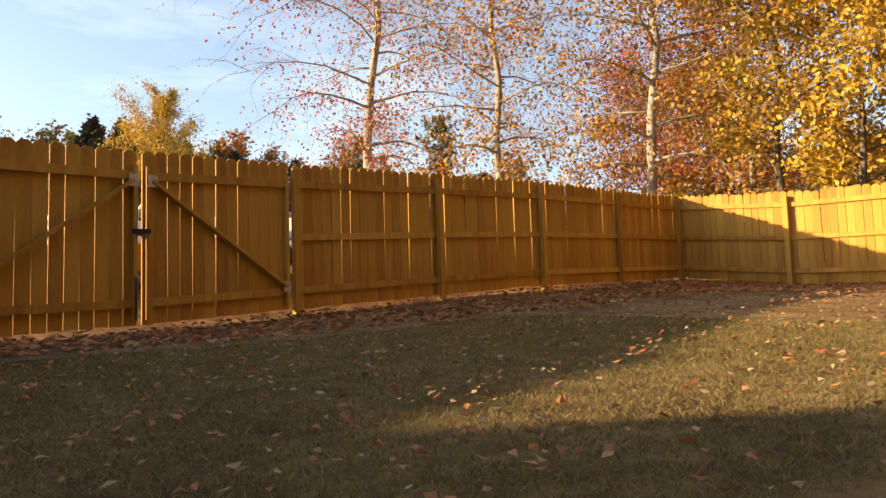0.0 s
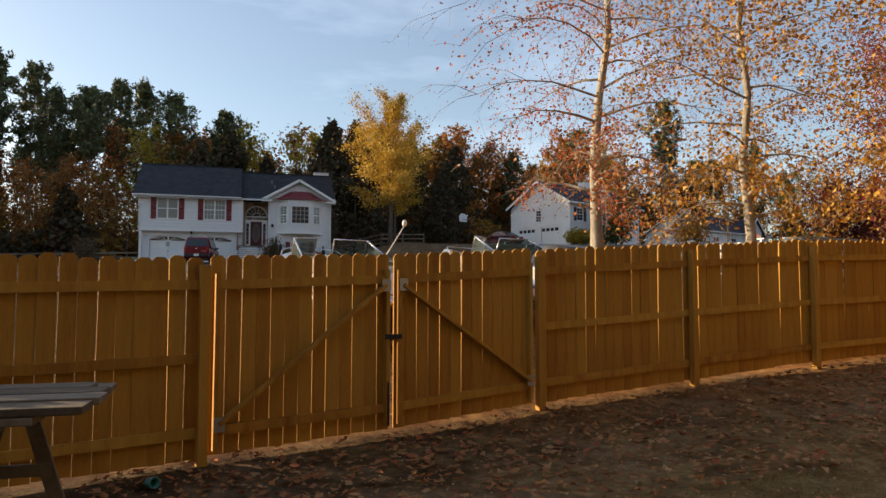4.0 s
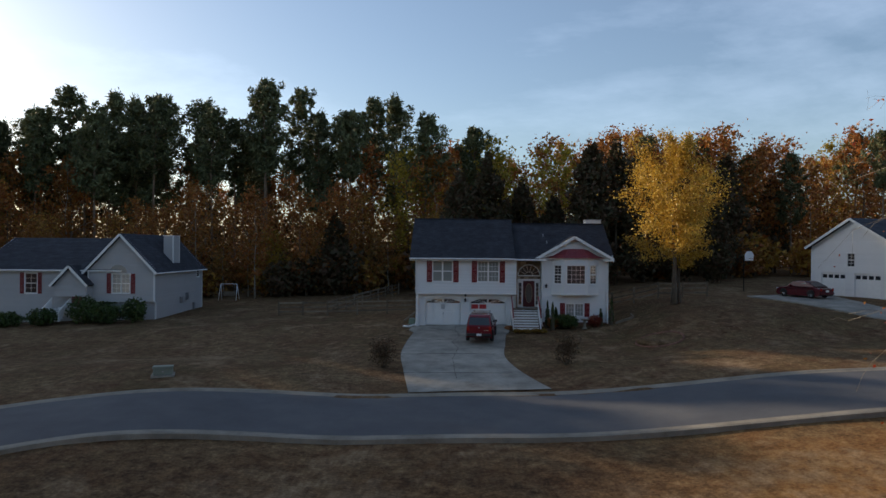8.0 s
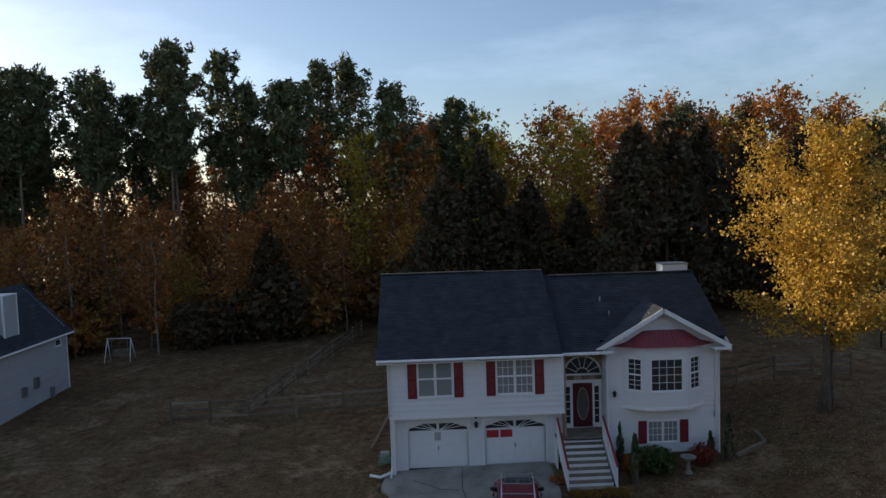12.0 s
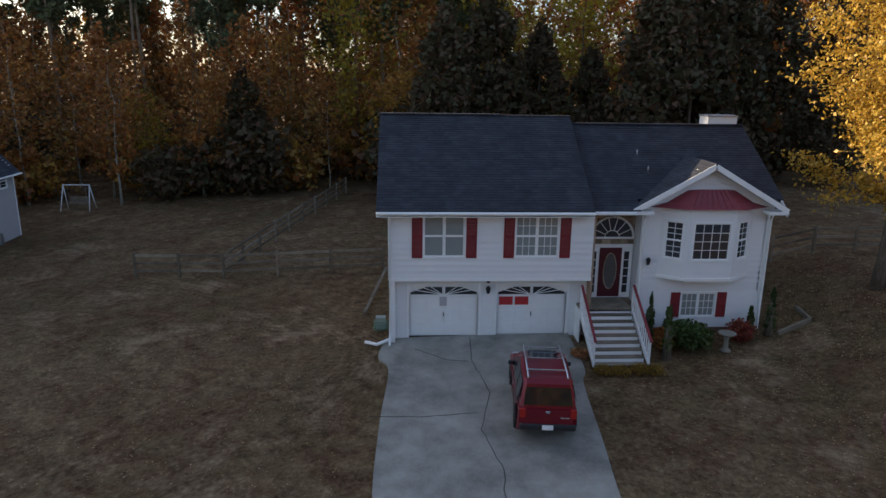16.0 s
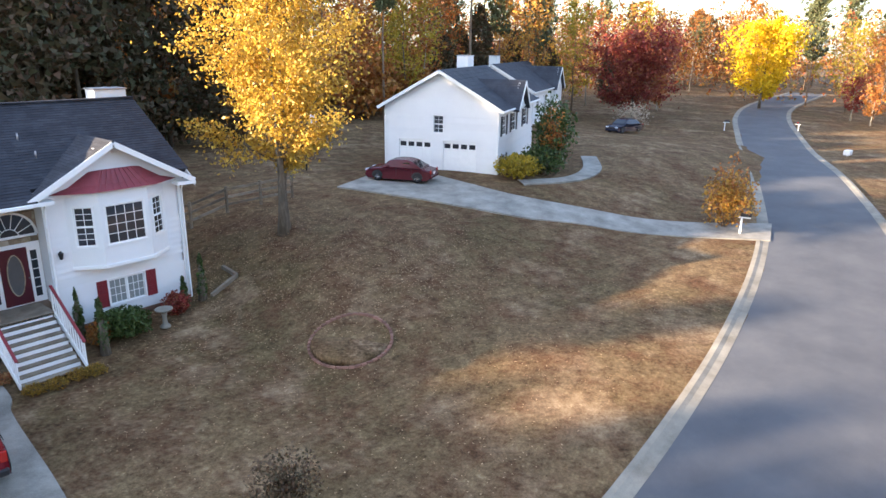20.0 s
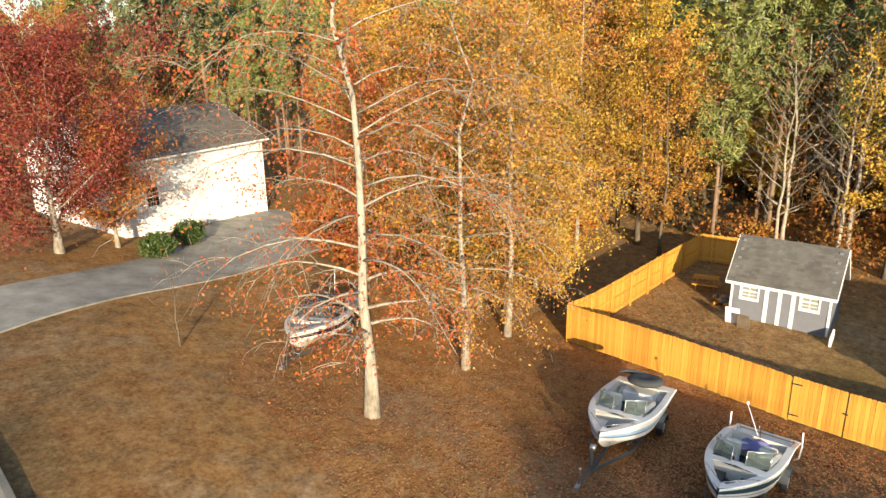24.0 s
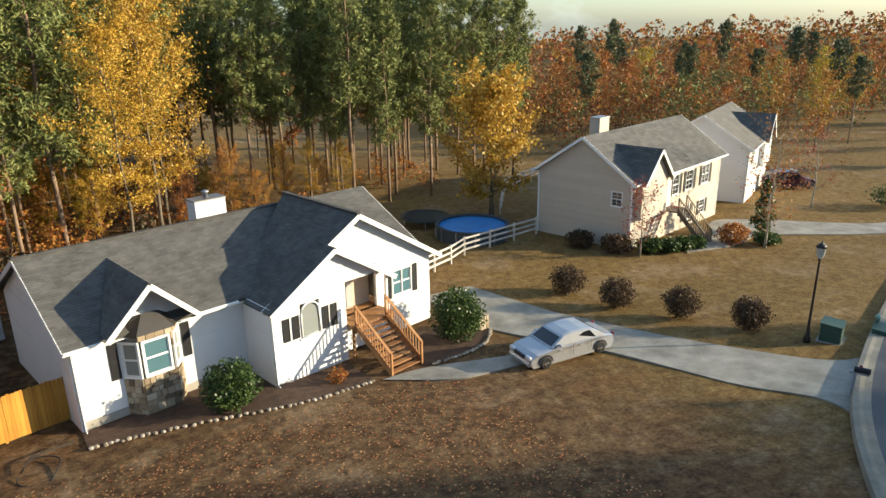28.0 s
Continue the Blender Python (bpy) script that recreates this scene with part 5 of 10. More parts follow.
        for a, b, c, d in ((x0 - 0.09, x0, 0, 2.12), (x1, x1 + 0.09, 0, 2.12), (x0 - 0.09, x1 + 0.09, 2.12, 2.22)):
            box(a, b, -0.03, 0.12, c, d, 0.006, fr)
        for s, xx in ((1, x0), (-1, x1)):
            prism([(xx, 2.12), (xx + s * 0.32, 2.12), (xx, 1.8)], "y", -0.025, 0.1, fr)
        part("door_casing", fr, M["trim"], g)
        part("pull_handle", beam(((x0 + x1) / 2, 0.07, 0.82), ((x0 + x1) / 2, 0.07, 0.98), 0.03, 0.03), M["black"], g)
    for x in (3.55, 4.17):
        part("red_panel", box(x, x + 0.54, 0.068, 0.084, 1.28, 1.62, 0.004), plain("bright_red_panel_paint", (0.45, 0.03, 0.035), 0.5), H)
    part("door_notice", box(1.2, 1.48, 0.07, 0.084, 1.25, 1.62), M["siding_grey"], H)
    # carriage lamp between the garage doors and by the entry
    for x, z in ((3.08, 2.38), (9.32, 3.1), (3.08, 1.95)):
        lamp = part("wall_lantern", lathe("wall_lantern", [(0.01, 0), (0.06, 0.03), (0.09, 0.2), (0.11, 0.22), (0.02, 0.32)], 6), M["black"], H, "black wall lantern")
        lamp.matrix_basis = pose(x, -0.12, z - 0.15)
        part("bracket", beam((0, 0.0, 0.26), (0, 0.12, 0.26), 0.025, 0.03), M["black"], lamp)
    # bay window
    f, bw = -0.62, M["siding"]
    prof = [(9.72, 0.0), (10.62, f), (12.42, f), (13.35, 0.0)]
    part("bay_base", prism(prof[::-1], "z", 2.5, 3.15), bw, H)
    part("bay_head", prism(prof[::-1], "z", 4.82, 5.3), bw, H)
    part("bay_core", prism([(9.95, 0.05), (10.7, f + 0.16), (12.34, f + 0.16), (13.1, 0.05)][::-1], "z", 3.15, 4.82), M["black"], H)
    for (xa, ya), (xb, yb), cols, rows in ((prof[0], prof[1], 2, 3), (prof[1], prof[2], 4, 4), (prof[2], prof[3], 2, 3)):
        ang, ln = math.degrees(math.atan2(yb - ya, xb - xa)), math.hypot(xb - xa, yb - ya)
        inset = 0.24 if cols == 2 else 0.2
        m = pose(xa, ya, 0, 0, 0, ang)
        window(inset, ln - inset, 3.3, 4.72, m, H, cols, rows, 2 if cols == 2 else 1, "glass", 0.06)
        for a, b in ((0.0, inset - 0.06), (ln - inset + 0.06, ln)):
            post = part("bay_post", box(a, b, -0.012, 0.12, 3.15, 4.82), bw, H)
            post.matrix_basis = m
        for a, b in ((3.15, 3.22), (4.78, 4.82)):
            part("bay_rail", box(inset - 0.06, ln - inset + 0.06, -0.012, 0.1, a, b), bw, H).matrix_basis = m
    part("bay_skirt", prism([(9.68, -0.0), (10.6, f - 0.04), (12.44, f - 0.04), (13.39, 0.0)][::-1], "z", 2.44, 2.56), M["trim"], H)
    hip = bmesh.new()
    rings = [[(9.2, -0.15, 5.28), (10.4, f - 0.2, 5.28), (12.64, f - 0.2, 5.28), (13.84, -0.15, 5.28)], [(9.85, -0.15, 5.46), (10.68, f + 0.02, 5.5), (12.36, f + 0.02, 5.5), (13.2, -0.15, 5.46)], [(10.6, -0.12, 5.92), (10.95, f + 0.3, 5.98), (12.1, f + 0.3, 5.98), (12.45, -0.12, 5.92)]]
    vs = [[hip.verts.new(p) for p in r] for r in rings]
    for a, b in zip(vs, vs[1:]):
        for i in range(3):
            hip.faces.new((a[i], a[i + 1], b[i + 1], b[i]))
    hip.faces.new(vs[2])
    hip.faces.new(vs[0][::-1])
    for r in (0, 1):
        hip.faces.new((vs[r][3], vs[r][0], vs[r + 1][0], vs[r + 1][3]))
    bmesh.ops.recalc_face_normals(hip, faces=hip.faces)
    cap = part("bay_roof", hip, M["red_metal"], H, "weathered red standing-seam metal bay roof")
    for i in range(8):
        x = 10.62 + 0.26 * i
        part("seam", beam((x, f - 0.17, 5.33), (10.95 + (x - 10.5) * 0.56, f + 0.27, 5.97), 0.018, 0.03), M["red_metal"], cap)
    # roofs
    R = M["tabs_navy"]
    e1, e2 = (-1.2, -1.0, 5.24), (6.85, -1.0, 5.24)
    roof_slope("roof_left", e1, e2, (-1.2, 4.0, 8.4), (6.85, 4.0, 8.4), H, R, seed=1)
    roof_slope("roof_left_rear", (6.85, 9.0, 5.24), (-1.2, 9.0, 5.24), (6.85, 4.0, 8.4), (-1.2, 4.0, 8.4), H, R, 0.3, 0.9, seed=2)
    roof_slope("roof_right", (6.6, -0.62, 5.2), (8.7, -0.62, 5.2), (6.6, 4.0, 8.06), (8.7, 4.0, 8.06), H, R, seed=3)
    roof_slope("roof_right", (8.7, -0.04, 5.559), (14.45, -0.04, 5.559), (8.7, 4.0, 8.06), (14.45, 4.0, 8.06), H, R, seed=8)
    roof_slope("roof_right_rear", (14.45, 8.8, 5.1), (6.6, 8.8, 5.1), (14.45, 4.0, 8.06), (6.6, 4.0, 8.06), H, R, 0.3, 0.9, seed=4)
    pk, back = (11.42, -0.55, 6.98), (11.42, 2.3, 6.98)
    for sx in (8.45, 14.4):
        roof_slope("gable_roof", (sx, -0.55, 5.28), (sx, -0.45, 5.28), pk, back, H, R, seed=6)
        bargeboard((sx, -0.57, 5.17), (11.42, -0.57, 6.87), H, 0.04, 0.2)
        s = 1 if sx < 11 else -1
        part("eave_return", prism([(sx - 0.02 * s, 5.05), (sx + 0.75 * s, 5.05), (sx + 0.75 * s, 5.18), (sx, 5.18)], "y", -0.62, 0.0), M["trim"], H)
    part("fascia", box(-1.2, 6.85, -1.05, -1.0, 5.09, 5.22, 0.01), M["trim"], H)
    part("gutter", box(-1.2, 6.85, -1.14, -1.05, 5.13, 5.21, 0.02), M["trim"], H)
    part("gutter", box(6.85, 8.5, -0.76, -0.62, 5.06, 5.18, 0.02), M["trim"], H)
    part("soffit", box(-1.2, 6.85, -1.02, -0.48, 5.02, 5.05), M["trim"], H)
    for x, y in ((-1.2, -1.0), (14.45, -0.62)):
        z0, zr = (5.16, 8.32) if x < 0 else (5.12, 7.98)
        xi = x + (0.07 if x < 0 else -0.07)
        bargeboard((xi, y, z0 - 0.07), (xi, 4.0, zr - 0.07), H)
        bargeboard((xi, 4.0, zr - 0.07), (xi, 8.9, 5.05), H)
    part("ridge_cap", beam((-1.2, 4.0, 8.43), (3.9, 4.0, 8.43), 0.24, 0.05), M["shingle_navy"], H)
    part("ridge_vent", beam((3.9, 4.02, 8.39), (6.85, 4.02, 8.39), 0.24, 0.04), M["shingle_navy"], H)
    part("ridge_cap", beam((6.85, 4.0, 8.09), (14.45, 4.0, 8.09), 0.24, 0.05), M["shingle_navy"], H)
    ch = part("chimney", box(13.05, 14.35, 4.3, 5.2, 5.5, 8.4, 0.01), W, H, "white boxed chimney")
    part("chimney_cap", box(13.01, 14.39, 4.26, 5.24, 8.4, 8.46), M["galv"], ch)
    part("flue", lathe("flue", [(0.12, 0), (0.12, 0.2), (0.2, 0.21), (0.2, 0.27), (0.05, 0.3)], 12), M["galv"], ch).matrix_basis = pose(13.7, 4.75, 8.2)
    for x, y, z in ((9.5, 1.3, 6.55), (9.3, 2.2, 7.1)):
        part("roof_vent_pipe", lathe("vent_pipe", [(0.03, -0.2), (0.03, 0.08)], 8), M["galv"], H).matrix_basis = pose(x, y, z)
    # downpipes
    for x, y, z1, turn in ((-0.74, -0.58, 5.1, 0), (9.02, -0.1, 5.0, 0), (14.05, -0.08, 5.0, 0)):
        pts = [(x, y - 0.12, z1), (x, y, z1 - 0.25), (x, y, 2.6), (x, -0.06 if x < 0 else y, 2.35), (x, -0.06 if x < 0 else y, 0.15), (x, y - 0.45, 0.06)]
        part("downpipe", tube("downpipe", pts, 0.045, 6), M["trim"], H)
    # stoop and stairs
    st = part("stoop", box(6.62, 8.62, -0.75, 0.7, 1.28, 1.38), M["old_wood"], H, "worn painted wooden stoop and stairs")
    for i in range(8):
        z, y = 1.38 - (i + 1) * 0.172, -0.75 - (i + 1) * 0.27
        part("tread", box(6.66, 8.56, y, y + 0.30, z - 0.045, z, 0.006), M["old_wood"], st)
        part("riser", box(6.68, 8.54, y + 0.27, y + 0.29, z, z + 0.13), M["trim"], st)
    for x in (6.58, 8.6):
        part("stringer", prism([(-0.75, 1.38), (-0.75, 1.05), (-2.95, -0.05), (-3.0, 0.12)], "x", x, x + 0.05), M["trim"], st)
        part("side_panel", prism([(-0.75, 0.0), (0.4, 0.0), (0.4, 1.28), (-0.75, 1.28)], "x", x, x + 0.04), M["trim"], st)
        r = part("handrail", beam((x + 0.03, -0.7, 2.32), (x + 0.03, -3.0, 0.92), 0.09, 0.05), M["red_paint"], st, "red-capped white handrail")
        for i in range(12):
            k = i / 11
            y = -0.7 - 2.25 * k
            zt, zb = 2.30 - 1.37 * k, 1.22 - 1.18 * k
            part("baluster", box(x + 0.015, x + 0.05, y, y + 0.06 if i not in (0, 11) else y + 0.1, zb, zt), M["trim"], r)
    return H


white_house()


# ---------------------------------------------------------------- the gabled house where the flight begins
def picket_stair(parent, x0, x1, y0, z0, y1, z1, n, mat, rail=True):
    """Open wooden stairs from (y0, z0) down to (y1, z1), with posts, rails and balusters."""
    for i in range(n):
        k = (i + 1) / n
        y, z = y0 + (y1 - y0) * k, z0 + (z1 - z0) * k
        part("tread", box(x0, x1, y, y + abs(y1 - y0) / n + 0.03, z, z + 0.045, 0.006), mat, parent)
    for x in (x0 - 0.03, x1 - 0.02):
        part("stringer", beam((x + 0.025, y0, z0 - 0.1), (x + 0.025, y1, z1 + 0.02), 0.05, 0.26), mat, parent)
        if rail:
            r = part("handrail", beam((x + 0.025, y0, z0 + 0.98), (x + 0.025, y1, z1 + 1.0), 0.14, 0.04), mat, parent)
            for y, z in ((y0, z0), (y1, z1)):
                part("newel_post", box(x - 0.025, x + 0.075, y - 0.05, y + 0.05, z - 0.35, z + 1.02, 0.006), mat, r)
            part("lower_rail", beam((x + 0.025, y0, z0 + 0.16), (x + 0.025, y1, z1 + 0.18), 0.05, 0.09), mat, r)
            for i in range(1, 13):
                k = i / 13
                y, z = y0 + (y1 - y0) * k, z0 + (z1 - z0) * k
                part("baluster", box(x + 0.005, x + 0.045, y - 0.02, y + 0.02, z + 0.14, z + 0.97), mat, r)


def gabled_house():
    H = thing("gabled_house", "white gabled house with grey roof and wooden stairs", "house", pose(0.0, -51.55, 0, 0, 0, 192))
    W, I, R = M["siding"], Matrix.Identity(4), M["tabs_grey"]
    B, D = -4.15, 8.6
    lap_wall("main_wall", 0.0, 7.0, B, -0.5, I, W, H, [(1.85, 4.05, -2.35, -0.75)])
    lap_wall("side_wall", 0.0, D, B, 1.85, Matrix(((0, 1, 0, 0.0), (-1, 0, 0, D), (0, 0, 1, 0), (0, 0, 0, 1))), W, H, edge=gable_wall_edge(0, D, -0.5, 1.88))
    lap_wall("rear_wall", 0.0, 16.7, B, -0.5, Matrix(((-1, 0, 0, 16.7), (0, -1, 0, D), (0, 0, 1, 0), (0, 0, 0, 1))), W, H)
    lap_wall("far_wall", -1.5, D, B, -0.5, Matrix(((0, -1, 0, 16.7), (1, 0, 0, 0), (0, 0, 1, 0), (0, 0, 0, 1))), W, H)
    part("foundation", box(-0.03, 7.0, -0.03, 0.02, B - 0.1, -3.62), M["mortar"], H)
    part("corner_board", box(-0.035, 0.09, -0.035, 0.09, B, -0.55), M["trim"], H)
    # wing with the nested gables
    lap_wall("wing_wall", 7.0, 16.7, B, 2.3, pose(0, -1.5, 0), W, H, [(11.0, 13.2, -2.4, -0.2), (14.25, 15.4, -2.2, -0.95)], edge=gable_wall_edge(7.0, 17.0, -0.72, 2.32))
    lap_wall("entry_gable_wall", 7.0, 10.85, B, 1.3, pose(0, -2.2, 0), W, H, [(8.45, 9.45, -2.3, -0.72)], edge=gable_wall_edge(7.0, 13.5, -0.62, 1.38))
    lap_wall("entry_gable_wall", 10.85, 13.3, -0.35, 1.3, pose(0, -2.2, 0), W, H, edge=gable_wall_edge(7.0, 13.5, -0.62, 1.38))
    lap_wall("wing_side", 0.0, 2.2, B, -0.5, Matrix(((0, 1, 0, 7.0), (-1, 0, 0, 0.0), (0, 0, 1, 0), (0, 0, 0, 1))), W, H)
    lap_wall("porch_side", 0.0, 1.4, -2.35, -0.4, Matrix(((0, -1, 0, 10.85), (1, 0, 0, -2.2), (0, 0, 1, 0), (0, 0, 0, 1))), M["siding_warm"], H)
    part("porch_back", box(10.85, 13.3, -0.77, -0.65, -2.4, -0.2), M["siding_warm"], H)
    part("front_door", box(11.35, 12.25, -0.81, -0.77, -2.35, -0.32, 0.01), M["siding_grey"], H, "pale grey front door in the recessed porch")
    part("porch_ceiling", box(10.85, 13.3, -2.2, -0.65, -0.36, -0.3), M["trim"], H)
    part("porch_post", box(13.18, 13.3, -2.25, -2.13, -2.4, -0.35), M["trim"], H)
    # arched window
    arch = [(8.48, -2.26), (9.42, -2.26), (9.42, -1.2)] + [(8.95 + 0.47 * math.cos(a), -1.2 + 0.47 * math.sin(a)) for a in steps(0.0, math.pi, 14)[1:]]
    aw = part("arched_window", prism(arch, "y", -2.18, -2.13), M["glass_pale"], H, "round-topped window with pale curtains")
    part("arch_frame", tube("arch_frame", [(x, -2.22, z) for x, z in arch + arch[:1]], 0.045, 6), M["trim"], aw)
    part("sill", box(8.37, 9.53, -2.29, -2.15, -2.36, -2.28, 0.01), M["trim"], aw)
    for x in (7.55, 8.02, 9.55, 10.0):
        shutter(x, x + 0.34, -2.2, -1.15, pose(0, -2.2, 0), H, M["black"])
    window(14.25, 15.4, -2.2, -0.95, pose(0, -1.5, 0), H, 1, 1, 2, "glass_teal", double=True)
    for x in (13.8, 15.5):
        shutter(x, x + 0.32, -2.3, -0.85, pose(0, -1.5, 0), H, M["black"])
    # stone-faced bay
    prof = [(1.75, 0.0), (2.25, -0.62), (3.6, -0.62), (4.1, 0.0)]
    bay = part("bay_core", prism([(1.9, 0.05), (2.32, -0.5), (3.53, -0.5), (3.95, 0.05)][::-1], "z", B, -0.55), M["mortar"], H, "bay window faced with tan field stone")
    rng = random.Random(9)
    for (xa, ya), (xb, yb) in zip(prof, prof[1:]):
        ang, ln = math.degrees(math.atan2(yb - ya, xb - xa)), math.hypot(xb - xa, yb - ya)
        m = pose(xa, ya, 0, 0, 0, ang)
        w0, w1 = (0.12, ln - 0.10) if ln < 1 else (0.2, ln - 0.2)
        window(w0, w1, -2.3, -0.95, m, H, 1, 1, 2, "glass_teal" if ln > 1 else "glass_pale", 0.09)
        z = B
        while z < -0.6:
            h, x = rng.uniform(0.16, 0.3), 0.0
            while x < ln - 0.03:
                w = min(rng.uniform(0.18, 0.42), ln - x)
                hit = z + h > -2.4 and z < -0.86 and x + w > w0 - 0.09 and x < w1 + 0.09
                if not hit and w > 0.05:
                    st = part("stone", box(x + 0.008, x + w - 0.008, -rng.uniform(0.02, 0.055), 0.10, z + 0.008, min(z + h, -0.55) - 0.008, 0.014), M["stone"], bay)
                    st.matrix_basis = m
                x += w
            z += h
    hip = bmesh.new()
    rings = [[(1.55, -0.02, -0.55), (2.18, -0.8, -0.55), (3.67, -0.8, -0.55), (4.3, -0.02, -0.55)], [(2.4, -0.02, -0.02), (2.65, -0.3, 0.12), (3.2, -0.3, 0.12), (3.45, -0.02, -0.02)]]
    vs = [[hip.verts.new(p) for p in r] for r in rings]
    for i in range(3):
        hip.faces.new((vs[0][i], vs[0][i + 1], vs[1][i + 1], vs[1][i]))
    hip.faces.new(vs[1])
    hip.faces.new(vs[0][::-1])
    hip.faces.new((vs[0][3], vs[0][0], vs[1][0], vs[1][3]))
    bmesh.ops.recalc_face_normals(hip, faces=hip.faces)
    part("bay_roof", hip, plain("dark_bronze_metal", (0.06, 0.055, 0.05), 0.5, 0.4), H)
    for x in (1.32, 4.18):
        shutter(x, x + 0.36, -2.35, -0.85, I, H, M["black"])
    # roofs
    rz, ry = 1.98, D / 2
    roof_slope("roof_front", (-0.3, -0.45, -0.42), (7.2, -0.45, -0.42), (-0.3, ry, rz), (12.2, ry, rz), H, R, seed=21)
    roof_slope("roof_rear", (17.1, D + 0.45, -0.42), (-0.3, D + 0.45, -0.42), (17.1, ry, rz), (-0.3, ry, rz), H, R, 0.3, 0.9, seed=22)
    roof_slope("roof_front_far", (16.9, -0.45, -0.42), (17.1, -0.45, -0.42), (12.2, ry, rz), (17.1, ry, rz), H, R, seed=27)
    pk, px = 2.5, 12.1
    roof_slope("wing_roof", (6.85, -1.9, -0.62), (6.85, 0.5, -0.62), (px, -1.9, pk), (px, 4.3, pk), H, R, seed=23)
    roof_slope("wing_roof", (17.2, -1.9, -0.62), (17.2, 3.0, -0.62), (px, -1.9, pk), (px, 4.3, pk), H, R, seed=24)
    roof_slope("entry_roof", (6.85, -2.6, -0.62), (6.85, -1.85, -0.62), (10.2, -2.6, 1.5), (10.2, -1.85, 1.5), H, R, seed=25)
    roof_slope("entry_roof", (13.55, -2.6, -0.62), (13.55, -1.4, -0.62), (10.2, -2.6, 1.5), (10.2, -1.4, 1.5), H, R, seed=26)
    for a, b, y, z0, z1 in ((6.85, px, -1.92, -0.72, pk - 0.12), (17.2, px, -1.92, -0.72, pk - 0.12), (6.85, 10.2, -2.62, -0.72, 1.38), (13.55, 10.2, -2.62, -0.72, 1.38)):
        bargeboard((a, y, z0), (b, y, z1), H, 0.04, 0.22)
    dorm = 1.5
    for x in (1.1, 4.7):
        roof_slope("dormer_roof", (x, -1.0, -0.26), (x, -0.3, -0.26), (2.9, -1.0, dorm), (2.9, 3.3, dorm), H, R, seed=28)
        bargeboard((x, -1.02, -0.37), (2.9, -1.02, dorm - 0.12), H, 0.04, 0.2)
    lap_wall("dormer_wall", 1.35, 4.45, -0.4, 1.3, pose(0, -0.04, 0), W, H, edge=gable_wall_edge(1.2, 4.6, -0.4, 1.35))
    for x in (-0.3, 17.1):
        bargeboard((x, -0.45, -0.52), (x, ry, rz - 0.1), H)
        bargeboard((x, ry, rz - 0.1), (x, D + 0.45, -0.52), H)
    part("gutter", box(-0.3, 1.1, -0.57, -0.45, -0.55, -0.44, 0.02), M["trim"], H)
    part("gutter", box(4.7, 6.6, -0.57, -0.45, -0.55, -0.44, 0.02), M["trim"], H)
    part("soffit", box(-0.3, 7.0, -0.45, 0.0, -0.62, -0.58), M["trim"], H)
    part("ridge_cap", beam((-0.3, ry, rz + 0.03), (12.1, ry, rz + 0.03), 0.24, 0.05), M["shingle_grey"], H)
    part("ridge_cap", beam((px, -1.9, pk + 0.03), (px, 4.3, pk + 0.03), 0.24, 0.05), M["shingle_grey"], H)
    ch = part("chimney", box(7.95, 9.55, 5.6, 6.5, 0.2, 2.5, 0.01), W, H, "white boxed chimney")
    part("chimney_cap", box(7.91, 9.59, 5.56, 6.54, 2.5, 2.56), M["galv"], ch)
    part("flue", lathe("flue", [(0.12, 0), (0.12, 0.25), (0.2, 0.26), (0.2, 0.33), (0.05, 0.38)], 12), M["galv"], ch).matrix_basis = pose(8.75, 6.05, 2.56)
    for x, y, yy in ((0.06, -0.5, -0.07), (7.04, -2.25, -2.27)):
        part("downpipe", tube("downpipe", [(x, y, -0.5), (x, yy, -0.75), (x, yy, B + 0.2), (x, yy - 0.4, B + 0.1)], 0.045, 6), M["trim"], H)
    # porch floor and stairs
    deck = part("porch_floor", box(10.85, 13.3, -2.7, -0.65, -2.5, -2.4), M["deck"], H, "reddish stained deck stairs with balusters")
    picket_stair(deck, 11.0, 12.75, -2.7, -2.4, -5.1, -3.95, 9, M["deck"])
    for x in (10.85, 13.1):
        part("deck_post", box(x, x + 0.1, -2.65, -2.55, B, -2.5), M["deck"], deck)
    return H


gabled_house()


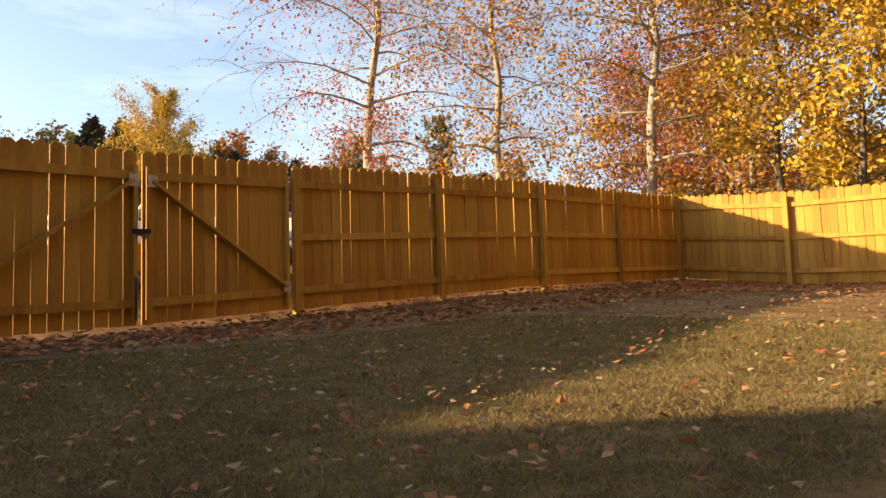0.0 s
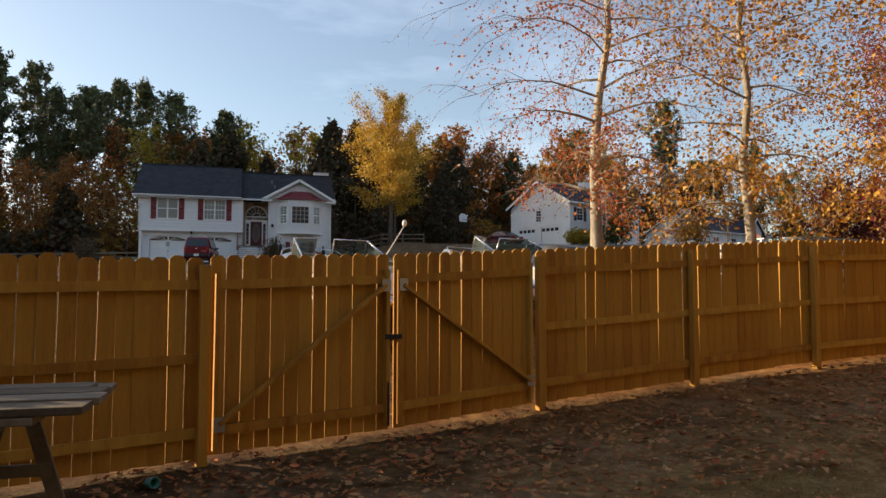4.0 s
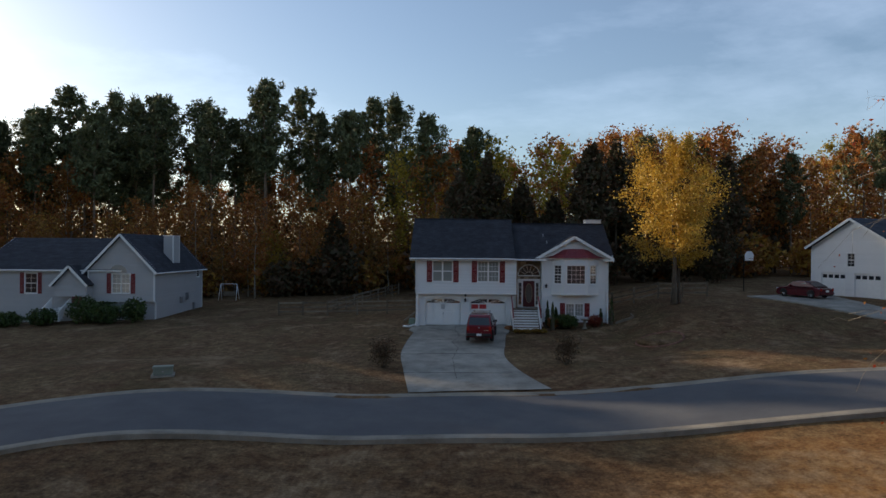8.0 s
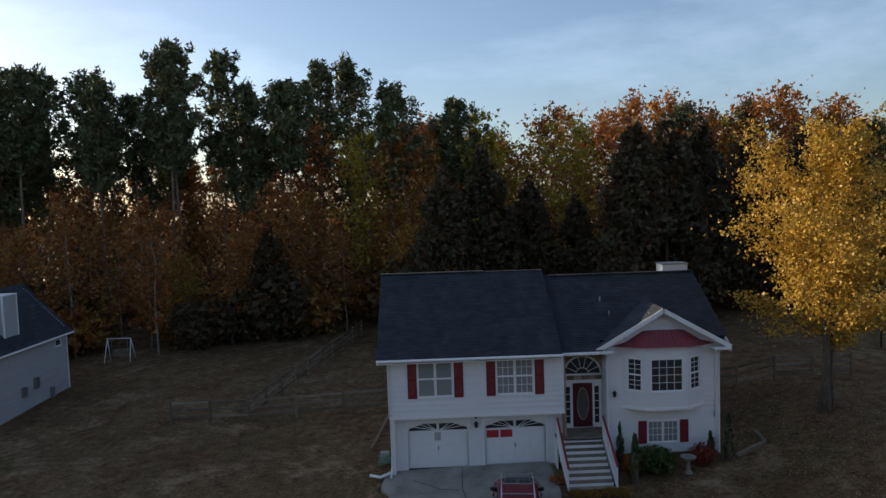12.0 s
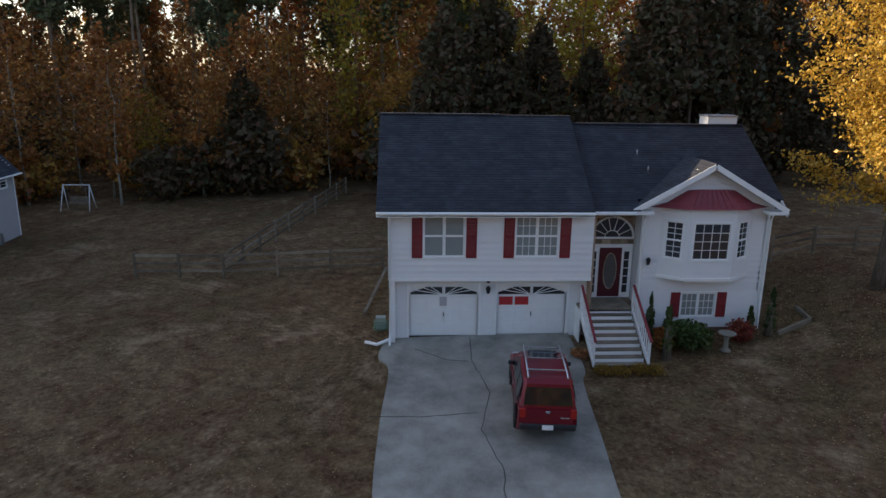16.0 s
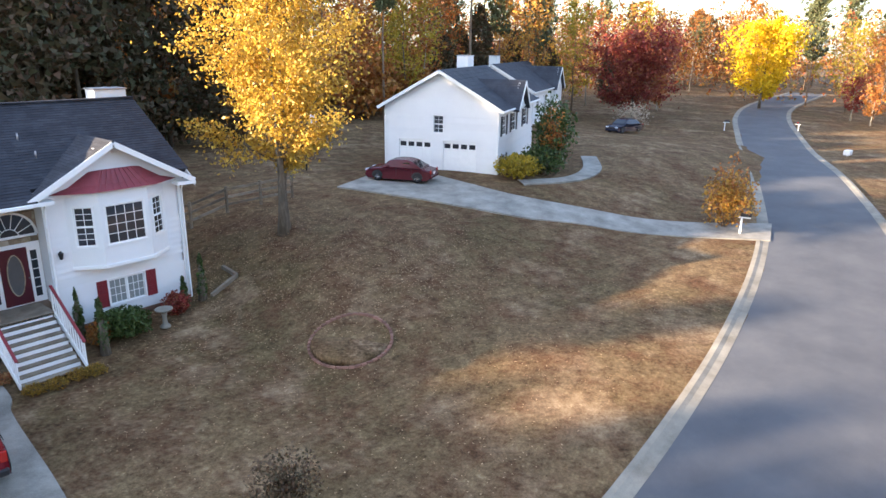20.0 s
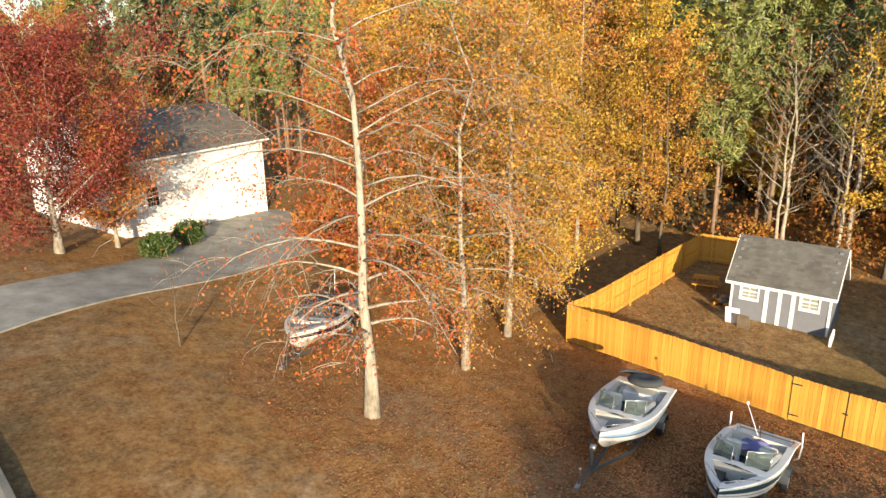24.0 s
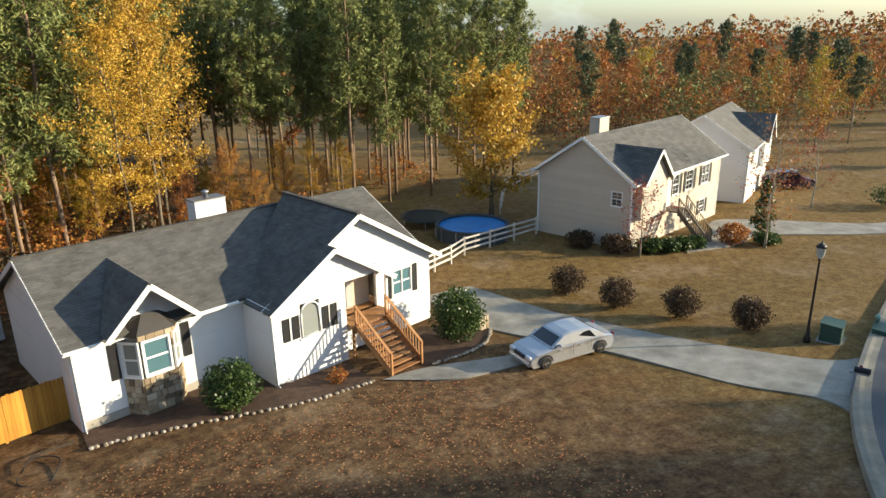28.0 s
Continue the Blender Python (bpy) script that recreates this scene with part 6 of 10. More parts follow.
# ---------------------------------------------------------------- neighbouring houses
def plain_house(name, label, m, w, d, zb, ze, zr, siding, roof, front=(), ends=((), ()), gables=(), shutter_mat=None, chimney=None, garage_end=(), over=0.4, split=None, roofseed=50, tabs=(0.3, 0.8)):
    """A gabled house, ridge along its front. front and ends: windows (x0, x1, z0, z1). gables: (x0, x1, z_foot, z_peak, forward)."""
    H = thing(name, label, "house", m)
    fronts = {"front": (Matrix.Identity(4), w, front), "left": (Matrix(((0, 1, 0, 0.0), (-1, 0, 0, d), (0, 0, 1, 0), (0, 0, 0, 1))), d, ends[0]), "right": (Matrix(((0, -1, 0, w), (1, 0, 0, 0), (0, 0, 1, 0), (0, 0, 0, 1))), d, ends[1]), "rear": (Matrix(((-1, 0, 0, w), (0, -1, 0, d), (0, 0, 1, 0), (0, 0, 0, 1))), w, ())}
    for side, (fm, ln, wins) in fronts.items():
        gar = [(a, b, zb - 0.1, zb + 2.15) for a, b in garage_end] if side == "left" else []
        tall = side in ("left", "right")
        lap_wall("wall", 0.0, ln, zb - 0.3, zr - 0.12 if tall else ze, fm, siding, H, list(wins) + gar, edge=gable_wall_edge(0, ln, ze, zr) if tall else None, pitch=0.16)
        for a, b, z0, z1 in wins:
            window(a, b, z0, z1, fm, H, 2, 2, 2, "glass", 0.07, double=b - a > 1.3)
            if shutter_mat and side == "front":
                for x in (a - 0.46, b + 0.1):
                    shutter(x, x + 0.36, z0 - 0.05, z1 + 0.05, fm, H, shutter_mat)
        for a, b, z0, z1 in gar:
            g = part("garage_door", box(a, b, 0.08, 0.13, zb, zb + 2.15), M["trim"], H, "white panelled garage door")
            g.matrix_basis = fm
            for i in range(3):
                for j in range(4):
                    ww = (b - a) / 4
                    part("door_panel", box(a + j * ww + 0.05, a + (j + 1) * ww - 0.05, 0.065, 0.08, zb + 0.06 + 0.52 * i, zb + 0.52 + 0.52 * i, 0.01), M["trim"], g)
            for j in range(4):
                ww = (b - a) / 4
                part("door_light", box(a + j * ww + 0.08, a + (j + 1) * ww - 0.08, 0.062, 0.08, zb + 1.68, zb + 1.98), M["glass"], g)
    for x in (-0.035, w - 0.085):
        for y in (-0.035, d - 0.085):
            part("corner_board", box(x, x + 0.12, y, y + 0.12, zb - 0.3, ze - 0.25, 0.006), M["trim"], H)
    roof_slope("roof_front", (-over, -over, ze - 0.1), (w + over, -over, ze - 0.1), (-over, d / 2, zr + 0.05), (w + over, d / 2, zr + 0.05), H, roof, *tabs, roofseed)
    roof_slope("roof_rear", (w + over, d + over, ze - 0.1), (-over, d + over, ze - 0.1), (w + over, d / 2, zr + 0.05), (-over, d / 2, zr + 0.05), H, roof, 0.3, 0.9, roofseed + 1)
    for x in (-over, w + over):
        bargeboard((x, -over, ze - 0.2), (x, d / 2, zr - 0.05), H)
        bargeboard((x, d / 2, zr - 0.05), (x, d + over, ze - 0.2), H)
    part("gutter", box(-over, w + over, -over - 0.12, -over, ze - 0.22, ze - 0.1, 0.02), M["trim"], H)
    part("soffit", box(-over, w + over, -over, 0.0, ze - 0.28, ze - 0.24), M["trim"], H)
    for a, b, zf, zp, fwd in gables:
        xm = (a + b) / 2
        lap_wall("gable_wall", a, b, (zb + 2.3) if fwd > 0.45 else ze - 0.3, zp - 0.1, pose(0, -fwd, 0), siding, H, edge=gable_wall_edge(a, b, zf, zp), pitch=0.16)
        if fwd > 0.45:
            for x in (a, b):
                part("gable_cheek", box(x - 0.08, x + 0.08, -fwd, 0.02, zb + 2.3, zf), siding, H)
        back = d / 2 * (zp - ze) / (zr - ze)
        for x in (a - 0.3, b + 0.3):
            roof_slope("gable_roof", (x, -fwd - 0.35, zf - 0.18), (x, 0.05 - over, zf - 0.18), (xm, -fwd - 0.35, zp + 0.02), (xm, back, zp + 0.02), H, roof, 0.25, 0.6, roofseed + 3)
            bargeboard((x, -fwd - 0.37, zf - 0.28), (xm, -fwd - 0.37, zp - 0.1), H, 0.04, 0.2)
    if chimney:
        cx, cy, cz = chimney
        ch = part("chimney", box(cx - 0.7, cx + 0.7, cy - 0.45, cy + 0.45, ze - 0.3, cz, 0.01), siding, H, "boxed chimney with a metal cap")
        part("chimney_cap", box(cx - 0.74, cx + 0.74, cy - 0.49, cy + 0.49, cz, cz + 0.06), M["galv"], ch)
    return H


# the grey house to the west of the white one
n1 = plain_house("grey_house", "pale grey house with red shutters and arched window", pose(-41.3, 8.2, 0), 12.9, 11.0, -0.9, 3.85, 6.65, M["siding_grey"], M["tabs_navy"], front=((4.2, 5.3, 1.6, 3.4),), gables=((7.7, 10.5, 2.6, 4.2, 1.2),), shutter_mat=M["red_paint"])


def cross_wing(H, a, b, d, zb, ze, zr, mid, siding, roof):
    """A wing whose ridge runs back from its front gable, its upper storey proud of the lower."""
    f, xm, low = pose(0, -0.3, 0), (a + b) / 2, zb - 0.3
    east = Matrix(((0, -1, 0, b), (1, 0, 0, 0), (0, 0, 1, 0), (0, 0, 0, 1)))
    rear = Matrix(((-1, 0, 0, b), (0, -1, 0, d), (0, 0, 1, 0), (0, 0, 0, 1)))
    win, small = (xm - 0.8, xm + 0.8, 1.7, 3.4), (9.5, 10.2, 2.8, 3.6)
    lap_wall("gable_wall", a, b, mid, zr - 0.1, f, siding, H, [win], edge=gable_wall_edge(a, b, ze, zr), pitch=0.16)
    window(*win, f, H, 2, 2, 2, "glass_pale", 0.07, double=True)
    for x in (win[0] - 0.5, win[1] + 0.12):
        shutter(x, x + 0.38, 1.65, 3.45, f, H, M["red_paint"])
    lap_wall("wall", a, b, low, mid, Matrix.Identity(4), siding, H, [], pitch=0.16)
    part("jetty", box(a, b, -0.3, 0.0, mid - 0.06, mid - 0.01), M["trim"], H)
    lap_wall("wall", 0.0, d, low, ze, east, siding, H, [small], pitch=0.16)
    window(*small, east, H, 1, 2, 2, "glass", 0.06)
    lap_wall("wall", 0.0, b - a, low, zr - 0.1, rear, siding, H, [], edge=gable_wall_edge(0, b - a, ze, zr), pitch=0.16)
    part("cheek", box(b - 0.12, b - 0.01, -0.28, 0.02, mid, ze), siding, H)
    for x in (a - 0.035, b - 0.085):
        part("corner_board", box(x, x + 0.12, -0.335, -0.215, mid - 0.06, ze - 0.2, 0.006), M["trim"], H)
    part("corner_board", box(b - 0.085, b + 0.035, -0.035, 0.085, low, mid - 0.07, 0.006), M["trim"], H)
    part("corner_board", box(b - 0.085, b + 0.035, d - 0.085, d + 0.035, low, ze - 0.2, 0.006), M["trim"], H)
    for k, x in enumerate((a - 0.35, b + 0.35)):
        zf = ze - 0.35 * (zr - ze) / (xm - a)
        roof_slope("wing_roof", (x, -0.65, zf), (x, d + 0.35, zf), (xm, -0.65, zr + 0.04), (xm, d + 0.35, zr + 0.04), H, roof, 0.3, 0.8, 56 + k)
        bargeboard((x, -0.67, zf - 0.1), (xm, -0.67, zr - 0.07), H, 0.04, 0.2)
    part("gutter", box(b + 0.33, b + 0.45, -0.62, d + 0.35, ze - 0.46, ze - 0.35, 0.02), M["trim"], H)
    ch = part("chimney", box(b - 1.35, b - 0.4, 4.6, 6.1, ze - 0.1, zr - 0.1, 0.01), siding, H, "boxed grey chimney with white corners")
    for y in (4.58, 6.03):
        part("corner_board", box(b - 0.47, b - 0.38, y, y + 0.09, ze, zr - 0.1), M["trim"], ch)
    part("chimney_cap", box(b - 1.4, b - 0.35, 4.55, 6.15, zr - 0.1, zr - 0.04), M["trim"], ch)
    part("meter_box", box(b + 0.02, b + 0.2, 8.4, 8.75, zb + 0.3, zb + 1.1, 0.02), M["galv"], H)


cross_wing(n1, 10.2, 16.3, 11.0, -0.9, 3.9, 7.05, 0.95, M["siding_grey"], M["tabs_navy"])
pts = [(13.0 + 0.8 * math.cos(a), 3.5 + 0.75 * math.sin(a)) for a in steps(0, math.pi, 12)]
part("arched_light", prism(pts, "y", -0.36, -0.3), M["glass_pale"], n1)
part("entry_door", box(8.6, 9.5, -0.06, 0.0, 0.4, 2.5), plain("wine_red_door_paint", (0.16, 0.012, 0.03), 0.4), n1, "wine-red entry door")
part("lower_windows", box(12.0, 13.9, -0.05, 0.0, -0.2, 0.7), M["glass_pale"], n1)
stairs = part("front_stairs", box(8.0, 10.2, -1.2, 0, 0.28, 0.4), M["trim"], n1)
for i in range(6):
    part("tread", box(7.4, 9.0, -1.3 - 0.28 * i, -1.0 - 0.28 * i, 0.22 - 0.18 * i, 0.28 - 0.18 * i), M["trim"], stairs)
for x in (7.35, 9.05):
    part("handrail", beam((x, -1.0, 1.25), (x, -2.9, 0.2), 0.06, 0.06), M["trim"], stairs)
    part("balustrade", prism([(-1.0, 0.35), (-1.0, 1.15), (-2.9, 0.12), (-2.9, -0.7)], "x", x - 0.02, x + 0.02), M["trim"], stairs)
part("utility_meter", box(16.31, 16.5, 5.2, 5.6, 0.4, 1.0), M["galv"], n1)
part("utility_meter", box(16.31, 16.5, 6.6, 7.0, 0.6, 1.3), M["galv"], n1)

# the white house to the east, its gable and garage towards the flight
plain_house("white_neighbour_house", "white two-storey house with garage in its gable end", pose(36.78, 1.13, 0, 0, 0, 22), 10.69, 7.95, 1.99, 6.39, 8.70, M["siding"], M["shingle_navy"], front=((1.03, 1.88, 4.60, 5.80), (3.59, 4.79, 4.60, 5.80), (7.27, 8.47, 4.60, 5.80), (1.03, 2.05, 2.29, 3.23)), ends=(((3.51, 4.19, 4.68, 5.80),), ()), gables=((2.74, 5.65, 6.31, 8.02, 0.45),), shutter_mat=M["black"], chimney=(8.04, 4.79, 9.47), garage_end=((1.03, 3.34), (4.19, 6.50)), tabs=(0.4, 1.0))
# the house beyond the crimson tree
M["shingle_brown"] = island_material("brown_shingle_tabs", [(0.2, (0.075, 0.062, 0.050)), (0.5, (0.125, 0.105, 0.086)), (0.85, (0.18, 0.155, 0.13))])
n5 = plain_house("white_side_house", "white house with brown roof behind the crimson tree", pose(47.7, -36.0, 0, 0, 0, -67), 13.4, 9.5, -2.5, 3.4, 6.0, M["siding"], M["shingle_brown"], front=((2.0, 3.0, 0.0, 1.3),), garage_end=(), roofseed=60, chimney=None, tabs=(0.4, 1.0))
for x in (6.9, 10.2):
    g = part("garage_door", box(x, x + 2.5, -0.05, -0.01, -2.6, -0.45), M["trim"], n5, "white panelled garage door")
    for k in range(4):
        part("door_panel", box(x + 0.05, x + 2.45, -0.065, -0.05, -2.56 + 0.53 * k, -2.09 + 0.53 * k, 0.01), M["trim"], g)
# far houses along the street
plain_house("white_corner_house", "tall white house with stairs up the street", pose(103, -17.0, 0, 0, 0, -70), 14, 9, 0.2, 6.0, 8.8, M["siding"], M["shingle_grey"], front=((2, 3, 3.5, 5), (5.5, 6.6, 3.5, 5), (9, 10, 3.5, 5)), ends=(((2, 3, 3.5, 5), (5.5, 6.5, 3.5, 5)), ()), gables=((1.5, 4.5, 5.9, 8.0, 0.3), (7.5, 11, 5.9, 8.2, 0.3)), tabs=(0.5, 1.5), roofseed=70)
plain_house("far_eastern_house", "white house half hidden by trees", pose(63, 16, 0, 0, 0, 20), 15, 9, 1.0, 5.6, 8.2, M["siding"], M["shingle_navy"], front=((2, 3.2, 3.4, 4.8), (6, 7.2, 3.4, 4.8)), gables=((9, 13, 5.5, 7.8, 0.5),), tabs=(0.5, 1.5), roofseed=80, chimney=(4, 5.5, 9))
# the beige houses to the west
n3 = plain_house("beige_house", "beige two-storey house with grey roof", pose(-35.7, -57.4, 0, 0, 0, 194), 15.0, 8.0, -5.2, -0.1, 2.7, M["siding_warm"], M["tabs_grey"], front=((1.6, 2.9, -2.3, -0.7), (6.3, 7.3, -2.2, -0.7), (8.6, 9.8, -2.2, -0.7), (11.5, 12.8, -2.2, -0.7), (8.6, 9.6, -4.7, -3.6), (11.5, 12.5, -4.7, -3.6)), ends=(((6.4, 7.2, -2.0, -1.0),), ()), gables=((0.5, 4.2, -0.1, 2.0, 0.55),), shutter_mat=M["black"], chimney=(4.5, 5.6, 3.5), tabs=(0.3, 0.8), roofseed=90)
part("front_door", box(5.0, 5.9, -0.06, 0.0, -2.9, -0.9), M["trim"], n3)
picket_stair(part("stoop", box(4.6, 6.3, -1.3, 0, -3.05, -2.95), M["old_wood"], n3), 4.8, 6.1, -1.3, -2.95, -3.4, -5.2, 9, M["old_wood"])
plain_house("cream_house", "cream house behind bare trees", pose(-56.5, -62.5, 0, 0, 0, 205), 12.0, 8.5, -5.6, -0.6, 2.2, M["siding"], M["shingle_grey"], front=((1.6, 2.9, -2.3, -0.9), (6, 7.2, -2.3, -0.9)), ends=(((3, 4, -2.0, -0.9),), ()), gables=((6, 10, -0.6, 1.7, 0.5),), tabs=(0.4, 1.0), roofseed=100)


# ---------------------------------------------------------------- the cedar fence and gate
def picket_mesh(h, w=0.142, t=0.018):
    c = 0.035
    return prism([(-w / 2, 0), (w / 2, 0), (w / 2, h - c), (w / 2 - c, h), (-w / 2 + c, h), (-w / 2, h - c)], "y", 0, t)


PICKETS = []
for i in range(4):
    me = bpy.data.meshes.new("picket")
    b = picket_mesh(1.83 + 0.010 * i, 0.1440 - 0.0020 * i)
    b.to_mesh(me)
    b.free()
    me.materials.append(M["cedar"])
    PICKETS.append(me)


def fence_run(a, b, label, face=1, posts=None, skip=(), pick=None, rails=True, seed=3, solid=True):
    """A privacy fence from a to b; boards on the side that face points to (left of the way for 1), posts and rails on the other."""
    rng = random.Random(seed)
    F = thing("fence", label, "fence", group="cedar fence runs")
    a, b = Vector((*a, 0)), Vector((*b, 0))
    d = (b - a).normalized()
    s = Vector((-d.y, d.x, 0)) * face
    ln = (b - a).length
    ang = math.degrees(math.atan2(d.y, d.x)) + (0 if face < 0 else 180)
    n = round(ln / 0.1475)
    for i in range(n):
        k = (i + 0.5) * ln / n
        p = a + d * k + s * 0.045
        z = lie(p.x, p.y) + 0.04 + rng.uniform(-0.008, 0.008)
        ob = new("picket", rng.choice(PICKETS))
        ob.matrix_basis = pose(p.x, p.y, z, rng.uniform(-0.4, 0.4), rng.uniform(-0.35, 0.35), ang + rng.uniform(-1.2, 1.2))
        ob.parent = F
    if posts is None:
        posts = steps(0, ln, max(1, round(ln / 2.45)))
    for k in posts:
        p = a + d * k - s * 0.05
        z = lie(p.x, p.y)
        ob = part("post", box(-0.045, 0.045, -0.045, 0.045, -0.3, 1.80, 0.004), M["cedar"], F)
        ob.matrix_basis = pose(p.x, p.y, z, 0, 0, ang)
    for k0, k1 in zip(posts, posts[1:]):
        p, q = a + d * (k0 + 0.045) - s * 0.0, a + d * (k1 - 0.045) - s * 0.0
        for h in (0.28, 0.95, 1.62):
            part("rail", beam((p.x, p.y, lie(p.x, p.y) + h), (q.x, q.y, lie(q.x, q.y) + h), 0.038, 0.088), M["cedar"], F)
    return F


GL, GR = (6.85, -51.05), (10.6, -50.1)  # gate posts
CORNER, HOUSE_END, EAST_END = (20.35, -48.45), (0.25, -52.95), (22.7, -59.8)
fence_run(GR, CORNER, "new cedar privacy fence of dog-eared boards", 1, None, seed=4)
fence_run(HOUSE_END, GL, "new cedar privacy fence joining the house wall", 1, None, seed=5)
fence_run(CORNER, EAST_END, "new cedar privacy fence along the side of the yard", 1, None, seed=6)
fence_run(EAST_END, (23.7, -65.5), "weathered continuation of the side fence", 1, None, seed=7)
fence_run((23.7, -65.5), (17.8, -68.0), "fence at the rear of the yard", 1, None, seed=8)


GATE_PICKET = bpy.data.meshes.new("gate_picket")
gp = picket_mesh(1.84, 0.1355)
gp.to_mesh(GATE_PICKET)
gp.free()
GATE_PICKET.materials.append(M["cedar"])


def gate_leaf(hinge, free, label):
    G = thing("gate_leaf", label, "gate", group="double gate leaves")
    a, b = Vector((*hinge, 0)), Vector((*free, 0))
    rng = random.Random(int(hinge[0] * 10))
    d = (b - a).normalized()
    s = Vector((-d.y, d.x, 0))
    if s.y < 0:
        s = -s
    ln = (b - a).length
    n = round(ln / 0.1435)
    ang = math.degrees(math.atan2(d.y, d.x))
    for i in range(n):
        k = (i + 0.5) * ln / n
        p = a + d * k + s * 0.045
        ob = new("picket", GATE_PICKET)
        ob.matrix_basis = pose(p.x, p.y, lie(p.x, p.y) + 0.05 + rng.uniform(-0.006, 0.006), 0, rng.uniform(-0.3, 0.3), ang + rng.uniform(-1, 1))
        ob.parent = G

    def at(k, h):
        p = a + d * k
        return (p.x, p.y, lie(p.x, p.y) + h)

    for h in (0.28, 1.62):
        part("gate_rail", beam(at(0.03, h), at(ln - 0.03, h), 0.038, 0.09), M["cedar"], G)
    lo = Vector(at(0.08, 0.34)) - s * 0.036
    hi = Vector(at(ln - 0.08, 1.56)) - s * 0.036
    part("brace", beam(lo, hi, 0.034, 0.09, None, s), M["cedar"], G)
    for p in (lo, hi):
        q = Vector(p) - s * 0.022
        part("bracket_plate", beam(q - d * 0.05, q + d * 0.05, 0.004, 0.13, None, (0, 0, 1)), M["galv"], G, "zinc bracket plate")
    for k in (0.05, ln - 0.05):
        part("gate_stile", beam(at(k, 0.1), at(k, 1.72), 0.04, 0.085, None, s), M["cedar"], G)
    for h in (0.3, 1.6):
        q = Vector(at(0.14, h)) + s * 0.072
        part("strap_hinge", beam(q - d * 0.16, q + d * 0.2, 0.012, 0.05), M["black"], G, "black strap hinge")
    return G


mid = ((GL[0] + GR[0]) / 2, (GL[1] + GR[1]) / 2)
eps = 0.02
g1 = gate_leaf((GL[0] + 0.07, GL[1] + 0.02), (mid[0] - eps, mid[1] - 0.005), "cedar gate leaf with diagonal brace, shut")
gate_leaf((GR[0] - 0.07, GR[1] - 0.02), (mid[0] + eps, mid[1] + 0.005), "cedar gate leaf with diagonal brace, shut")
lz = lie(*mid)
for s in (-1, 1):
    part("latch", beam((mid[0] - 0.1, mid[1] + 0.085 * s, lz + 1.02), (mid[0] + 0.08, mid[1] + 0.085 * s, lz + 1.02), 0.03, 0.05), M["black"], g1, "black gate latch")
part("drop_rod", beam((mid[0] - 0.06, mid[1] - 0.08, lz + 0.1), (mid[0] - 0.06, mid[1] - 0.08, lz + 0.55), 0.018, 0.018), M["black"], g1)


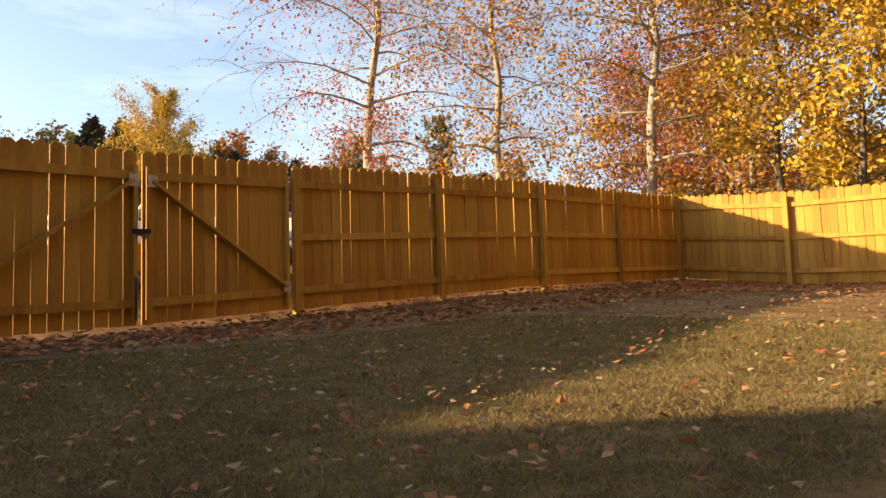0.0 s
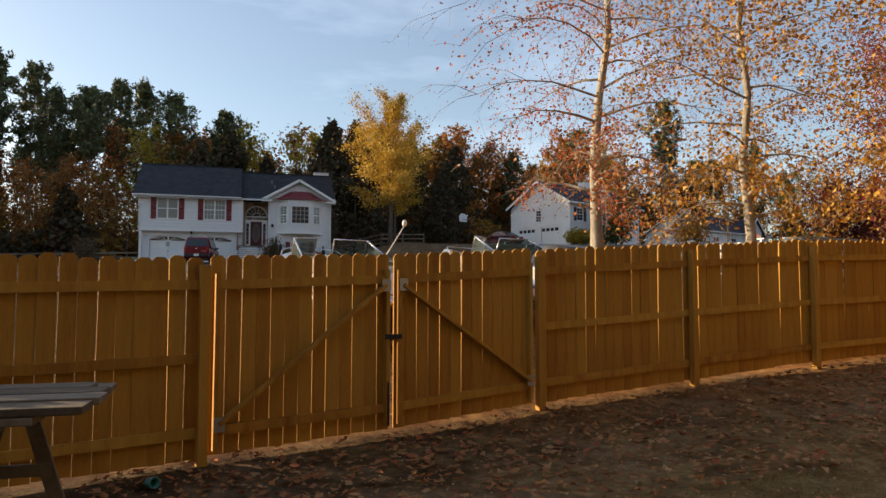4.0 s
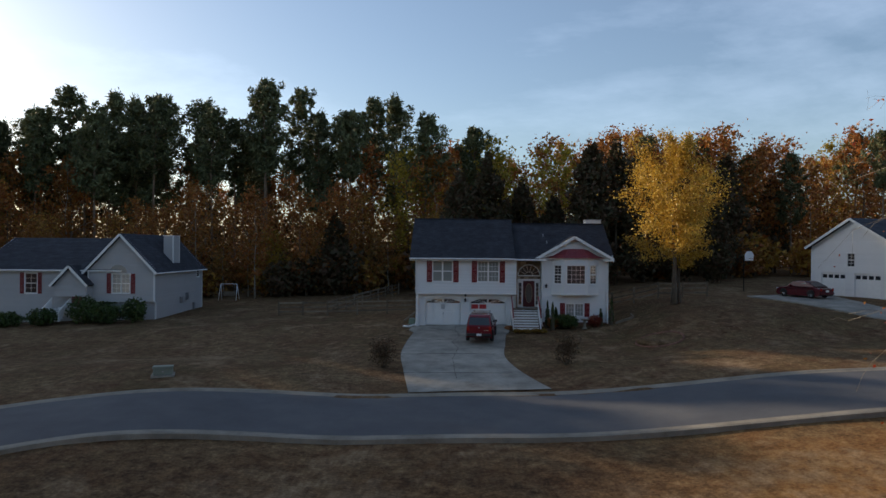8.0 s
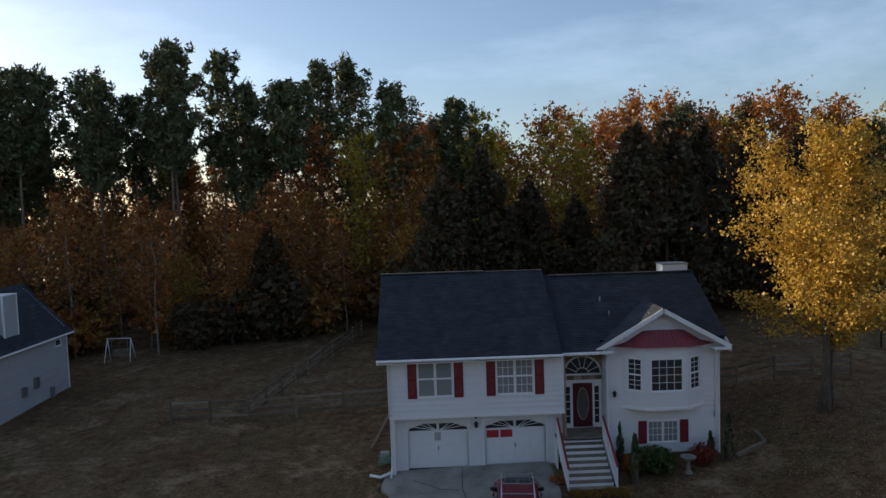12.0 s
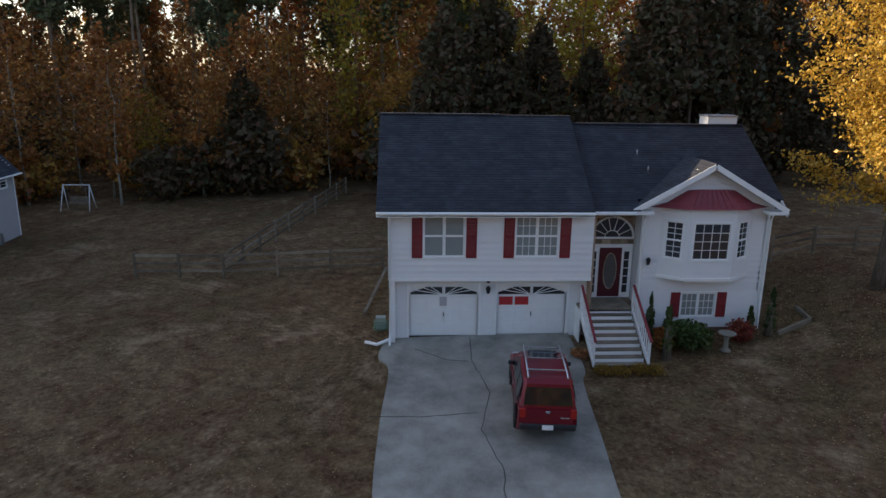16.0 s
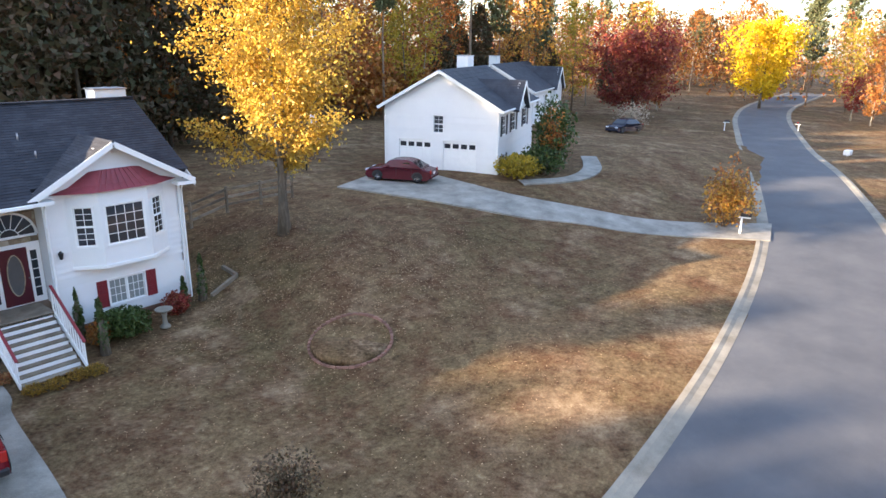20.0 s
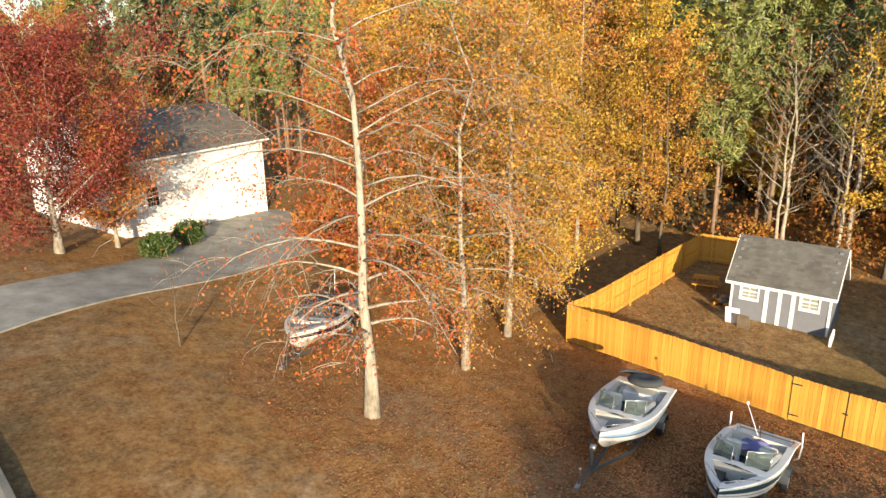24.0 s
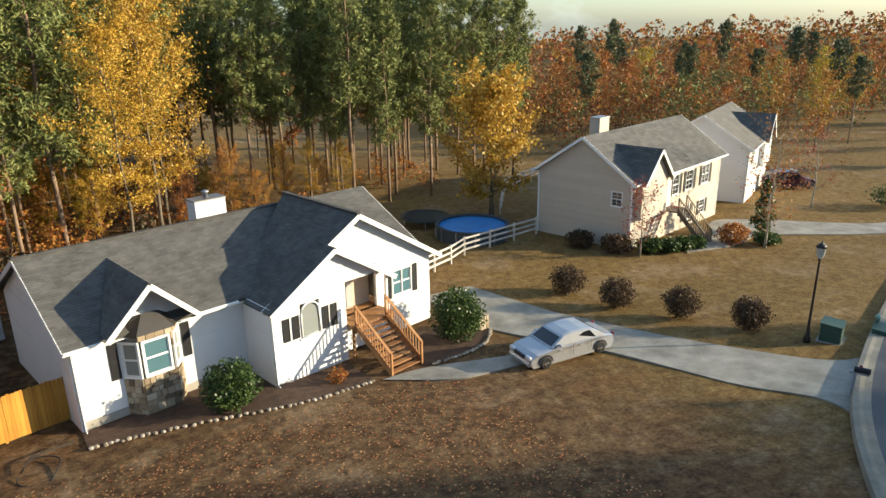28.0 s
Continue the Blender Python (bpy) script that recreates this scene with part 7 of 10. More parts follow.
# ---------------------------------------------------------------- sheds
def garden_shed():
    ang = math.degrees(math.atan2(-59.65 + 58.4, 13.1 - 17.6))  # front runs westward
    S = thing("garden_shed", "grey garden shed with white trim and double doors", "shed", pose(17.6, -58.3, 0, 0, 0, 194))
    zb, ze, zr, w, d = -3.75, -1.45, 0.35, 4.7, 3.4
    W = M["shed_grey"]
    part("floor", box(-0.05, w + 0.05, -0.05, d + 0.05, zb - 0.15, zb), M["old_wood"], S)
    I = Matrix.Identity(4)
    lap_wall("front_wall", 0, w, zb, ze, I, W, S, [(0.5, 1.3, -2.55, -1.75), (1.75, 3.0, zb - 0.1, -1.65), (3.35, 4.15, -2.55, -1.75)], pitch=0.4, lap=0.006, thick=0.1)
    lap_wall("end_wall", 0, d, zb, zr - 0.1, Matrix(((0, 1, 0, 0), (-1, 0, 0, d), (0, 0, 1, 0), (0, 0, 0, 1))), W, S, edge=gable_wall_edge(0, d, ze, zr), pitch=0.4, lap=0.006)
    lap_wall("end_wall", 0, d, zb, zr - 0.1, Matrix(((0, -1, 0, w), (1, 0, 0, 0), (0, 0, 1, 0), (0, 0, 0, 1))), W, S, edge=gable_wall_edge(0, d, ze, zr), pitch=0.4, lap=0.006)
    lap_wall("rear_wall", 0, w, zb, ze, Matrix(((-1, 0, 0, w), (0, -1, 0, d), (0, 0, 1, 0), (0, 0, 0, 1))), W, S, pitch=0.4, lap=0.006)
    for a, b in ((0.5, 1.3), (3.35, 4.15)):
        window(a, b, -2.55, -1.75, I, S, 2, 2, 2, "glass_pale", 0.08)
    for x in (1.75, 2.375):
        dr = part("door", box(x + 0.01, x + 0.615, 0.0, 0.05, zb + 0.03, -1.67, 0.005), M["shed_grey"], S, "grey shed door edged with white trim")
        for a, b, c, e in ((x + 0.01, x + 0.09, zb + 0.03, -1.67), (x + 0.535, x + 0.615, zb + 0.03, -1.67)):
            part("trim_board", box(a, b, -0.02, 0.0, c, e), M["trim"], dr)
    for a, b in ((1.65, 1.75), (3.0, 3.1), (-0.02, 0.09), (w - 0.09, w + 0.02)):
        part("trim_board", box(a, b, -0.03, 0.0, zb, ze - 0.02), M["trim"], S)
    roof_slope("roof_front", (-0.25, -0.3, ze - 0.2), (w + 0.25, -0.3, ze - 0.2), (-0.25, d / 2, zr + 0.05), (w + 0.25, d / 2, zr + 0.05), S, M["tabs_grey"], 0.15, 0.33, 31)
    roof_slope("roof_rear", (w + 0.25, d + 0.3, ze - 0.2), (-0.25, d + 0.3, ze - 0.2), (w + 0.25, d / 2, zr + 0.05), (-0.25, d / 2, zr + 0.05), S, M["tabs_grey"], 0.25, 0.6, 32)
    for x in (-0.25, w + 0.25):
        bargeboard((x, -0.3, ze - 0.28), (x, d / 2, zr - 0.03), S, 0.03, 0.14)
        bargeboard((x, d / 2, zr - 0.03), (x, d + 0.3, ze - 0.28), S, 0.03, 0.14)
    part("fascia", box(-0.25, w + 0.25, -0.33, -0.3, ze - 0.34, ze - 0.2), M["trim"], S)
    part("ramp", prism([(-0.02, zb), (-1.3, zb - 0.1), (-1.3, zb - 0.04), (-0.02, zb + 0.05)], "x", 1.7, 3.0), M["old_wood"], S)
    return S


garden_shed()


def metal_shed():
    S = thing("metal_shed", "small pale metal shed with black-edged doors", "shed", pose(4.9, -62.2, 0, 0, 0, 194))
    zb, w, d = -3.95, 2.7, 2.2
    W = plain("pale_blue_grey_sheet_metal", (0.45, 0.48, 0.52), 0.45, 0.3)
    bm = box(0, w, 0, d, zb, -2.35)
    part("body", bm, W, S)
    for i in range(18):
        if not 3 < i < 13:
            part("rib", box(0.02 + i * 0.15, 0.08 + i * 0.15, -0.02, 0.004, zb, -2.36), W, S)
    part("roof", prism([(-0.12, -2.38), (w + 0.12, -2.38), (w * 0.8, -2.02), (w / 2, -1.9), (w * 0.2, -2.02)], "y", -0.12, d + 0.12), plain("rusty_brown_shed_roof", (0.10, 0.07, 0.05), 0.8, spread=0.4), S)
    for x in (0.7, 1.35):
        part("door", box(x, x + 0.63, -0.05, -0.02, zb + 0.06, -2.5, 0.004), W, S)
    for x in (0.58, 2.0):
        part("door_track", box(x, x + 0.1, -0.055, -0.02, zb + 0.05, -2.45), M["black"], S)
    part("door_head", box(0.58, 2.1, -0.055, -0.02, -2.48, -2.4), M["black"], S)
    part("handle", box(1.3, 1.34, -0.07, -0.05, -3.3, -3.1), M["black"], S)


metal_shed()


# ---------------------------------------------------------------- wheels, boats and trailers
def wheel(parent, m, r=0.33, w=0.22, rim=None, name="wheel"):
    """A wheel whose axle is its local x."""
    prof = [(r * 0.62, -w / 2), (r * 0.93, -w / 2), (r, -w * 0.32), (r, w * 0.32), (r * 0.93, w / 2), (r * 0.62, w / 2)]
    root = part(name, lathe("tyre", prof, 20, caps=False), M["rubber"], parent)
    root.matrix_basis = m @ Matrix.Rotation(math.pi / 2, 4, "Y")
    part("rim", lathe("rim", [(r * 0.63, -w * 0.42), (r * 0.60, w * 0.30), (r * 0.2, w * 0.36), (r * 0.05, w * 0.40)], 14), rim or M["chrome"], root)
    part("rim_back", lathe("rim", [(r * 0.63, w * 0.42), (r * 0.60, -w * 0.30), (r * 0.2, -w * 0.36), (r * 0.05, -w * 0.40)], 14), rim or M["chrome"], root)
    for i in range(5):
        a = 2 * math.pi * i / 5
        part("spoke", beam((0.06 * math.cos(a), 0.06 * math.sin(a), w * 0.40), (r * 0.58 * math.cos(a), r * 0.58 * math.sin(a), w * 0.36), 0.05, 0.03, None, (0, 0, 1)), rim or M["chrome"], root)
    return root


def trailer(m, wheels=1, poles=False, label="galvanised boat trailer under the hull"):
    T = thing("boat_trailer", label, "trailer", m, group="boat trailers")
    pale = plain("weathered_pale_rim", (0.52, 0.50, 0.46), 0.4, 0.2)
    steel = plain("dark_trailer_steel", (0.10, 0.11, 0.12), 0.5, 0.6)
    for x in (-0.72, 0.72):
        part("frame_rail", beam((x, -2.7, 0.40), (x, 1.3, 0.40), 0.06, 0.11), steel, T)
        part("frame_rail", beam((x, 1.3, 0.40), (0, 3.4, 0.45), 0.06, 0.11), steel, T)
        part("bunk", beam((x * 0.72, -2.6, 0.50), (x * 0.72, 1.2, 0.54), 0.09, 0.06), M["canvas"], T)
        for i in range(wheels):
            y = -1.1 - 0.75 * i
            wheel(T, pose(x * 1.42, y, 0.31, 0, 0, 180 if x < 0 else 0), 0.31, 0.2, pale)
        arc = [(-0.42 - 0.75 * (wheels - 1), 0.42), (-0.36 - 0.75 * (wheels - 1), 0.66), (-0.15 - 0.75 * (wheels - 1), 0.78), (0.15, 0.78), (0.36, 0.66), (0.42, 0.42)]
        part("fender", prism([(a - 1.1, b) for a, b in arc] + [(a - 1.1, b + 0.02) for a, b in arc[::-1]], "x", x * 1.42 - 0.14, x * 1.42 + 0.14), steel, T)
    for y in (-2.6, -1.1, 0.6):
        part("cross_member", beam((-0.9, y, 0.42), (0.9, y, 0.42), 0.06, 0.06), steel, T)
    part("tongue", beam((0, 1.0, 0.5), (0, 4.3, 0.46), 0.08, 0.1), steel, T)
    part("winch_post", beam((0, 3.15, 0.5), (0, 3.3, 1.2), 0.07, 0.07), steel, T)
    part("winch", lathe("winch", [(0.05, -0.09), (0.1, -0.08), (0.1, 0.08), (0.05, 0.09)], 10), M["galv"], T).matrix_basis = pose(0, 3.2, 1.2, 0, 90, 0)
    part("jack", lathe("jack", [(0.03, 0.05), (0.03, 0.75), (0.06, 0.76), (0.06, 0.8)], 8), M["galv"], T).matrix_basis = pose(0.12, 3.9, 0)
    part("coupler", beam((0, 4.25, 0.46), (0, 4.5, 0.44), 0.12, 0.09), M["galv"], T)
    for x in (-0.95, 0.95) if poles else ():
        part("guide_pole", tube("guide_pole", [(x, -2.5, 0.45), (x * 1.15, -2.5, 0.55), (x * 1.2, -2.45, 1.0), (x * 1.18, -2.35, 1.55)], 0.028, 6), M["trim"], T)
    return T


def boat(m, stripe, label, hull_mat=None, tarp=False, cover=False, closed=False, L=5.7, half=1.06):
    """A bowrider on its keel: local +y is the bow, z = 0 the keel."""
    B = thing("motor_boat", label, "boat", m, group="boats on trailers")
    hull_mat = hull_mat or M["gelcoat"]
    n = 16

    def sec(s):
        y = (s - 0.5) * L
        b = half * (1 - max(0.0, (s - 0.42) / 0.58) ** 2.3) * (0.93 + 0.07 * min(1, s / 0.3)) + 0.02
        keel = 0.82 * max(0.0, (s - 0.60) / 0.40) ** 2.4
        chz = 0.34 + 0.55 * max(0.0, (s - 0.45) / 0.55) ** 1.7
        gz = 0.88 + 0.27 * s - (0.30 if tarp else 0.06) * max(0.0, 1 - s / 0.22)
        return y, b, keel, chz, s, chz + (gz - chz) * 0.72, gz

    def flank(t, f):
        """The point on the topsides that lies the share f of the way from chine to rail."""
        return t[1] * (0.86 + 0.14 * f ** 0.75), t[3] + (t[6] - 0.05 - t[3]) * f

    secs = [sec(i / n) for i in range(n + 1)]

    def band(name, pick, mat, lab="", closed_stern=False):
        verts, faces = [], []
        for side in (-1, 1):
            o = len(verts)
            for t in secs:
                for x, z in pick(t):
                    verts.append((side * x, t[0], z))
            k = len(pick(secs[0]))
            for i in range(n):
                for j in range(k - 1):
                    a, b2 = o + i * k + j, o + (i + 1) * k + j
                    faces.append((a, a + 1, b2 + 1, b2) if side > 0 else (a, b2, b2 + 1, a + 1))
        return part(name, mesh_of(name, verts, faces, mat, True), None, B, lab)

    band("hull_bottom", lambda t: ((0.0, t[2]), (t[1] * 0.45, t[2] + (t[3] - t[2]) * 0.55), (t[1] * 0.86, t[3])), hull_mat)
    if tarp:  # a broad dark band that climbs to the rail at the bow, with a thin line below it
        edges = [("hull_side", lambda q: 0.0, lambda q: 0.14 + 0.10 * q, hull_mat), ("pin_stripe", lambda q: 0.14 + 0.10 * q, lambda q: 0.19 + 0.11 * q, stripe),
                 ("hull_side", lambda q: 0.19 + 0.11 * q, lambda q: 0.30 + 0.20 * q, hull_mat), ("hull_stripe", lambda q: 0.30 + 0.20 * q, lambda q: 0.56 + 0.38 * q, stripe),
                 ("hull_topside", lambda q: 0.56 + 0.38 * q, lambda q: 1.0, M["gelcoat"])]
    else:  # a thin deep line under a wider faded band
        faded = plain("faded_hull_paint", (0.33, 0.47, 0.62), 0.25, spread=0.15) if cover else stripe
        edges = [("hull_side", lambda q: 0.0, lambda q: 0.26 + 0.08 * q, hull_mat), ("pin_stripe", lambda q: 0.26 + 0.08 * q, lambda q: 0.37 + 0.08 * q, stripe),
                 ("hull_stripe", lambda q: 0.37 + 0.08 * q, lambda q: 0.62 + 0.08 * q, faded), ("hull_topside", lambda q: 0.62 + 0.08 * q, lambda q: 1.0, M["gelcoat"])]
    for nm, lo, hi, mat in edges:
        band(nm, lambda t: (flank(t, lo(t[4])), flank(t, (lo(t[4]) + hi(t[4])) / 2), flank(t, hi(t[4]))), mat, "coloured band along the hull" if "stripe" in nm else "")
    band("rub_rail", lambda t: ((t[1], t[6] - 0.05), (t[1] + 0.025, t[6] - 0.03), (t[1] + 0.025, t[6]), (t[1], t[6] + 0.01)), M["trim"])
    # deck: a rim all round, with two wells
    well = 0.22 if tarp else 0.10

    def inner(s, t):
        if well < s < 0.64 or 0.70 < s < 0.93:
            return max(0.04, t[1] - (0.20 if s < 0.64 else 0.24))
        if tarp and s < well:
            return t[1] - 0.12
        return 0.0

    verts, faces = [], []
    ss = sorted({i / n for i in range(n + 1)} | {well - 0.001, well + 0.001, 0.639, 0.641, 0.699, 0.701, 0.929, 0.931})
    for s in ss:
        t = sec(s)
        i_ = inner(s, t)
        for x in (-t[1], -i_, i_, t[1]):
            verts.append((x, t[0], t[6] + 0.012 + 0.05 * (1 - abs(x) / max(t[1], 0.1)) * (1 if i_ == 0 else 0)))
    for i in range(len(ss) - 1):
        o = i * 4
        faces += [(o, o + 1, o + 5, o + 4), (o + 2, o + 3, o + 7, o + 6)]
        if inner(ss[i], sec(ss[i])) == 0 and inner(ss[i + 1], sec(ss[i + 1])) == 0:
            faces.append((o + 1, o + 2, o + 6, o + 5))
    part("deck", mesh_of("deck", verts, faces, M["gelcoat"]), None, B)
    for nm, s0, s1, fz, mat in (("cockpit", well, 0.64, 0.36, M["canvas"]), ("bow_well", 0.70, 0.93, 0.62, M["canvas"])):
        verts, faces, k = [], [], 8
        for i in range(k + 1):
            t = sec(s0 + (s1 - s0) * i / k)
            x = max(0.04, t[1] - (0.20 if s0 < 0.5 else 0.24))
            verts += [(-x, t[0], t[6] + 0.01), (-x * 0.92, t[0], fz), (x * 0.92, t[0], fz), (x, t[0], t[6] + 0.01)]
        for i in range(k):
            o = i * 4
            faces += [(o, o + 1, o + 5, o + 4), (o + 2, o + 3, o + 7, o + 6)]
        lin = part(nm + "_lining", mesh_of(nm, verts, faces + [(0, 3, 2, 1), (k * 4, k * 4 + 1, k * 4 + 2, k * 4 + 3)], M["vinyl_seat"]), None, B)
        part("floor", mesh_of("floor", verts, [(i * 4 + 1, i * 4 + 2, i * 4 + 6, i * 4 + 5) for i in range(k)], mat), None, B)
        part("floor_mat", box(-0.22, 0.22, sec(s0)[0] + 0.25, sec(s1)[0] - 0.1, fz + 0.005, fz + 0.02), M["canvas"], B)
    t0 = secs[0]
    part("transom", prism([(-t0[1] * 0.86, t0[3]), (0, 0.0), (t0[1] * 0.86, t0[3]), (t0[1] * 0.965, t0[5]), (t0[1], t0[6]), (-t0[1], t0[6]), (-t0[1] * 0.965, t0[5])], "y", t0[0] - 0.03, t0[0] + 0.02), plain("mustard_hull_paint", (0.50, 0.27, 0.045), 0.4) if tarp else hull_mat, B)
    if tarp:  # a sunken sun deck sloping down to the stern, its lip and grab rails
        top, verts, k = sec(well)[6] + 0.012, [], 12
        for i in range(k + 1):
            t = sec(well * i / k)
            f = min(1.0, max(0.0, (i / k - 0.55) / 0.45))
            x, z = t[1] - 0.12, t0[6] - 0.03 + (top - t0[6] + 0.03) * f * f * (3 - 2 * f)
            verts += [(-x, t[0], t[6] + 0.012), (-x + 0.04, t[0], z), (x - 0.04, t[0], z), (x, t[0], t[6] + 0.012)]
        part("stern_deck", mesh_of("stern_deck", verts, [(o + j, o + j + 1, o + j + 5, o + j + 4) for o in range(0, 4 * k, 4) for j in range(3)], M["gelcoat"]), None, B, "white sun deck sloping to the stern")
        part("stern_lip", box(-t0[1] - 0.03, t0[1] + 0.03, t0[0] - 0.16, t0[0] - 0.03, t0[6] - 0.06, t0[6] + 0.012, 0.02), M["gelcoat"], B)
        for x in (-1, 1):
            part("grab_rail", tube("grab_rail", [(x * 0.84, t0[0] + 0.12, t0[6]), (x * 0.84, t0[0] + 0.2, t0[6] + 0.14), (x * 0.84, t0[0] + 0.6, t0[6] + 0.25), (x * 0.84, t0[0] + 0.66, t0[6] + 0.1)], 0.014, 6), M["chrome"], B)
            for j in range(7):
                t = sec(0.20 + 0.022 * j)
                u, v = flank(t, 0.50 + 0.04 * (j % 2))
                part("lettering_bar", box(x * u - 0.010, x * u + 0.010, t[0] - 0.045, t[0] + 0.045, v - 0.022, v + 0.022), M["trim"], B)
            u, v = flank(sec(0.27), 0.88)
            part("hull_vent", box(x * u - 0.012, x * u + 0.012, (0.23 - 0.5) * L, (0.31 - 0.5) * L, v - 0.035, v + 0.035), M["black"], B)
        part("tie_down", tube("tie_down", [(-0.05, (well - 0.5) * L, top + 0.02), (0.1, t0[0] + 0.6, t0[6] + 0.05), (0.25, t0[0] - 0.17, t0[6] + 0.03), (0.28, t0[0] - 0.18, t0[6] - 0.3)], 0.014, 5), M["black"], B, "black strap over the stern deck")
    else:
        part("swim_platform", box(-0.85, 0.85, t0[0] - 0.30, t0[0] - 0.03, 0.55, 0.61, 0.02), M["gelcoat"], B)
    drive = part("outdrive", box(-0.14, 0.14, t0[0] - 0.5, t0[0] - 0.03, -0.05, 0.5, 0.04), M["black"], B, "black stern drive")
    part("propeller", lathe("propeller", [(0.03, -0.1), (0.17, 0), (0.03, 0.08)], 9), M["galv"], drive).matrix_basis = pose(0, t0[0] - 0.56, -0.05, 90, 0, 0)
    part("ladder", tube("ladder", [(0.35, t0[0] - 0.42, 0.62), (0.35, t0[0] - 0.5, 0.1), (0.6, t0[0] - 0.5, 0.1), (0.6, t0[0] - 0.42, 0.62)], 0.015, 6), M["chrome"], B)
    # seats
    def seat(x, y, w=0.5, back=1, z=0.36):
        s = part("seat_base", box(x - w / 2, x + w / 2, y - 0.24, y + 0.24, z, z + 0.36, 0.04), M["vinyl_seat"], B, "ivory vinyl seat")
        part("seat_back", box(x - w / 2, x + w / 2, y - 0.24 * back - 0.06, y - 0.24 * back + 0.06, z + 0.3, z + 0.82, 0.05), M["vinyl_seat"], s)
        return s

    y_ = lambda s: (s - 0.5) * L
    seat(-0.5, y_(0.47))
    seat(0.5, y_(0.47))
    seat(-0.5, y_(0.34), back=-1)
    part("rear_bench", box(-0.8, 0.8, y_(well + 0.005), y_(well + 0.09), 0.36, 0.72, 0.05), M["vinyl_seat"], B, "ivory vinyl bench")
    if not tarp:
        part("engine_cover", box(-0.62, 0.62, y_(0.09), y_(0.22), 0.36, 0.84, 0.06), M["gelcoat"], B)
    for x in (-1, 1):
        part("bow_cushion", prism([(x * 0.22, y_(0.71)), (x * 0.72, y_(0.71)), (x * 0.42, y_(0.87)), (x * 0.14, y_(0.90))], "z", 0.64, 0.84), M["black"] if tarp else M["vinyl_seat"], B)
        con = part("console", box(x * 0.22, x * 0.78, y_(0.56), y_(0.66), 0.36, 1.04, 0.04), M["black"] if tarp else M["gelcoat"], B)
        if x > 0:
            part("steering_wheel", tube("steering_wheel", [(0.5 + 0.17 * math.cos(a), y_(0.545), 0.98 + 0.17 * math.sin(a)) for a in steps(0, 2 * math.pi, 14)], 0.015, 5), M["black"], con)
    # windscreen
    gz = sec(0.64)[6]
    fr = M["chrome"]
    for side in (-1, 1):
        a, b = (side * 0.20, y_(0.665), gz), (side * 0.80, y_(0.60), gz)
        c, d = (side * 0.90, y_(0.42), gz + 0.02), None
        top = 0.46
        for p, q, h0, h1 in ((a, b, top, top), (b, c, top, 0.10)):
            P, Q = Vector(p), Vector(q)
            lean = Vector((0, -0.16, 0))
            pu, qu = P + Vector((0, 0, h0)) + lean, Q + Vector((0, 0, h1)) + lean * (h1 / top)
            bm = bmesh.new()
            off = Vector((0, 0.008, 0))
            vs = [bm.verts.new(v) for v in (P, Q, qu, pu, P + off, Q + off, qu + off, pu + off)]
            for f in ((0, 1, 2, 3), (7, 6, 5, 4), (0, 4, 5, 1), (1, 5, 6, 2), (2, 6, 7, 3), (3, 7, 4, 0)):
                bm.faces.new([vs[i] for i in f])
            part("windscreen_pane", bm, M["screen"], B)
            part("windscreen_frame", tube("windscreen_frame", [P, pu, qu, Q], 0.018, 6), fr, B)
    part("bow_rail", tube("bow_rail", [(-0.75, y_(0.76), sec(0.76)[6] + 0.02), (-0.62, y_(0.82), sec(0.8)[6] + 0.14), (0, y_(0.97), sec(0.95)[6] + 0.15), (0.62, y_(0.82), sec(0.8)[6] + 0.14), (0.75, y_(0.76), sec(0.76)[6] + 0.02)], 0.014, 6), fr, B)
    part("bow_eye", tube("bow_eye", [(0, y_(0.985), 0.86), (0, y_(1.02), 0.83), (0, y_(0.985), 0.8)], 0.012, 5), fr, B)
    if tarp:
        rng = random.Random(3)
        verts, faces, k = [], [], 9
        for i in range(k + 1):
            for j in range(k + 1):
                u, v = i / k, j / k
                z = 1.0 + 0.18 * noise.noise((u * 4, v * 4, 2)) - 0.30 * abs(u - 0.5) + 0.06 * noise.noise((u * 9, v * 9, 4))
                verts.append((-0.62 + 1.1 * u, y_(0.22) + (y_(0.36) - y_(0.22)) * v, z - 0.14))
        faces = [(i * (k + 1) + j, (i + 1) * (k + 1) + j, (i + 1) * (k + 1) + j + 1, i * (k + 1) + j + 1) for i in range(k) for j in range(k)]
        part("crumpled_tarpaulin", mesh_of("tarpaulin", verts, faces, M["canvas_violet"], True), None, B, "crumpled violet-grey tarpaulin")
        part("antenna", tube("antenna", [(0.05, y_(0.2), 0.9), (0.55, y_(0.17), 1.85)], 0.012, 5), M["trim"], B)
        part("light_globe", lathe("light_globe", [(0.02, 0.0), (0.045, 0.03), (0.045, 0.09), (0.02, 0.12)], 8), M["trim"], B).matrix_basis = pose(0.55, y_(0.17), 1.83)
    if cover:
        tubes = part("inflatable_tube", lathe("inflatable", [(0.26, -0.12), (0.48, -0.14), (0.62, -0.07), (0.66, 0.0), (0.60, 0.09), (0.45, 0.14), (0.26, 0.10)], 24), M["canvas"], B, "deflated charcoal towing tube lying over the stern")
        tubes.matrix_basis = pose(-0.1, y_(0.13), 1.2, 5, 3, 0)
        part("folded_top", tube("folded_top", [(-0.25, y_(0.05), 1.2), (0.2, y_(0.045), 1.23), (0.75, y_(0.05), 1.22), (1.0, y_(0.07), 1.16)], [0.06, 0.1, 0.09, 0.05], 8), M["canvas"], B, "rolled dark canvas top")
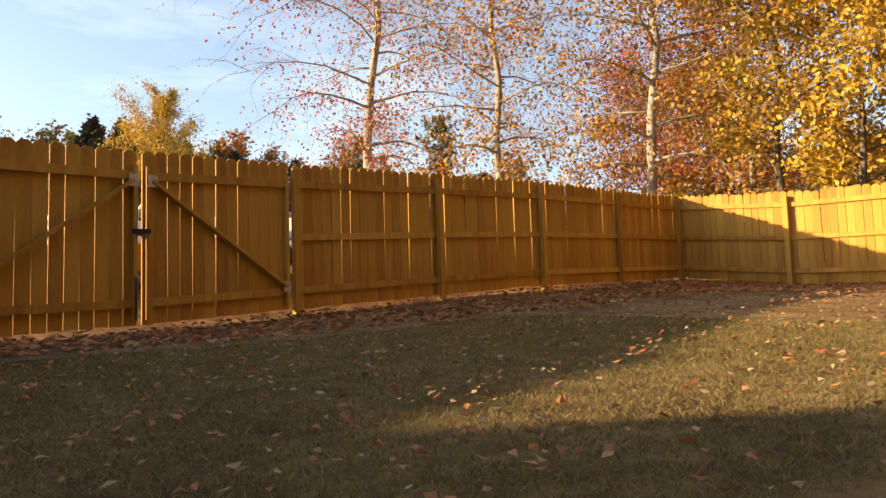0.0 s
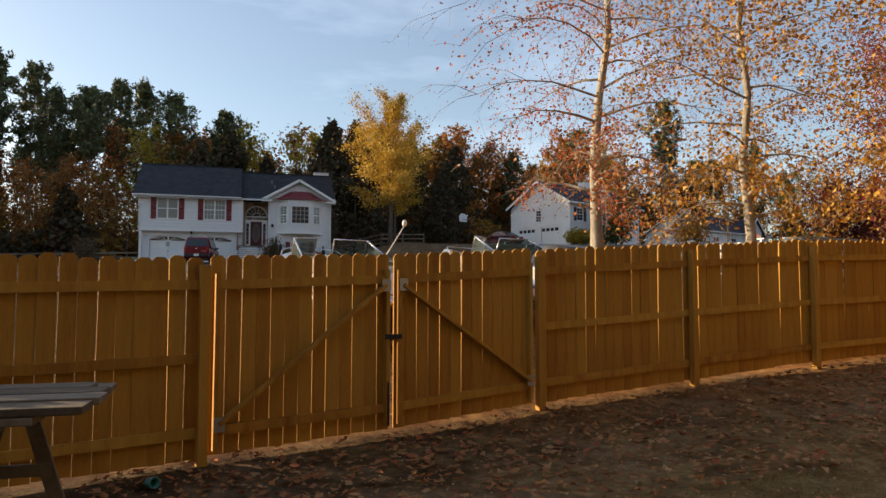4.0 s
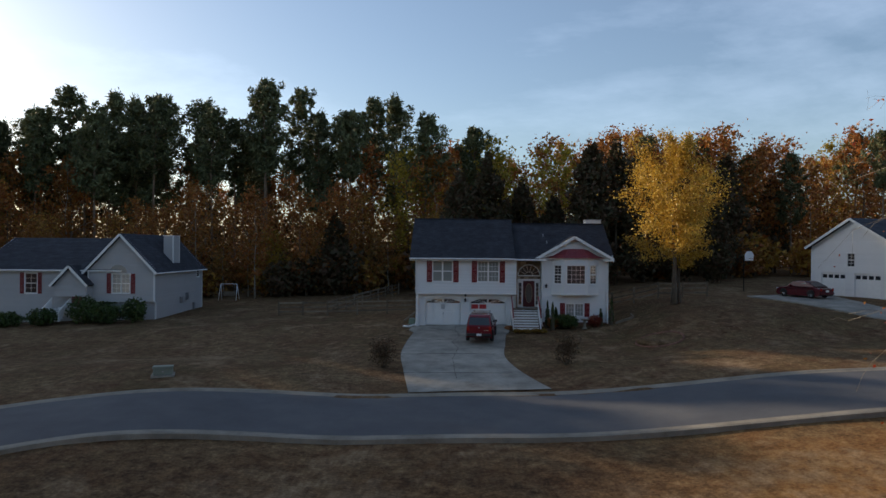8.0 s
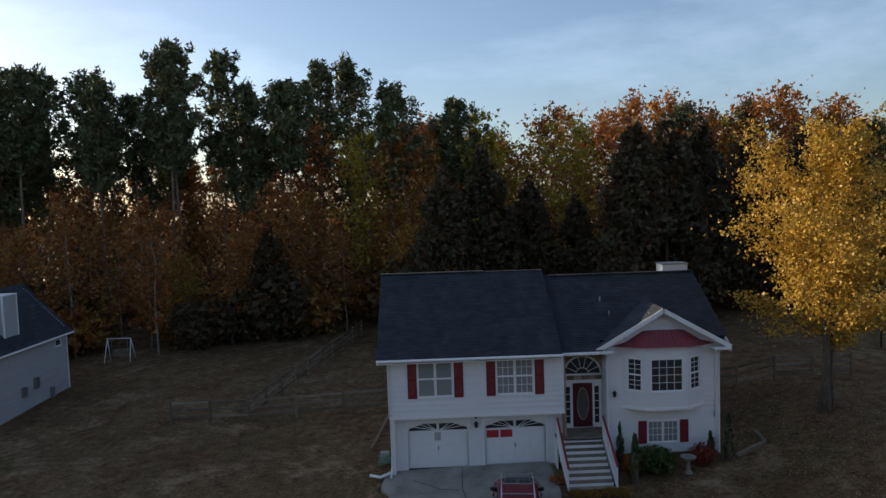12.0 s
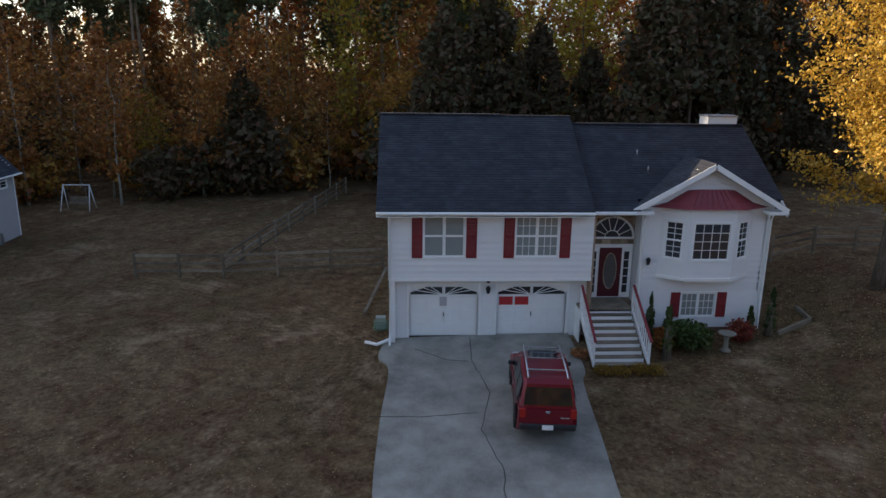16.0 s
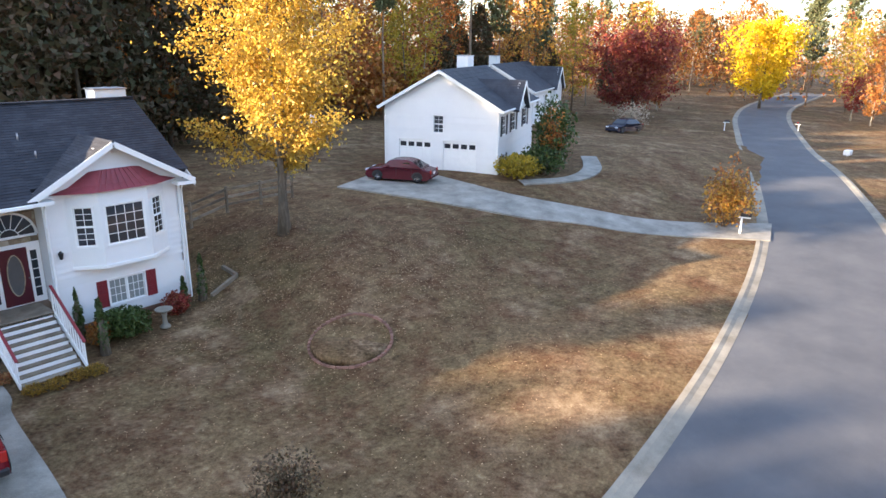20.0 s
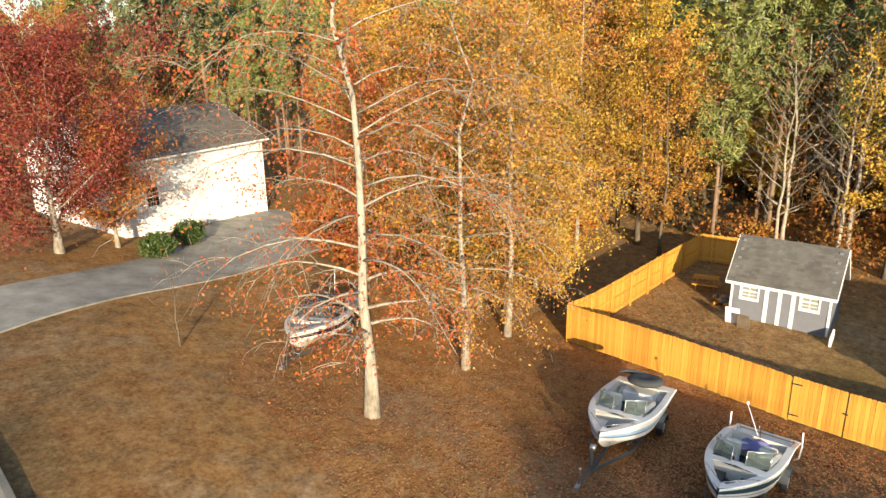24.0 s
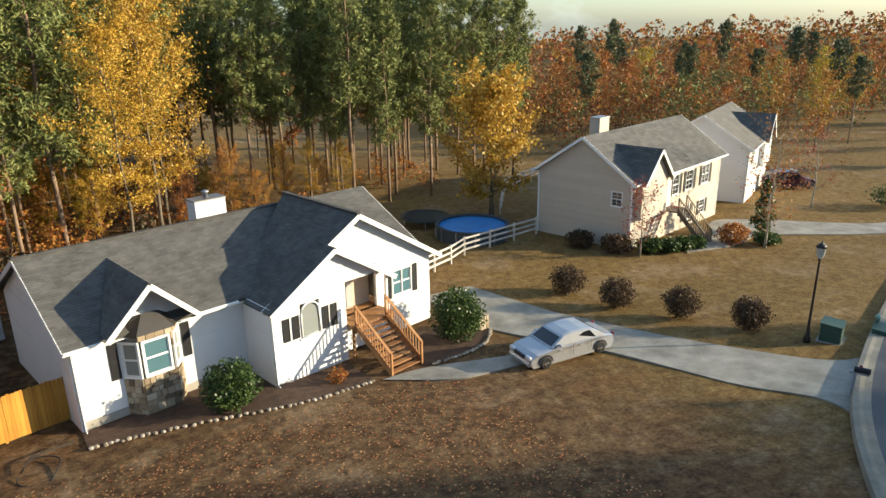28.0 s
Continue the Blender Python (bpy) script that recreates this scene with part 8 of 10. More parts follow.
    if closed:
        part("canopy", prism([(-0.85, 1.15), (0.85, 1.15), (0.62, 1.55), (-0.62, 1.55)], "y", y_(0.32), y_(0.58)), M["canvas"], B)
        part("mast", tube("mast", [(0.3, y_(0.1), 1.1), (0.3, y_(0.08), 2.4)], 0.02, 6), M["trim"], B)
    return B


def screen_material():
    m = bpy.data.materials.new("tinted_windscreen")
    m.use_nodes = True
    n, l = m.node_tree.nodes, m.node_tree.links
    b = n["Principled BSDF"]
    b.inputs["Base Color"].default_value = (0.35, 0.42, 0.40, 1)
    b.inputs["Roughness"].default_value = 0.05
    b.inputs["Transmission Weight"].default_value = 0.85
    b.inputs["IOR"].default_value = 1.1
    return m


M["screen"] = screen_material()


def moored(x, y, turn, stripe, label, **k):
    z, c, s = lie(x, y), math.cos(radians(turn)), math.sin(radians(turn))
    tilt = math.degrees(math.atan2(lie(x - 2.8 * s, y + 2.8 * c) - lie(x + 2.8 * s, y - 2.8 * c), 5.6))
    trailer(pose(x, y, z, tilt, 0, turn), 2 if k.get("closed") else 1, k.get("tarp", False))
    return boat(pose(x, y, z + 0.33, tilt, 0, turn), stripe, label, **k)


moored(9.0, -43.66, 13, M["hull_teal"], "white open motor boat with dark teal stripe and tarpaulin", tarp=True, L=5.75)
moored(13.05, -43.1, 19, M["hull_blue"], "white open motor boat with blue stripes and stowed canvas", cover=True, L=5.4, half=1.12)
moored(26.1, -38.5, 41, M["hull_navy"], "navy and white motor boat on a tandem trailer", hull_mat=M["gelcoat"], closed=True, L=7.0, half=1.22)


# ---------------------------------------------------------------- cars
def car(m, paint, label, kind="sedan", L=4.6, Wd=1.78, H=1.42, group=""):
    """Local +y is the car's front."""
    C = thing("car", label, "car", m, group)
    suv = kind == "suv"
    g = 0.30 if suv else 0.2
    belt = 1.05 if suv else 0.88
    hl = L / 2
    hood = (hl - 1.15, belt - 0.02), (hl - 0.35, belt - 0.1), (hl - 0.05, belt - 0.28)
    if suv:
        low = [(-hl, g + 0.15), (-hl, belt), (hl - 1.3, belt), *hood[1:], (hl, g + 0.2), (hl - 0.15, g), (-hl + 0.2, g)]
        roof = [(-hl + 0.08, belt), (-hl + 0.28, H - 0.08), (-hl + 0.5, H), (-0.2, H), (0.1, H - 0.07), (hl - 1.95, H - 0.1), (hl - 1.2, belt)]
    else:
        low = [(-hl, g + 0.2), (-hl + 0.03, belt - 0.12), (-hl + 0.75, belt + 0.02), (hl - 1.25, belt), *hood, (hl, g + 0.2), (hl - 0.15, g), (-hl + 0.2, g)]
        roof = [(-hl + 0.55, belt), (-hl + 1.25, H - 0.08), (-0.55, H), (0.15, H - 0.01), (0.55, H - 0.08), (hl - 1.15, belt)]

    def shell(outline, half, inset_top=0.0, z_low=0.0, z_top=1.0):
        bm = bmesh.new()
        rows = []
        for k in (-1.0, -0.86, 0.86, 1.0):
            row = []
            for y, z in outline:
                f = 1 - inset_top * max(0, (z - z_low) / (z_top - z_low)) - 0.10 * max(0, (abs(y) / hl - 0.72) / 0.28) ** 2
                pull = 0.0 if abs(k) < 0.9 else 0.045
                yy = y * (1 - pull * 0.5)
                zz = z - (pull if z > z_low + 0.05 else -pull * 0.5) * (1 if abs(k) > 0.9 else 0)
                row.append(bm.verts.new((k * half * f, yy, zz)))
            rows.append(row)
        nn = len(outline)
        for a, b in zip(rows, rows[1:]):
            for i in range(nn):
                bm.faces.new((a[i], b[i], b[(i + 1) % nn], a[(i + 1) % nn]))
        bm.faces.new(rows[0])
        bm.faces.new(rows[-1][::-1])
        bmesh.ops.recalc_face_normals(bm, faces=bm.faces)
        return bm

    body = part("body", shell(low, Wd / 2), paint, C)
    part("cabin", shell(roof, Wd / 2 * 0.95, 0.18, belt, H), paint, C)
    # glass, laid just outside the cabin
    def side_x(z):
        return Wd / 2 * 0.95 * (1 - 0.18 * (z - belt) / (H - belt))

    zt, zb = H - 0.14, belt + 0.04
    if suv:
        panes = [(-hl + 0.5, -hl + 1.25), (-hl + 1.35, -0.05), (0.05, hl - 1.6)]
    else:
        panes = [(-hl + 1.15, -0.25), (-0.15, hl - 1.5)]
    for s in (-1, 1):
        for i, (a, b) in enumerate(panes):
            lean_b = 0.42 if i == len(panes) - 1 else 0.0
            lean_a = 0.45 if i == 0 and not suv else 0.0
            v = [(s * (side_x(zb) + 0.004), a, zb), (s * (side_x(zb) + 0.004), b, zb), (s * (side_x(zt) - 0.012), b - lean_b, zt), (s * (side_x(zt) - 0.012), a + lean_a * 0.6, zt)]
            q = [(x - s * 0.02, y, z) for x, y, z in v]
            part("side_window", mesh_of("side_window", v + q, [(0, 1, 2, 3), (7, 6, 5, 4), (0, 4, 5, 1), (1, 5, 6, 2), (2, 6, 7, 3), (3, 7, 4, 0)]), M["car_glass"], C)
        part("mirror", box(s * (Wd / 2 + 0.02) - 0.08, s * (Wd / 2 + 0.02) + 0.08, hl - 1.62, hl - 1.5, belt + 0.02, belt + 0.16, 0.03), paint if not suv else M["black"], C)
        for y in ((-0.55, 0.75) if suv else (-0.4, 0.75)):
            part("door_handle", box(s * (Wd / 2) - 0.02, s * (Wd / 2) + 0.02, y - 0.1, y + 0.08, belt - 0.16, belt - 0.12, 0.005), paint, C)
        for y in (0.05, -0.95):
            part("door_seam", box(s * (Wd / 2 - 0.004) - 0.004, s * (Wd / 2 - 0.004) + 0.006, y, y + 0.012, g + 0.15, belt), M["black"], C)
    ra, rb = (roof[0], roof[1])
    fa, fb = (roof[-1], roof[-2])
    for (y0, z0), (y1, z1), out, nm in ((ra, rb, -1, "rear_window"), (fa, fb, 1, "windscreen")):
        a0, a1 = 0.12, 0.86
        p0, p1 = (y0 + (y1 - y0) * a0, z0 + (z1 - z0) * a0), (y0 + (y1 - y0) * a1, z0 + (z1 - z0) * a1)
        w0, w1 = side_x(p0[1]) * 0.82, side_x(p1[1]) * 0.84
        v = [(-w0, p0[0] + out * 0.02, p0[1] + 0.012), (w0, p0[0] + out * 0.02, p0[1] + 0.012), (w1, p1[0] + out * 0.02, p1[1] + 0.012), (-w1, p1[0] + out * 0.02, p1[1] + 0.012)]
        q = [(x, y - out * 0.03, z - 0.015) for x, y, z in v]
        part(nm, mesh_of(nm, v + q, [(0, 1, 2, 3), (7, 6, 5, 4), (0, 4, 5, 1), (1, 5, 6, 2), (2, 6, 7, 3), (3, 7, 4, 0)]), M["car_glass"], C)
    r = 0.36 if suv else 0.31
    for s in (-1, 1):
        for y in (hl - 0.85, -hl + 0.85):
            wheel(C, pose(s * (Wd / 2 - 0.11), y, r) @ Matrix.Rotation(0 if s > 0 else math.pi, 4, "Z"), r, 0.22)
            arch = [(y + (r + 0.06) * math.cos(a), r + (r + 0.06) * math.sin(a)) for a in steps(0.0, math.pi, 10)]
            part("wheel_arch", prism(arch, "x", s * (Wd / 2 - 0.02) - 0.012, s * (Wd / 2 - 0.02) + 0.012 * 0.6), M["black"], C)
        part("tail_light", box(s * (Wd / 2 - 0.2) - 0.09, s * (Wd / 2 - 0.2) + 0.09, -hl - 0.012, -hl + 0.06, belt - 0.28, belt - 0.06 if not suv else belt + 0.02, 0.02), M["lamp_red"], C)
        part("headlight", box(s * (Wd / 2 - 0.3) - 0.18, s * (Wd / 2 - 0.3) + 0.16, hl - 0.16, hl - 0.015, belt - 0.32, belt - 0.18, 0.03), M["lamp_clear"], C)
    part("rear_bumper", box(-Wd / 2 * 0.88, Wd / 2 * 0.88, -hl - 0.06, -hl + 0.1, g + 0.1, g + 0.3, 0.04), M["black"] if suv else paint, C)
    part("front_bumper", box(-Wd / 2 * 0.85, Wd / 2 * 0.85, hl - 0.14, hl + 0.02, g + 0.02, g + 0.24, 0.04), paint, C)
    part("grille", box(-0.35, 0.35, hl - 0.1, hl + 0.012, belt - 0.36, belt - 0.22, 0.01), M["black"], C)
    part("number_plate", box(-0.16, 0.16, -hl - 0.075, -hl - 0.06, g + 0.14, g + 0.29) if suv else box(-0.16, 0.16, -hl - 0.015, -hl + 0.01, belt - 0.36, belt - 0.21), M["trim"], C)
    if suv:
        part("emblem", box(-0.06, 0.06, -hl - 0.012, -hl + 0.02, belt - 0.12, belt - 0.05, 0.01), M["chrome"], C)
        part("model_badge_bar", box(0.36, 0.62, -hl - 0.012, -hl + 0.02, belt - 0.26, belt - 0.23), M["chrome"], C)
        for s in (-1, 1):
            part("roof_rail", tube("roof_rail", [(s * 0.58, -hl + 0.5, H), (s * 0.58, -hl + 0.62, H + 0.09), (s * 0.58, -0.1, H + 0.11), (s * 0.56, 0.4, H + 0.12), (s * 0.52, 0.62, H - 0.06)], 0.028, 6), M["chrome"], C, "silver roof rack tube")
        for y in (-hl + 0.9, -0.55, 0.3):
            part("rack_bar", beam((-0.58, y, H + 0.09), (0.58, y, H + 0.09), 0.05, 0.03), M["chrome"], C)
        part("sunroof", box(-0.45, 0.45, -0.35, 0.25, H - 0.02, H + 0.008, 0.004), M["car_glass"], C)
    return C


def parked(x, y, turn, *a, **k):
    return car(pose(x, y, lie(x, y) + 0.05, 0, 0, turn), *a, **k)


parked(4.22, -5.3, -6, M["car_red"], "dark red sport utility car with roof rack, parked before the garage", "suv", 4.65, 1.86, 1.80)
parked(-19.15, -46.15, -94, M["car_silver"], "silver two-door coupe parked on the driveway edge", "sedan", 4.75, 1.8, 1.38)
parked(31.14, 4.38, 24, plain("maroon_car_paint", (0.085, 0.010, 0.016), 0.25), "dark red sedan parked by the white garage", "sedan", 4.3, 1.7, 1.36)
parked(47.4, -49.3, -100, M["car_dark"], "dark blue sedan parked on the pale driveway", "sedan", 4.6, 1.78, 1.42)
parked(43.6, -52.4, -100, M["car_dark"], "dark blue sedan parked under the orange trees", "sedan", 4.6, 1.78, 1.42)
parked(70.0, 8.6, 80, M["car_dark"], "dark sedan on a far driveway", "sedan", 4.6, 1.78, 1.42)
parked(-66.0, -64.0, 60, plain("maroon_van_paint", (0.06, 0.015, 0.03), 0.3), "dark maroon van parked far along the street", "suv", 4.9, 1.9, 1.75)


# ---------------------------------------------------------------- single trees and shrubs
plant("golden_yard_tree", broadleaf("golden_yard_tree", 12.7, 3.8, 2.9, 24000, 0.09, M["leaf_gold"], M["bark"], 101, 22, 0.22, 0.5), 19.3, 0.6, "golden-yellow yard tree beside the white house")
plant("golden_yard_tree", broadleaf("golden_stem", 8.0, 2.4, 3.0, 2600, 0.13, M["leaf_gold"], M["bark"], 102, 12, 0.14, 0.6), 19.8, 0.95, "second leaning stem of the golden tree")
plant("crimson_tree", broadleaf("crimson_tree", 11.2, 6.4, 1.0, 46000, 0.085, M["leaf_red"], M["bark_pale"], 111, 30, 0.24, 0.6), 43.5, -31.4, "broad crimson-leaved tree on the lawn across the street")
plant("crimson_tree", broadleaf("crimson_low", 7.0, 3.6, 0.8, 12000, 0.085, M["leaf_rust"], M["bark_pale"], 112, 16, 0.14, 0.6), 44.9, -34.8, "rust and crimson leaves low on the crimson tree")
LEAN = [
    (18.95, -36.55, 19.0, 4.8, 3.0, 12500, 0.45, 121, "tall pale-barked sweetgum with sparse red-orange leaves"),
    (20.45, -42.2, 17.0, 3.8, 2.6, 16000, 0.35, 122, "pale-barked tree with orange leaves near the fence"),
    (22.2, -46.3, 18.0, 4.0, 2.6, 24000, 0.15, 123, "pale-barked tree with orange and gold leaves near the fence corner"),
]
for x, y, h, r, f, lv, bare, seed, lab in LEAN:
    plant("sweetgum_tree", broadleaf("sweetgum_%d" % seed, h, r, f, lv, 0.062, {121: M["leaf_redorange"], 122: M["leaf_orange"], 123: M["leaf_orange"]}[seed], M["bark_pale"], seed, 46, 0.25 if seed == 121 else 0.17, 0.4, droop=0.5, bare=bare, lean=0.045, twigs=10), x, y, lab)
for i, (x, y, h, r, mat, lv) in enumerate(((24.6, -48.5, 15, 3.8, "leaf_yellowgreen", 6200), (27.5, -46.0, 15, 4.0, "leaf_orange", 5200), (30.0, -43.5, 13, 3.6, "leaf_redorange", 4200), (25.8, -52.0, 16, 3.8, "leaf_gold", 5200), (29.0, -50.0, 17, 4.0, "leaf_gold", 5200), (33.5, -47.5, 16, 4.0, "leaf_gold", 4600), (23.5, -51.0, 8, 2.6, "leaf_gold", 3000), (33.0, -53.0, 18, 4.0, "leaf_orange", 4600))):
    plant("orange_yard_tree", broadleaf("yard_tree_%d" % i, h, r, 1.6, int(lv * 2.6), 0.072, M[mat], M["bark_pale"] if i % 2 else M["bark"], 130 + i, 22, 0.12, 0.55, droop=0.2, bare=0.15), x, y, "orange and gold autumn tree beside the fence")
# oaks and golden trees over the fenced yard
plant("oak_tree", broadleaf("oak_tree", 12.0, 5.2, 3.0, 12000, 0.095, M["leaf_oak"], M["bark"], 151, 22, 0.2, 0.5), 27.2, -56.0, "oak with bronze-green leaves beyond the side fence")
plant("round_red_tree", broadleaf("round_red_tree", 8.6, 6.3, 0.8, 14000, 0.2, M["leaf_red"], M["bark"], 161, 22, 0.22, 0.6), 86, 15.5, "round dark crimson tree by the street")
plant("yellow_maple", broadleaf("yellow_maple", 12.5, 4.9, 1.5, 9000, 0.24, M["leaf_yellow"], M["bark"], 162, 22, 0.22, 0.6), 116, 8.6, "bright yellow maple at the bend of the street")
plant("golden_maple", broadleaf("golden_maple", 11.5, 4.2, 1.8, 9000, 0.16, M["leaf_gold"], M["bark"], 163, 22, 0.22, 0.6), -33.2, -70.5, "golden-orange maple behind the swimming pool")
plant("small_bronze_tree", broadleaf("small_bronze_tree", 7.5, 2.4, 1.6, 2200, 0.17, M["leaf_oak"], M["bark_pale"], 164, 16, 0.1, 0.8), 65, -25, "slim bronze-leaved young tree on the lawn")
for i, (x, y, h, mat) in enumerate(((112, -5, 6, "leaf_red"), (109, -8, 5, "leaf_rust"), (98, 17.5, 4.5, "leaf_rust"), (-44.5, -52.5, 6.5, "leaf_rust"), (-50.5, -56.0, 8, "leaf_rust"), (-60, -58, 7, "leaf_red"))):
    plant("small_tree", broadleaf("small_tree_%d" % i, h, h * 0.38, h * 0.2, 1500 if i < 3 else 500, 0.16 if i < 3 else 0.1, M[mat], M["bark_pale"], 170 + i, 16, 0.1, 0.8, bare=0.4), x, y, "small half-bare tree with reddish leaves")


def shrub(x, y, r, h, mat, label, seed, leaves=1500, leaf=0.07, kind="shrub", group="", square=0.0, inner=0.45):
    return plant(kind, shrub_mesh("shrub_%d" % seed, r, r, h / 2, leaves, leaf, M[mat], seed, inner, square), x, y, label, "shrub", 1.0, seed * 37 % 360, group, 1.0, ("stem", "foliage"))


for i, (x, y) in enumerate(((-25.8, -53.0), (-26.3, -49.6), (-27.5, -46.25), (-28.6, -43.1))):
    shrub(x, y, 1.05 - 0.04 * i, 1.75, "leaf_barberry", "round clipped brown-purple shrub along the driveway", 200 + i, 3800, 0.06, "ball_shrub", "row of ball shrubs")
shrub(-5.2, -50.0, 1.15, 2.0, "leaf_green", "dark green holly bush by the bay window", 210, 4200, 0.075)
shrub(-16.6, -50.9, 1.35, 2.7, "leaf_green", "large dark green bush beside the stairs", 211, 5200, 0.08)
shrub(-9.6, -49.6, 0.45, 0.7, "leaf_rust", "small sparse reddish shrub in the bed", 212, 350, 0.06)
shrub(10.7, -1.35, 0.95, 1.05, "leaf_green", "low dark green bush before the low window", 220, 3000, 0.07)
shrub(9.7, -1.5, 0.45, 0.9, "leaf_rust", "small brown shrub beside the stairs", 221, 900, 0.06)
shrub(12.9, -1.0, 0.55, 0.95, "leaf_red", "small red barberry by the house corner", 222, 1500, 0.055)
for i, (x, y, h) in enumerate(((9.35, -0.75, 1.9), (9.95, -1.05, 1.5), (9.55, -2.2, 2.0), (13.4, -0.7, 1.3), (14.2, -0.7, 1.9))):
    plant("columnar_cypress", cedar("columnar_%d" % i, h, 0.24, 1100, 230 + i, M["leaf_green"], 0.05), x, y, "slim dark green columnar evergreen", "shrub", group="columnar evergreens")
for i, (x, y) in enumerate(((-1.8, -13.4), (8.9, -13.3))):
    shrub(x, y, 0.95, 2.0, "leaf_barberry", "wispy reddish shrub beside the driveway", 240 + i, 2200, 0.05, inner=0.15)
shrub(6.4, -1.9, 0.4, 0.3, "leaf_brown", "drift of dry leaves against the steps", 243, 500, 0.05)
for i, x in enumerate((6.9, 7.5, 8.2, 8.7)):
    shrub(x, -3.25 - 0.1 * (i % 2), 0.38, 0.32, "leaf_oak", "low grassy tuft before the steps", 244 + i, 700, 0.035)
for i, (x, y, r, h, c) in enumerate(((-33.6, 5.2, 1.3, 1.5, "leaf_green"), (-30.4, 6.2, 1.5, 2.4, "leaf_green"), (-28.2, 5.6, 1.5, 1.9, "leaf_green"), (-25.9, 6.0, 1.1, 2.2, "leaf_green"), (-36.4, 4.6, 1.4, 1.3, "leaf_green"))):
    shrub(x, y, r, h, c, "rounded dark green foundation shrub", 250 + i, 1600, 0.11, group="foundation shrubs of the grey house")
shrub(39.82, -12.85, 1.7, 3.4, "leaf_orange", "tall orange-leaved shrub by the mailbox", 260, 2200, 0.10, inner=0.15)
shrub(40.63, -12.51, 1.1, 4.0, "leaf_rust", "rusty twigs above the orange shrub", 261, 700, 0.09, inner=0.15)
shrub(37.15, -0.22, 1.5, 1.6, "leaf_yellowgreen", "pale ornamental grass by the garage", 262, 1800, 0.11)
shrub(39.5, -0.54, 1.6, 2.0, "leaf_green", "dark green shrub before the white neighbour house", 263, 1600, 0.11)
shrub(41.57, -0.07, 1.6, 5.0, "leaf_green", "tall green shrub at the corner of the white neighbour house", 264, 2000, 0.14)
shrub(40.7, -0.54, 1.0, 4.6, "leaf_rust", "tall bare reddish shrub at the house corner", 265, 800, 0.10, inner=0.2)
shrub(74.5, 10.0, 2.2, 3.2, "leaf_pale", "pale bare shrub by the far driveway", 266, 1100, 0.10, inner=0.2)
shrub(42.2, -36.4, 1.1, 1.6, "leaf_green", "clipped green bush by the driveway", 267, 1800, 0.10)
shrub(45.0, -39.2, 1.1, 1.8, "leaf_green", "clipped green bush near the white wall", 268, 1800, 0.10)
for i, (x, y, r, h, c) in enumerate(((-36.5, -56.2, 1.0, 1.2, "leaf_green"), (-37.8, -55.6, 0.9, 1.0, "leaf_green"), (-39.0, -55.4, 0.9, 1.0, "leaf_green"), (-40.2, -55.2, 0.8, 0.9, "leaf_green"), (-34.6, -57.6, 1.2, 1.3, "leaf_barberry"), (-33.4, -60.0, 1.1, 1.2, "leaf_barberry"), (-43.5, -54.5, 1.2, 1.6, "leaf_rust"), (-45.5, -53.0, 1.0, 0.9, "leaf_green"), (-66, -54, 2.0, 2.0, "leaf_green"))):
    shrub(x, y, r, h, c, "foundation shrub by the beige house", 270 + i, 1100, 0.11, group="foundation shrubs of the beige house")
plant("ivy_tree", cedar("ivy_tree", 4.2, 1.0, 1600, 281, M["leaf_green"], 0.12), -48.0, -55.1, "ivy-clad trunk standing on the lawn", "tree")
plant("crepe_myrtle", broadleaf("crepe_myrtle", 4.6, 1.9, 0.8, 700, 0.09, M["leaf_red"], M["bark_pale"], 282, 14, 0.06, 0.9), -35.2, -55.9, "small crepe myrtle with red leaves by the beige wall")
plant("crepe_myrtle", broadleaf("dead_shrub", 3.2, 1.4, 0.3, 60, 0.05, M["leaf_rust"], M["bark"], 283, 9, 0.03, 1.2), 27.3, -32.7, "thin bare sapling on the lawn")


# ---------------------------------------------------------------- fallen leaves and grass
def litter(name, n, x0, x1, y0, y1, size, mat, label, seed, keep=None, clumps=0, curl=0.3):
    """Fallen leaves lying on the land."""
    rng = np.random.RandomState(seed)
    if clumps:
        cx = rng.uniform((x0, y0), (x1, y1), (clumps, 2))
        pick = cx[rng.randint(0, clumps, n)] + rng.normal(0, 1.1, (n, 2))
    else:
        pick = rng.uniform((x0, y0), (x1, y1), (n, 2))
    pts = [(x, y) for x, y in pick if (keep is None or keep(x, y))]
    v = []
    for x, y in pts:
        a, s = rng.uniform(0, 6.3), size * rng.uniform(0.6, 1.35)
        z = lie(x, y) + 0.022
        t = rng.uniform(-curl, curl, 4) * s
        c, d = math.cos(a) * s, math.sin(a) * s
        v += [(x - c, y - d, z + abs(t[0])), (x - d * 0.6, y + c * 0.6, z + abs(t[1])), (x + c, y + d, z + abs(t[2])), (x + d * 0.6, y - c * 0.6, z + abs(t[3]))]
    me = mesh_of(name, v, [(i * 4, i * 4 + 3, i * 4 + 2, i * 4 + 1) for i in range(len(pts))], mat)
    return tagged(new(name, me), label, "leaves", kind="stuff")


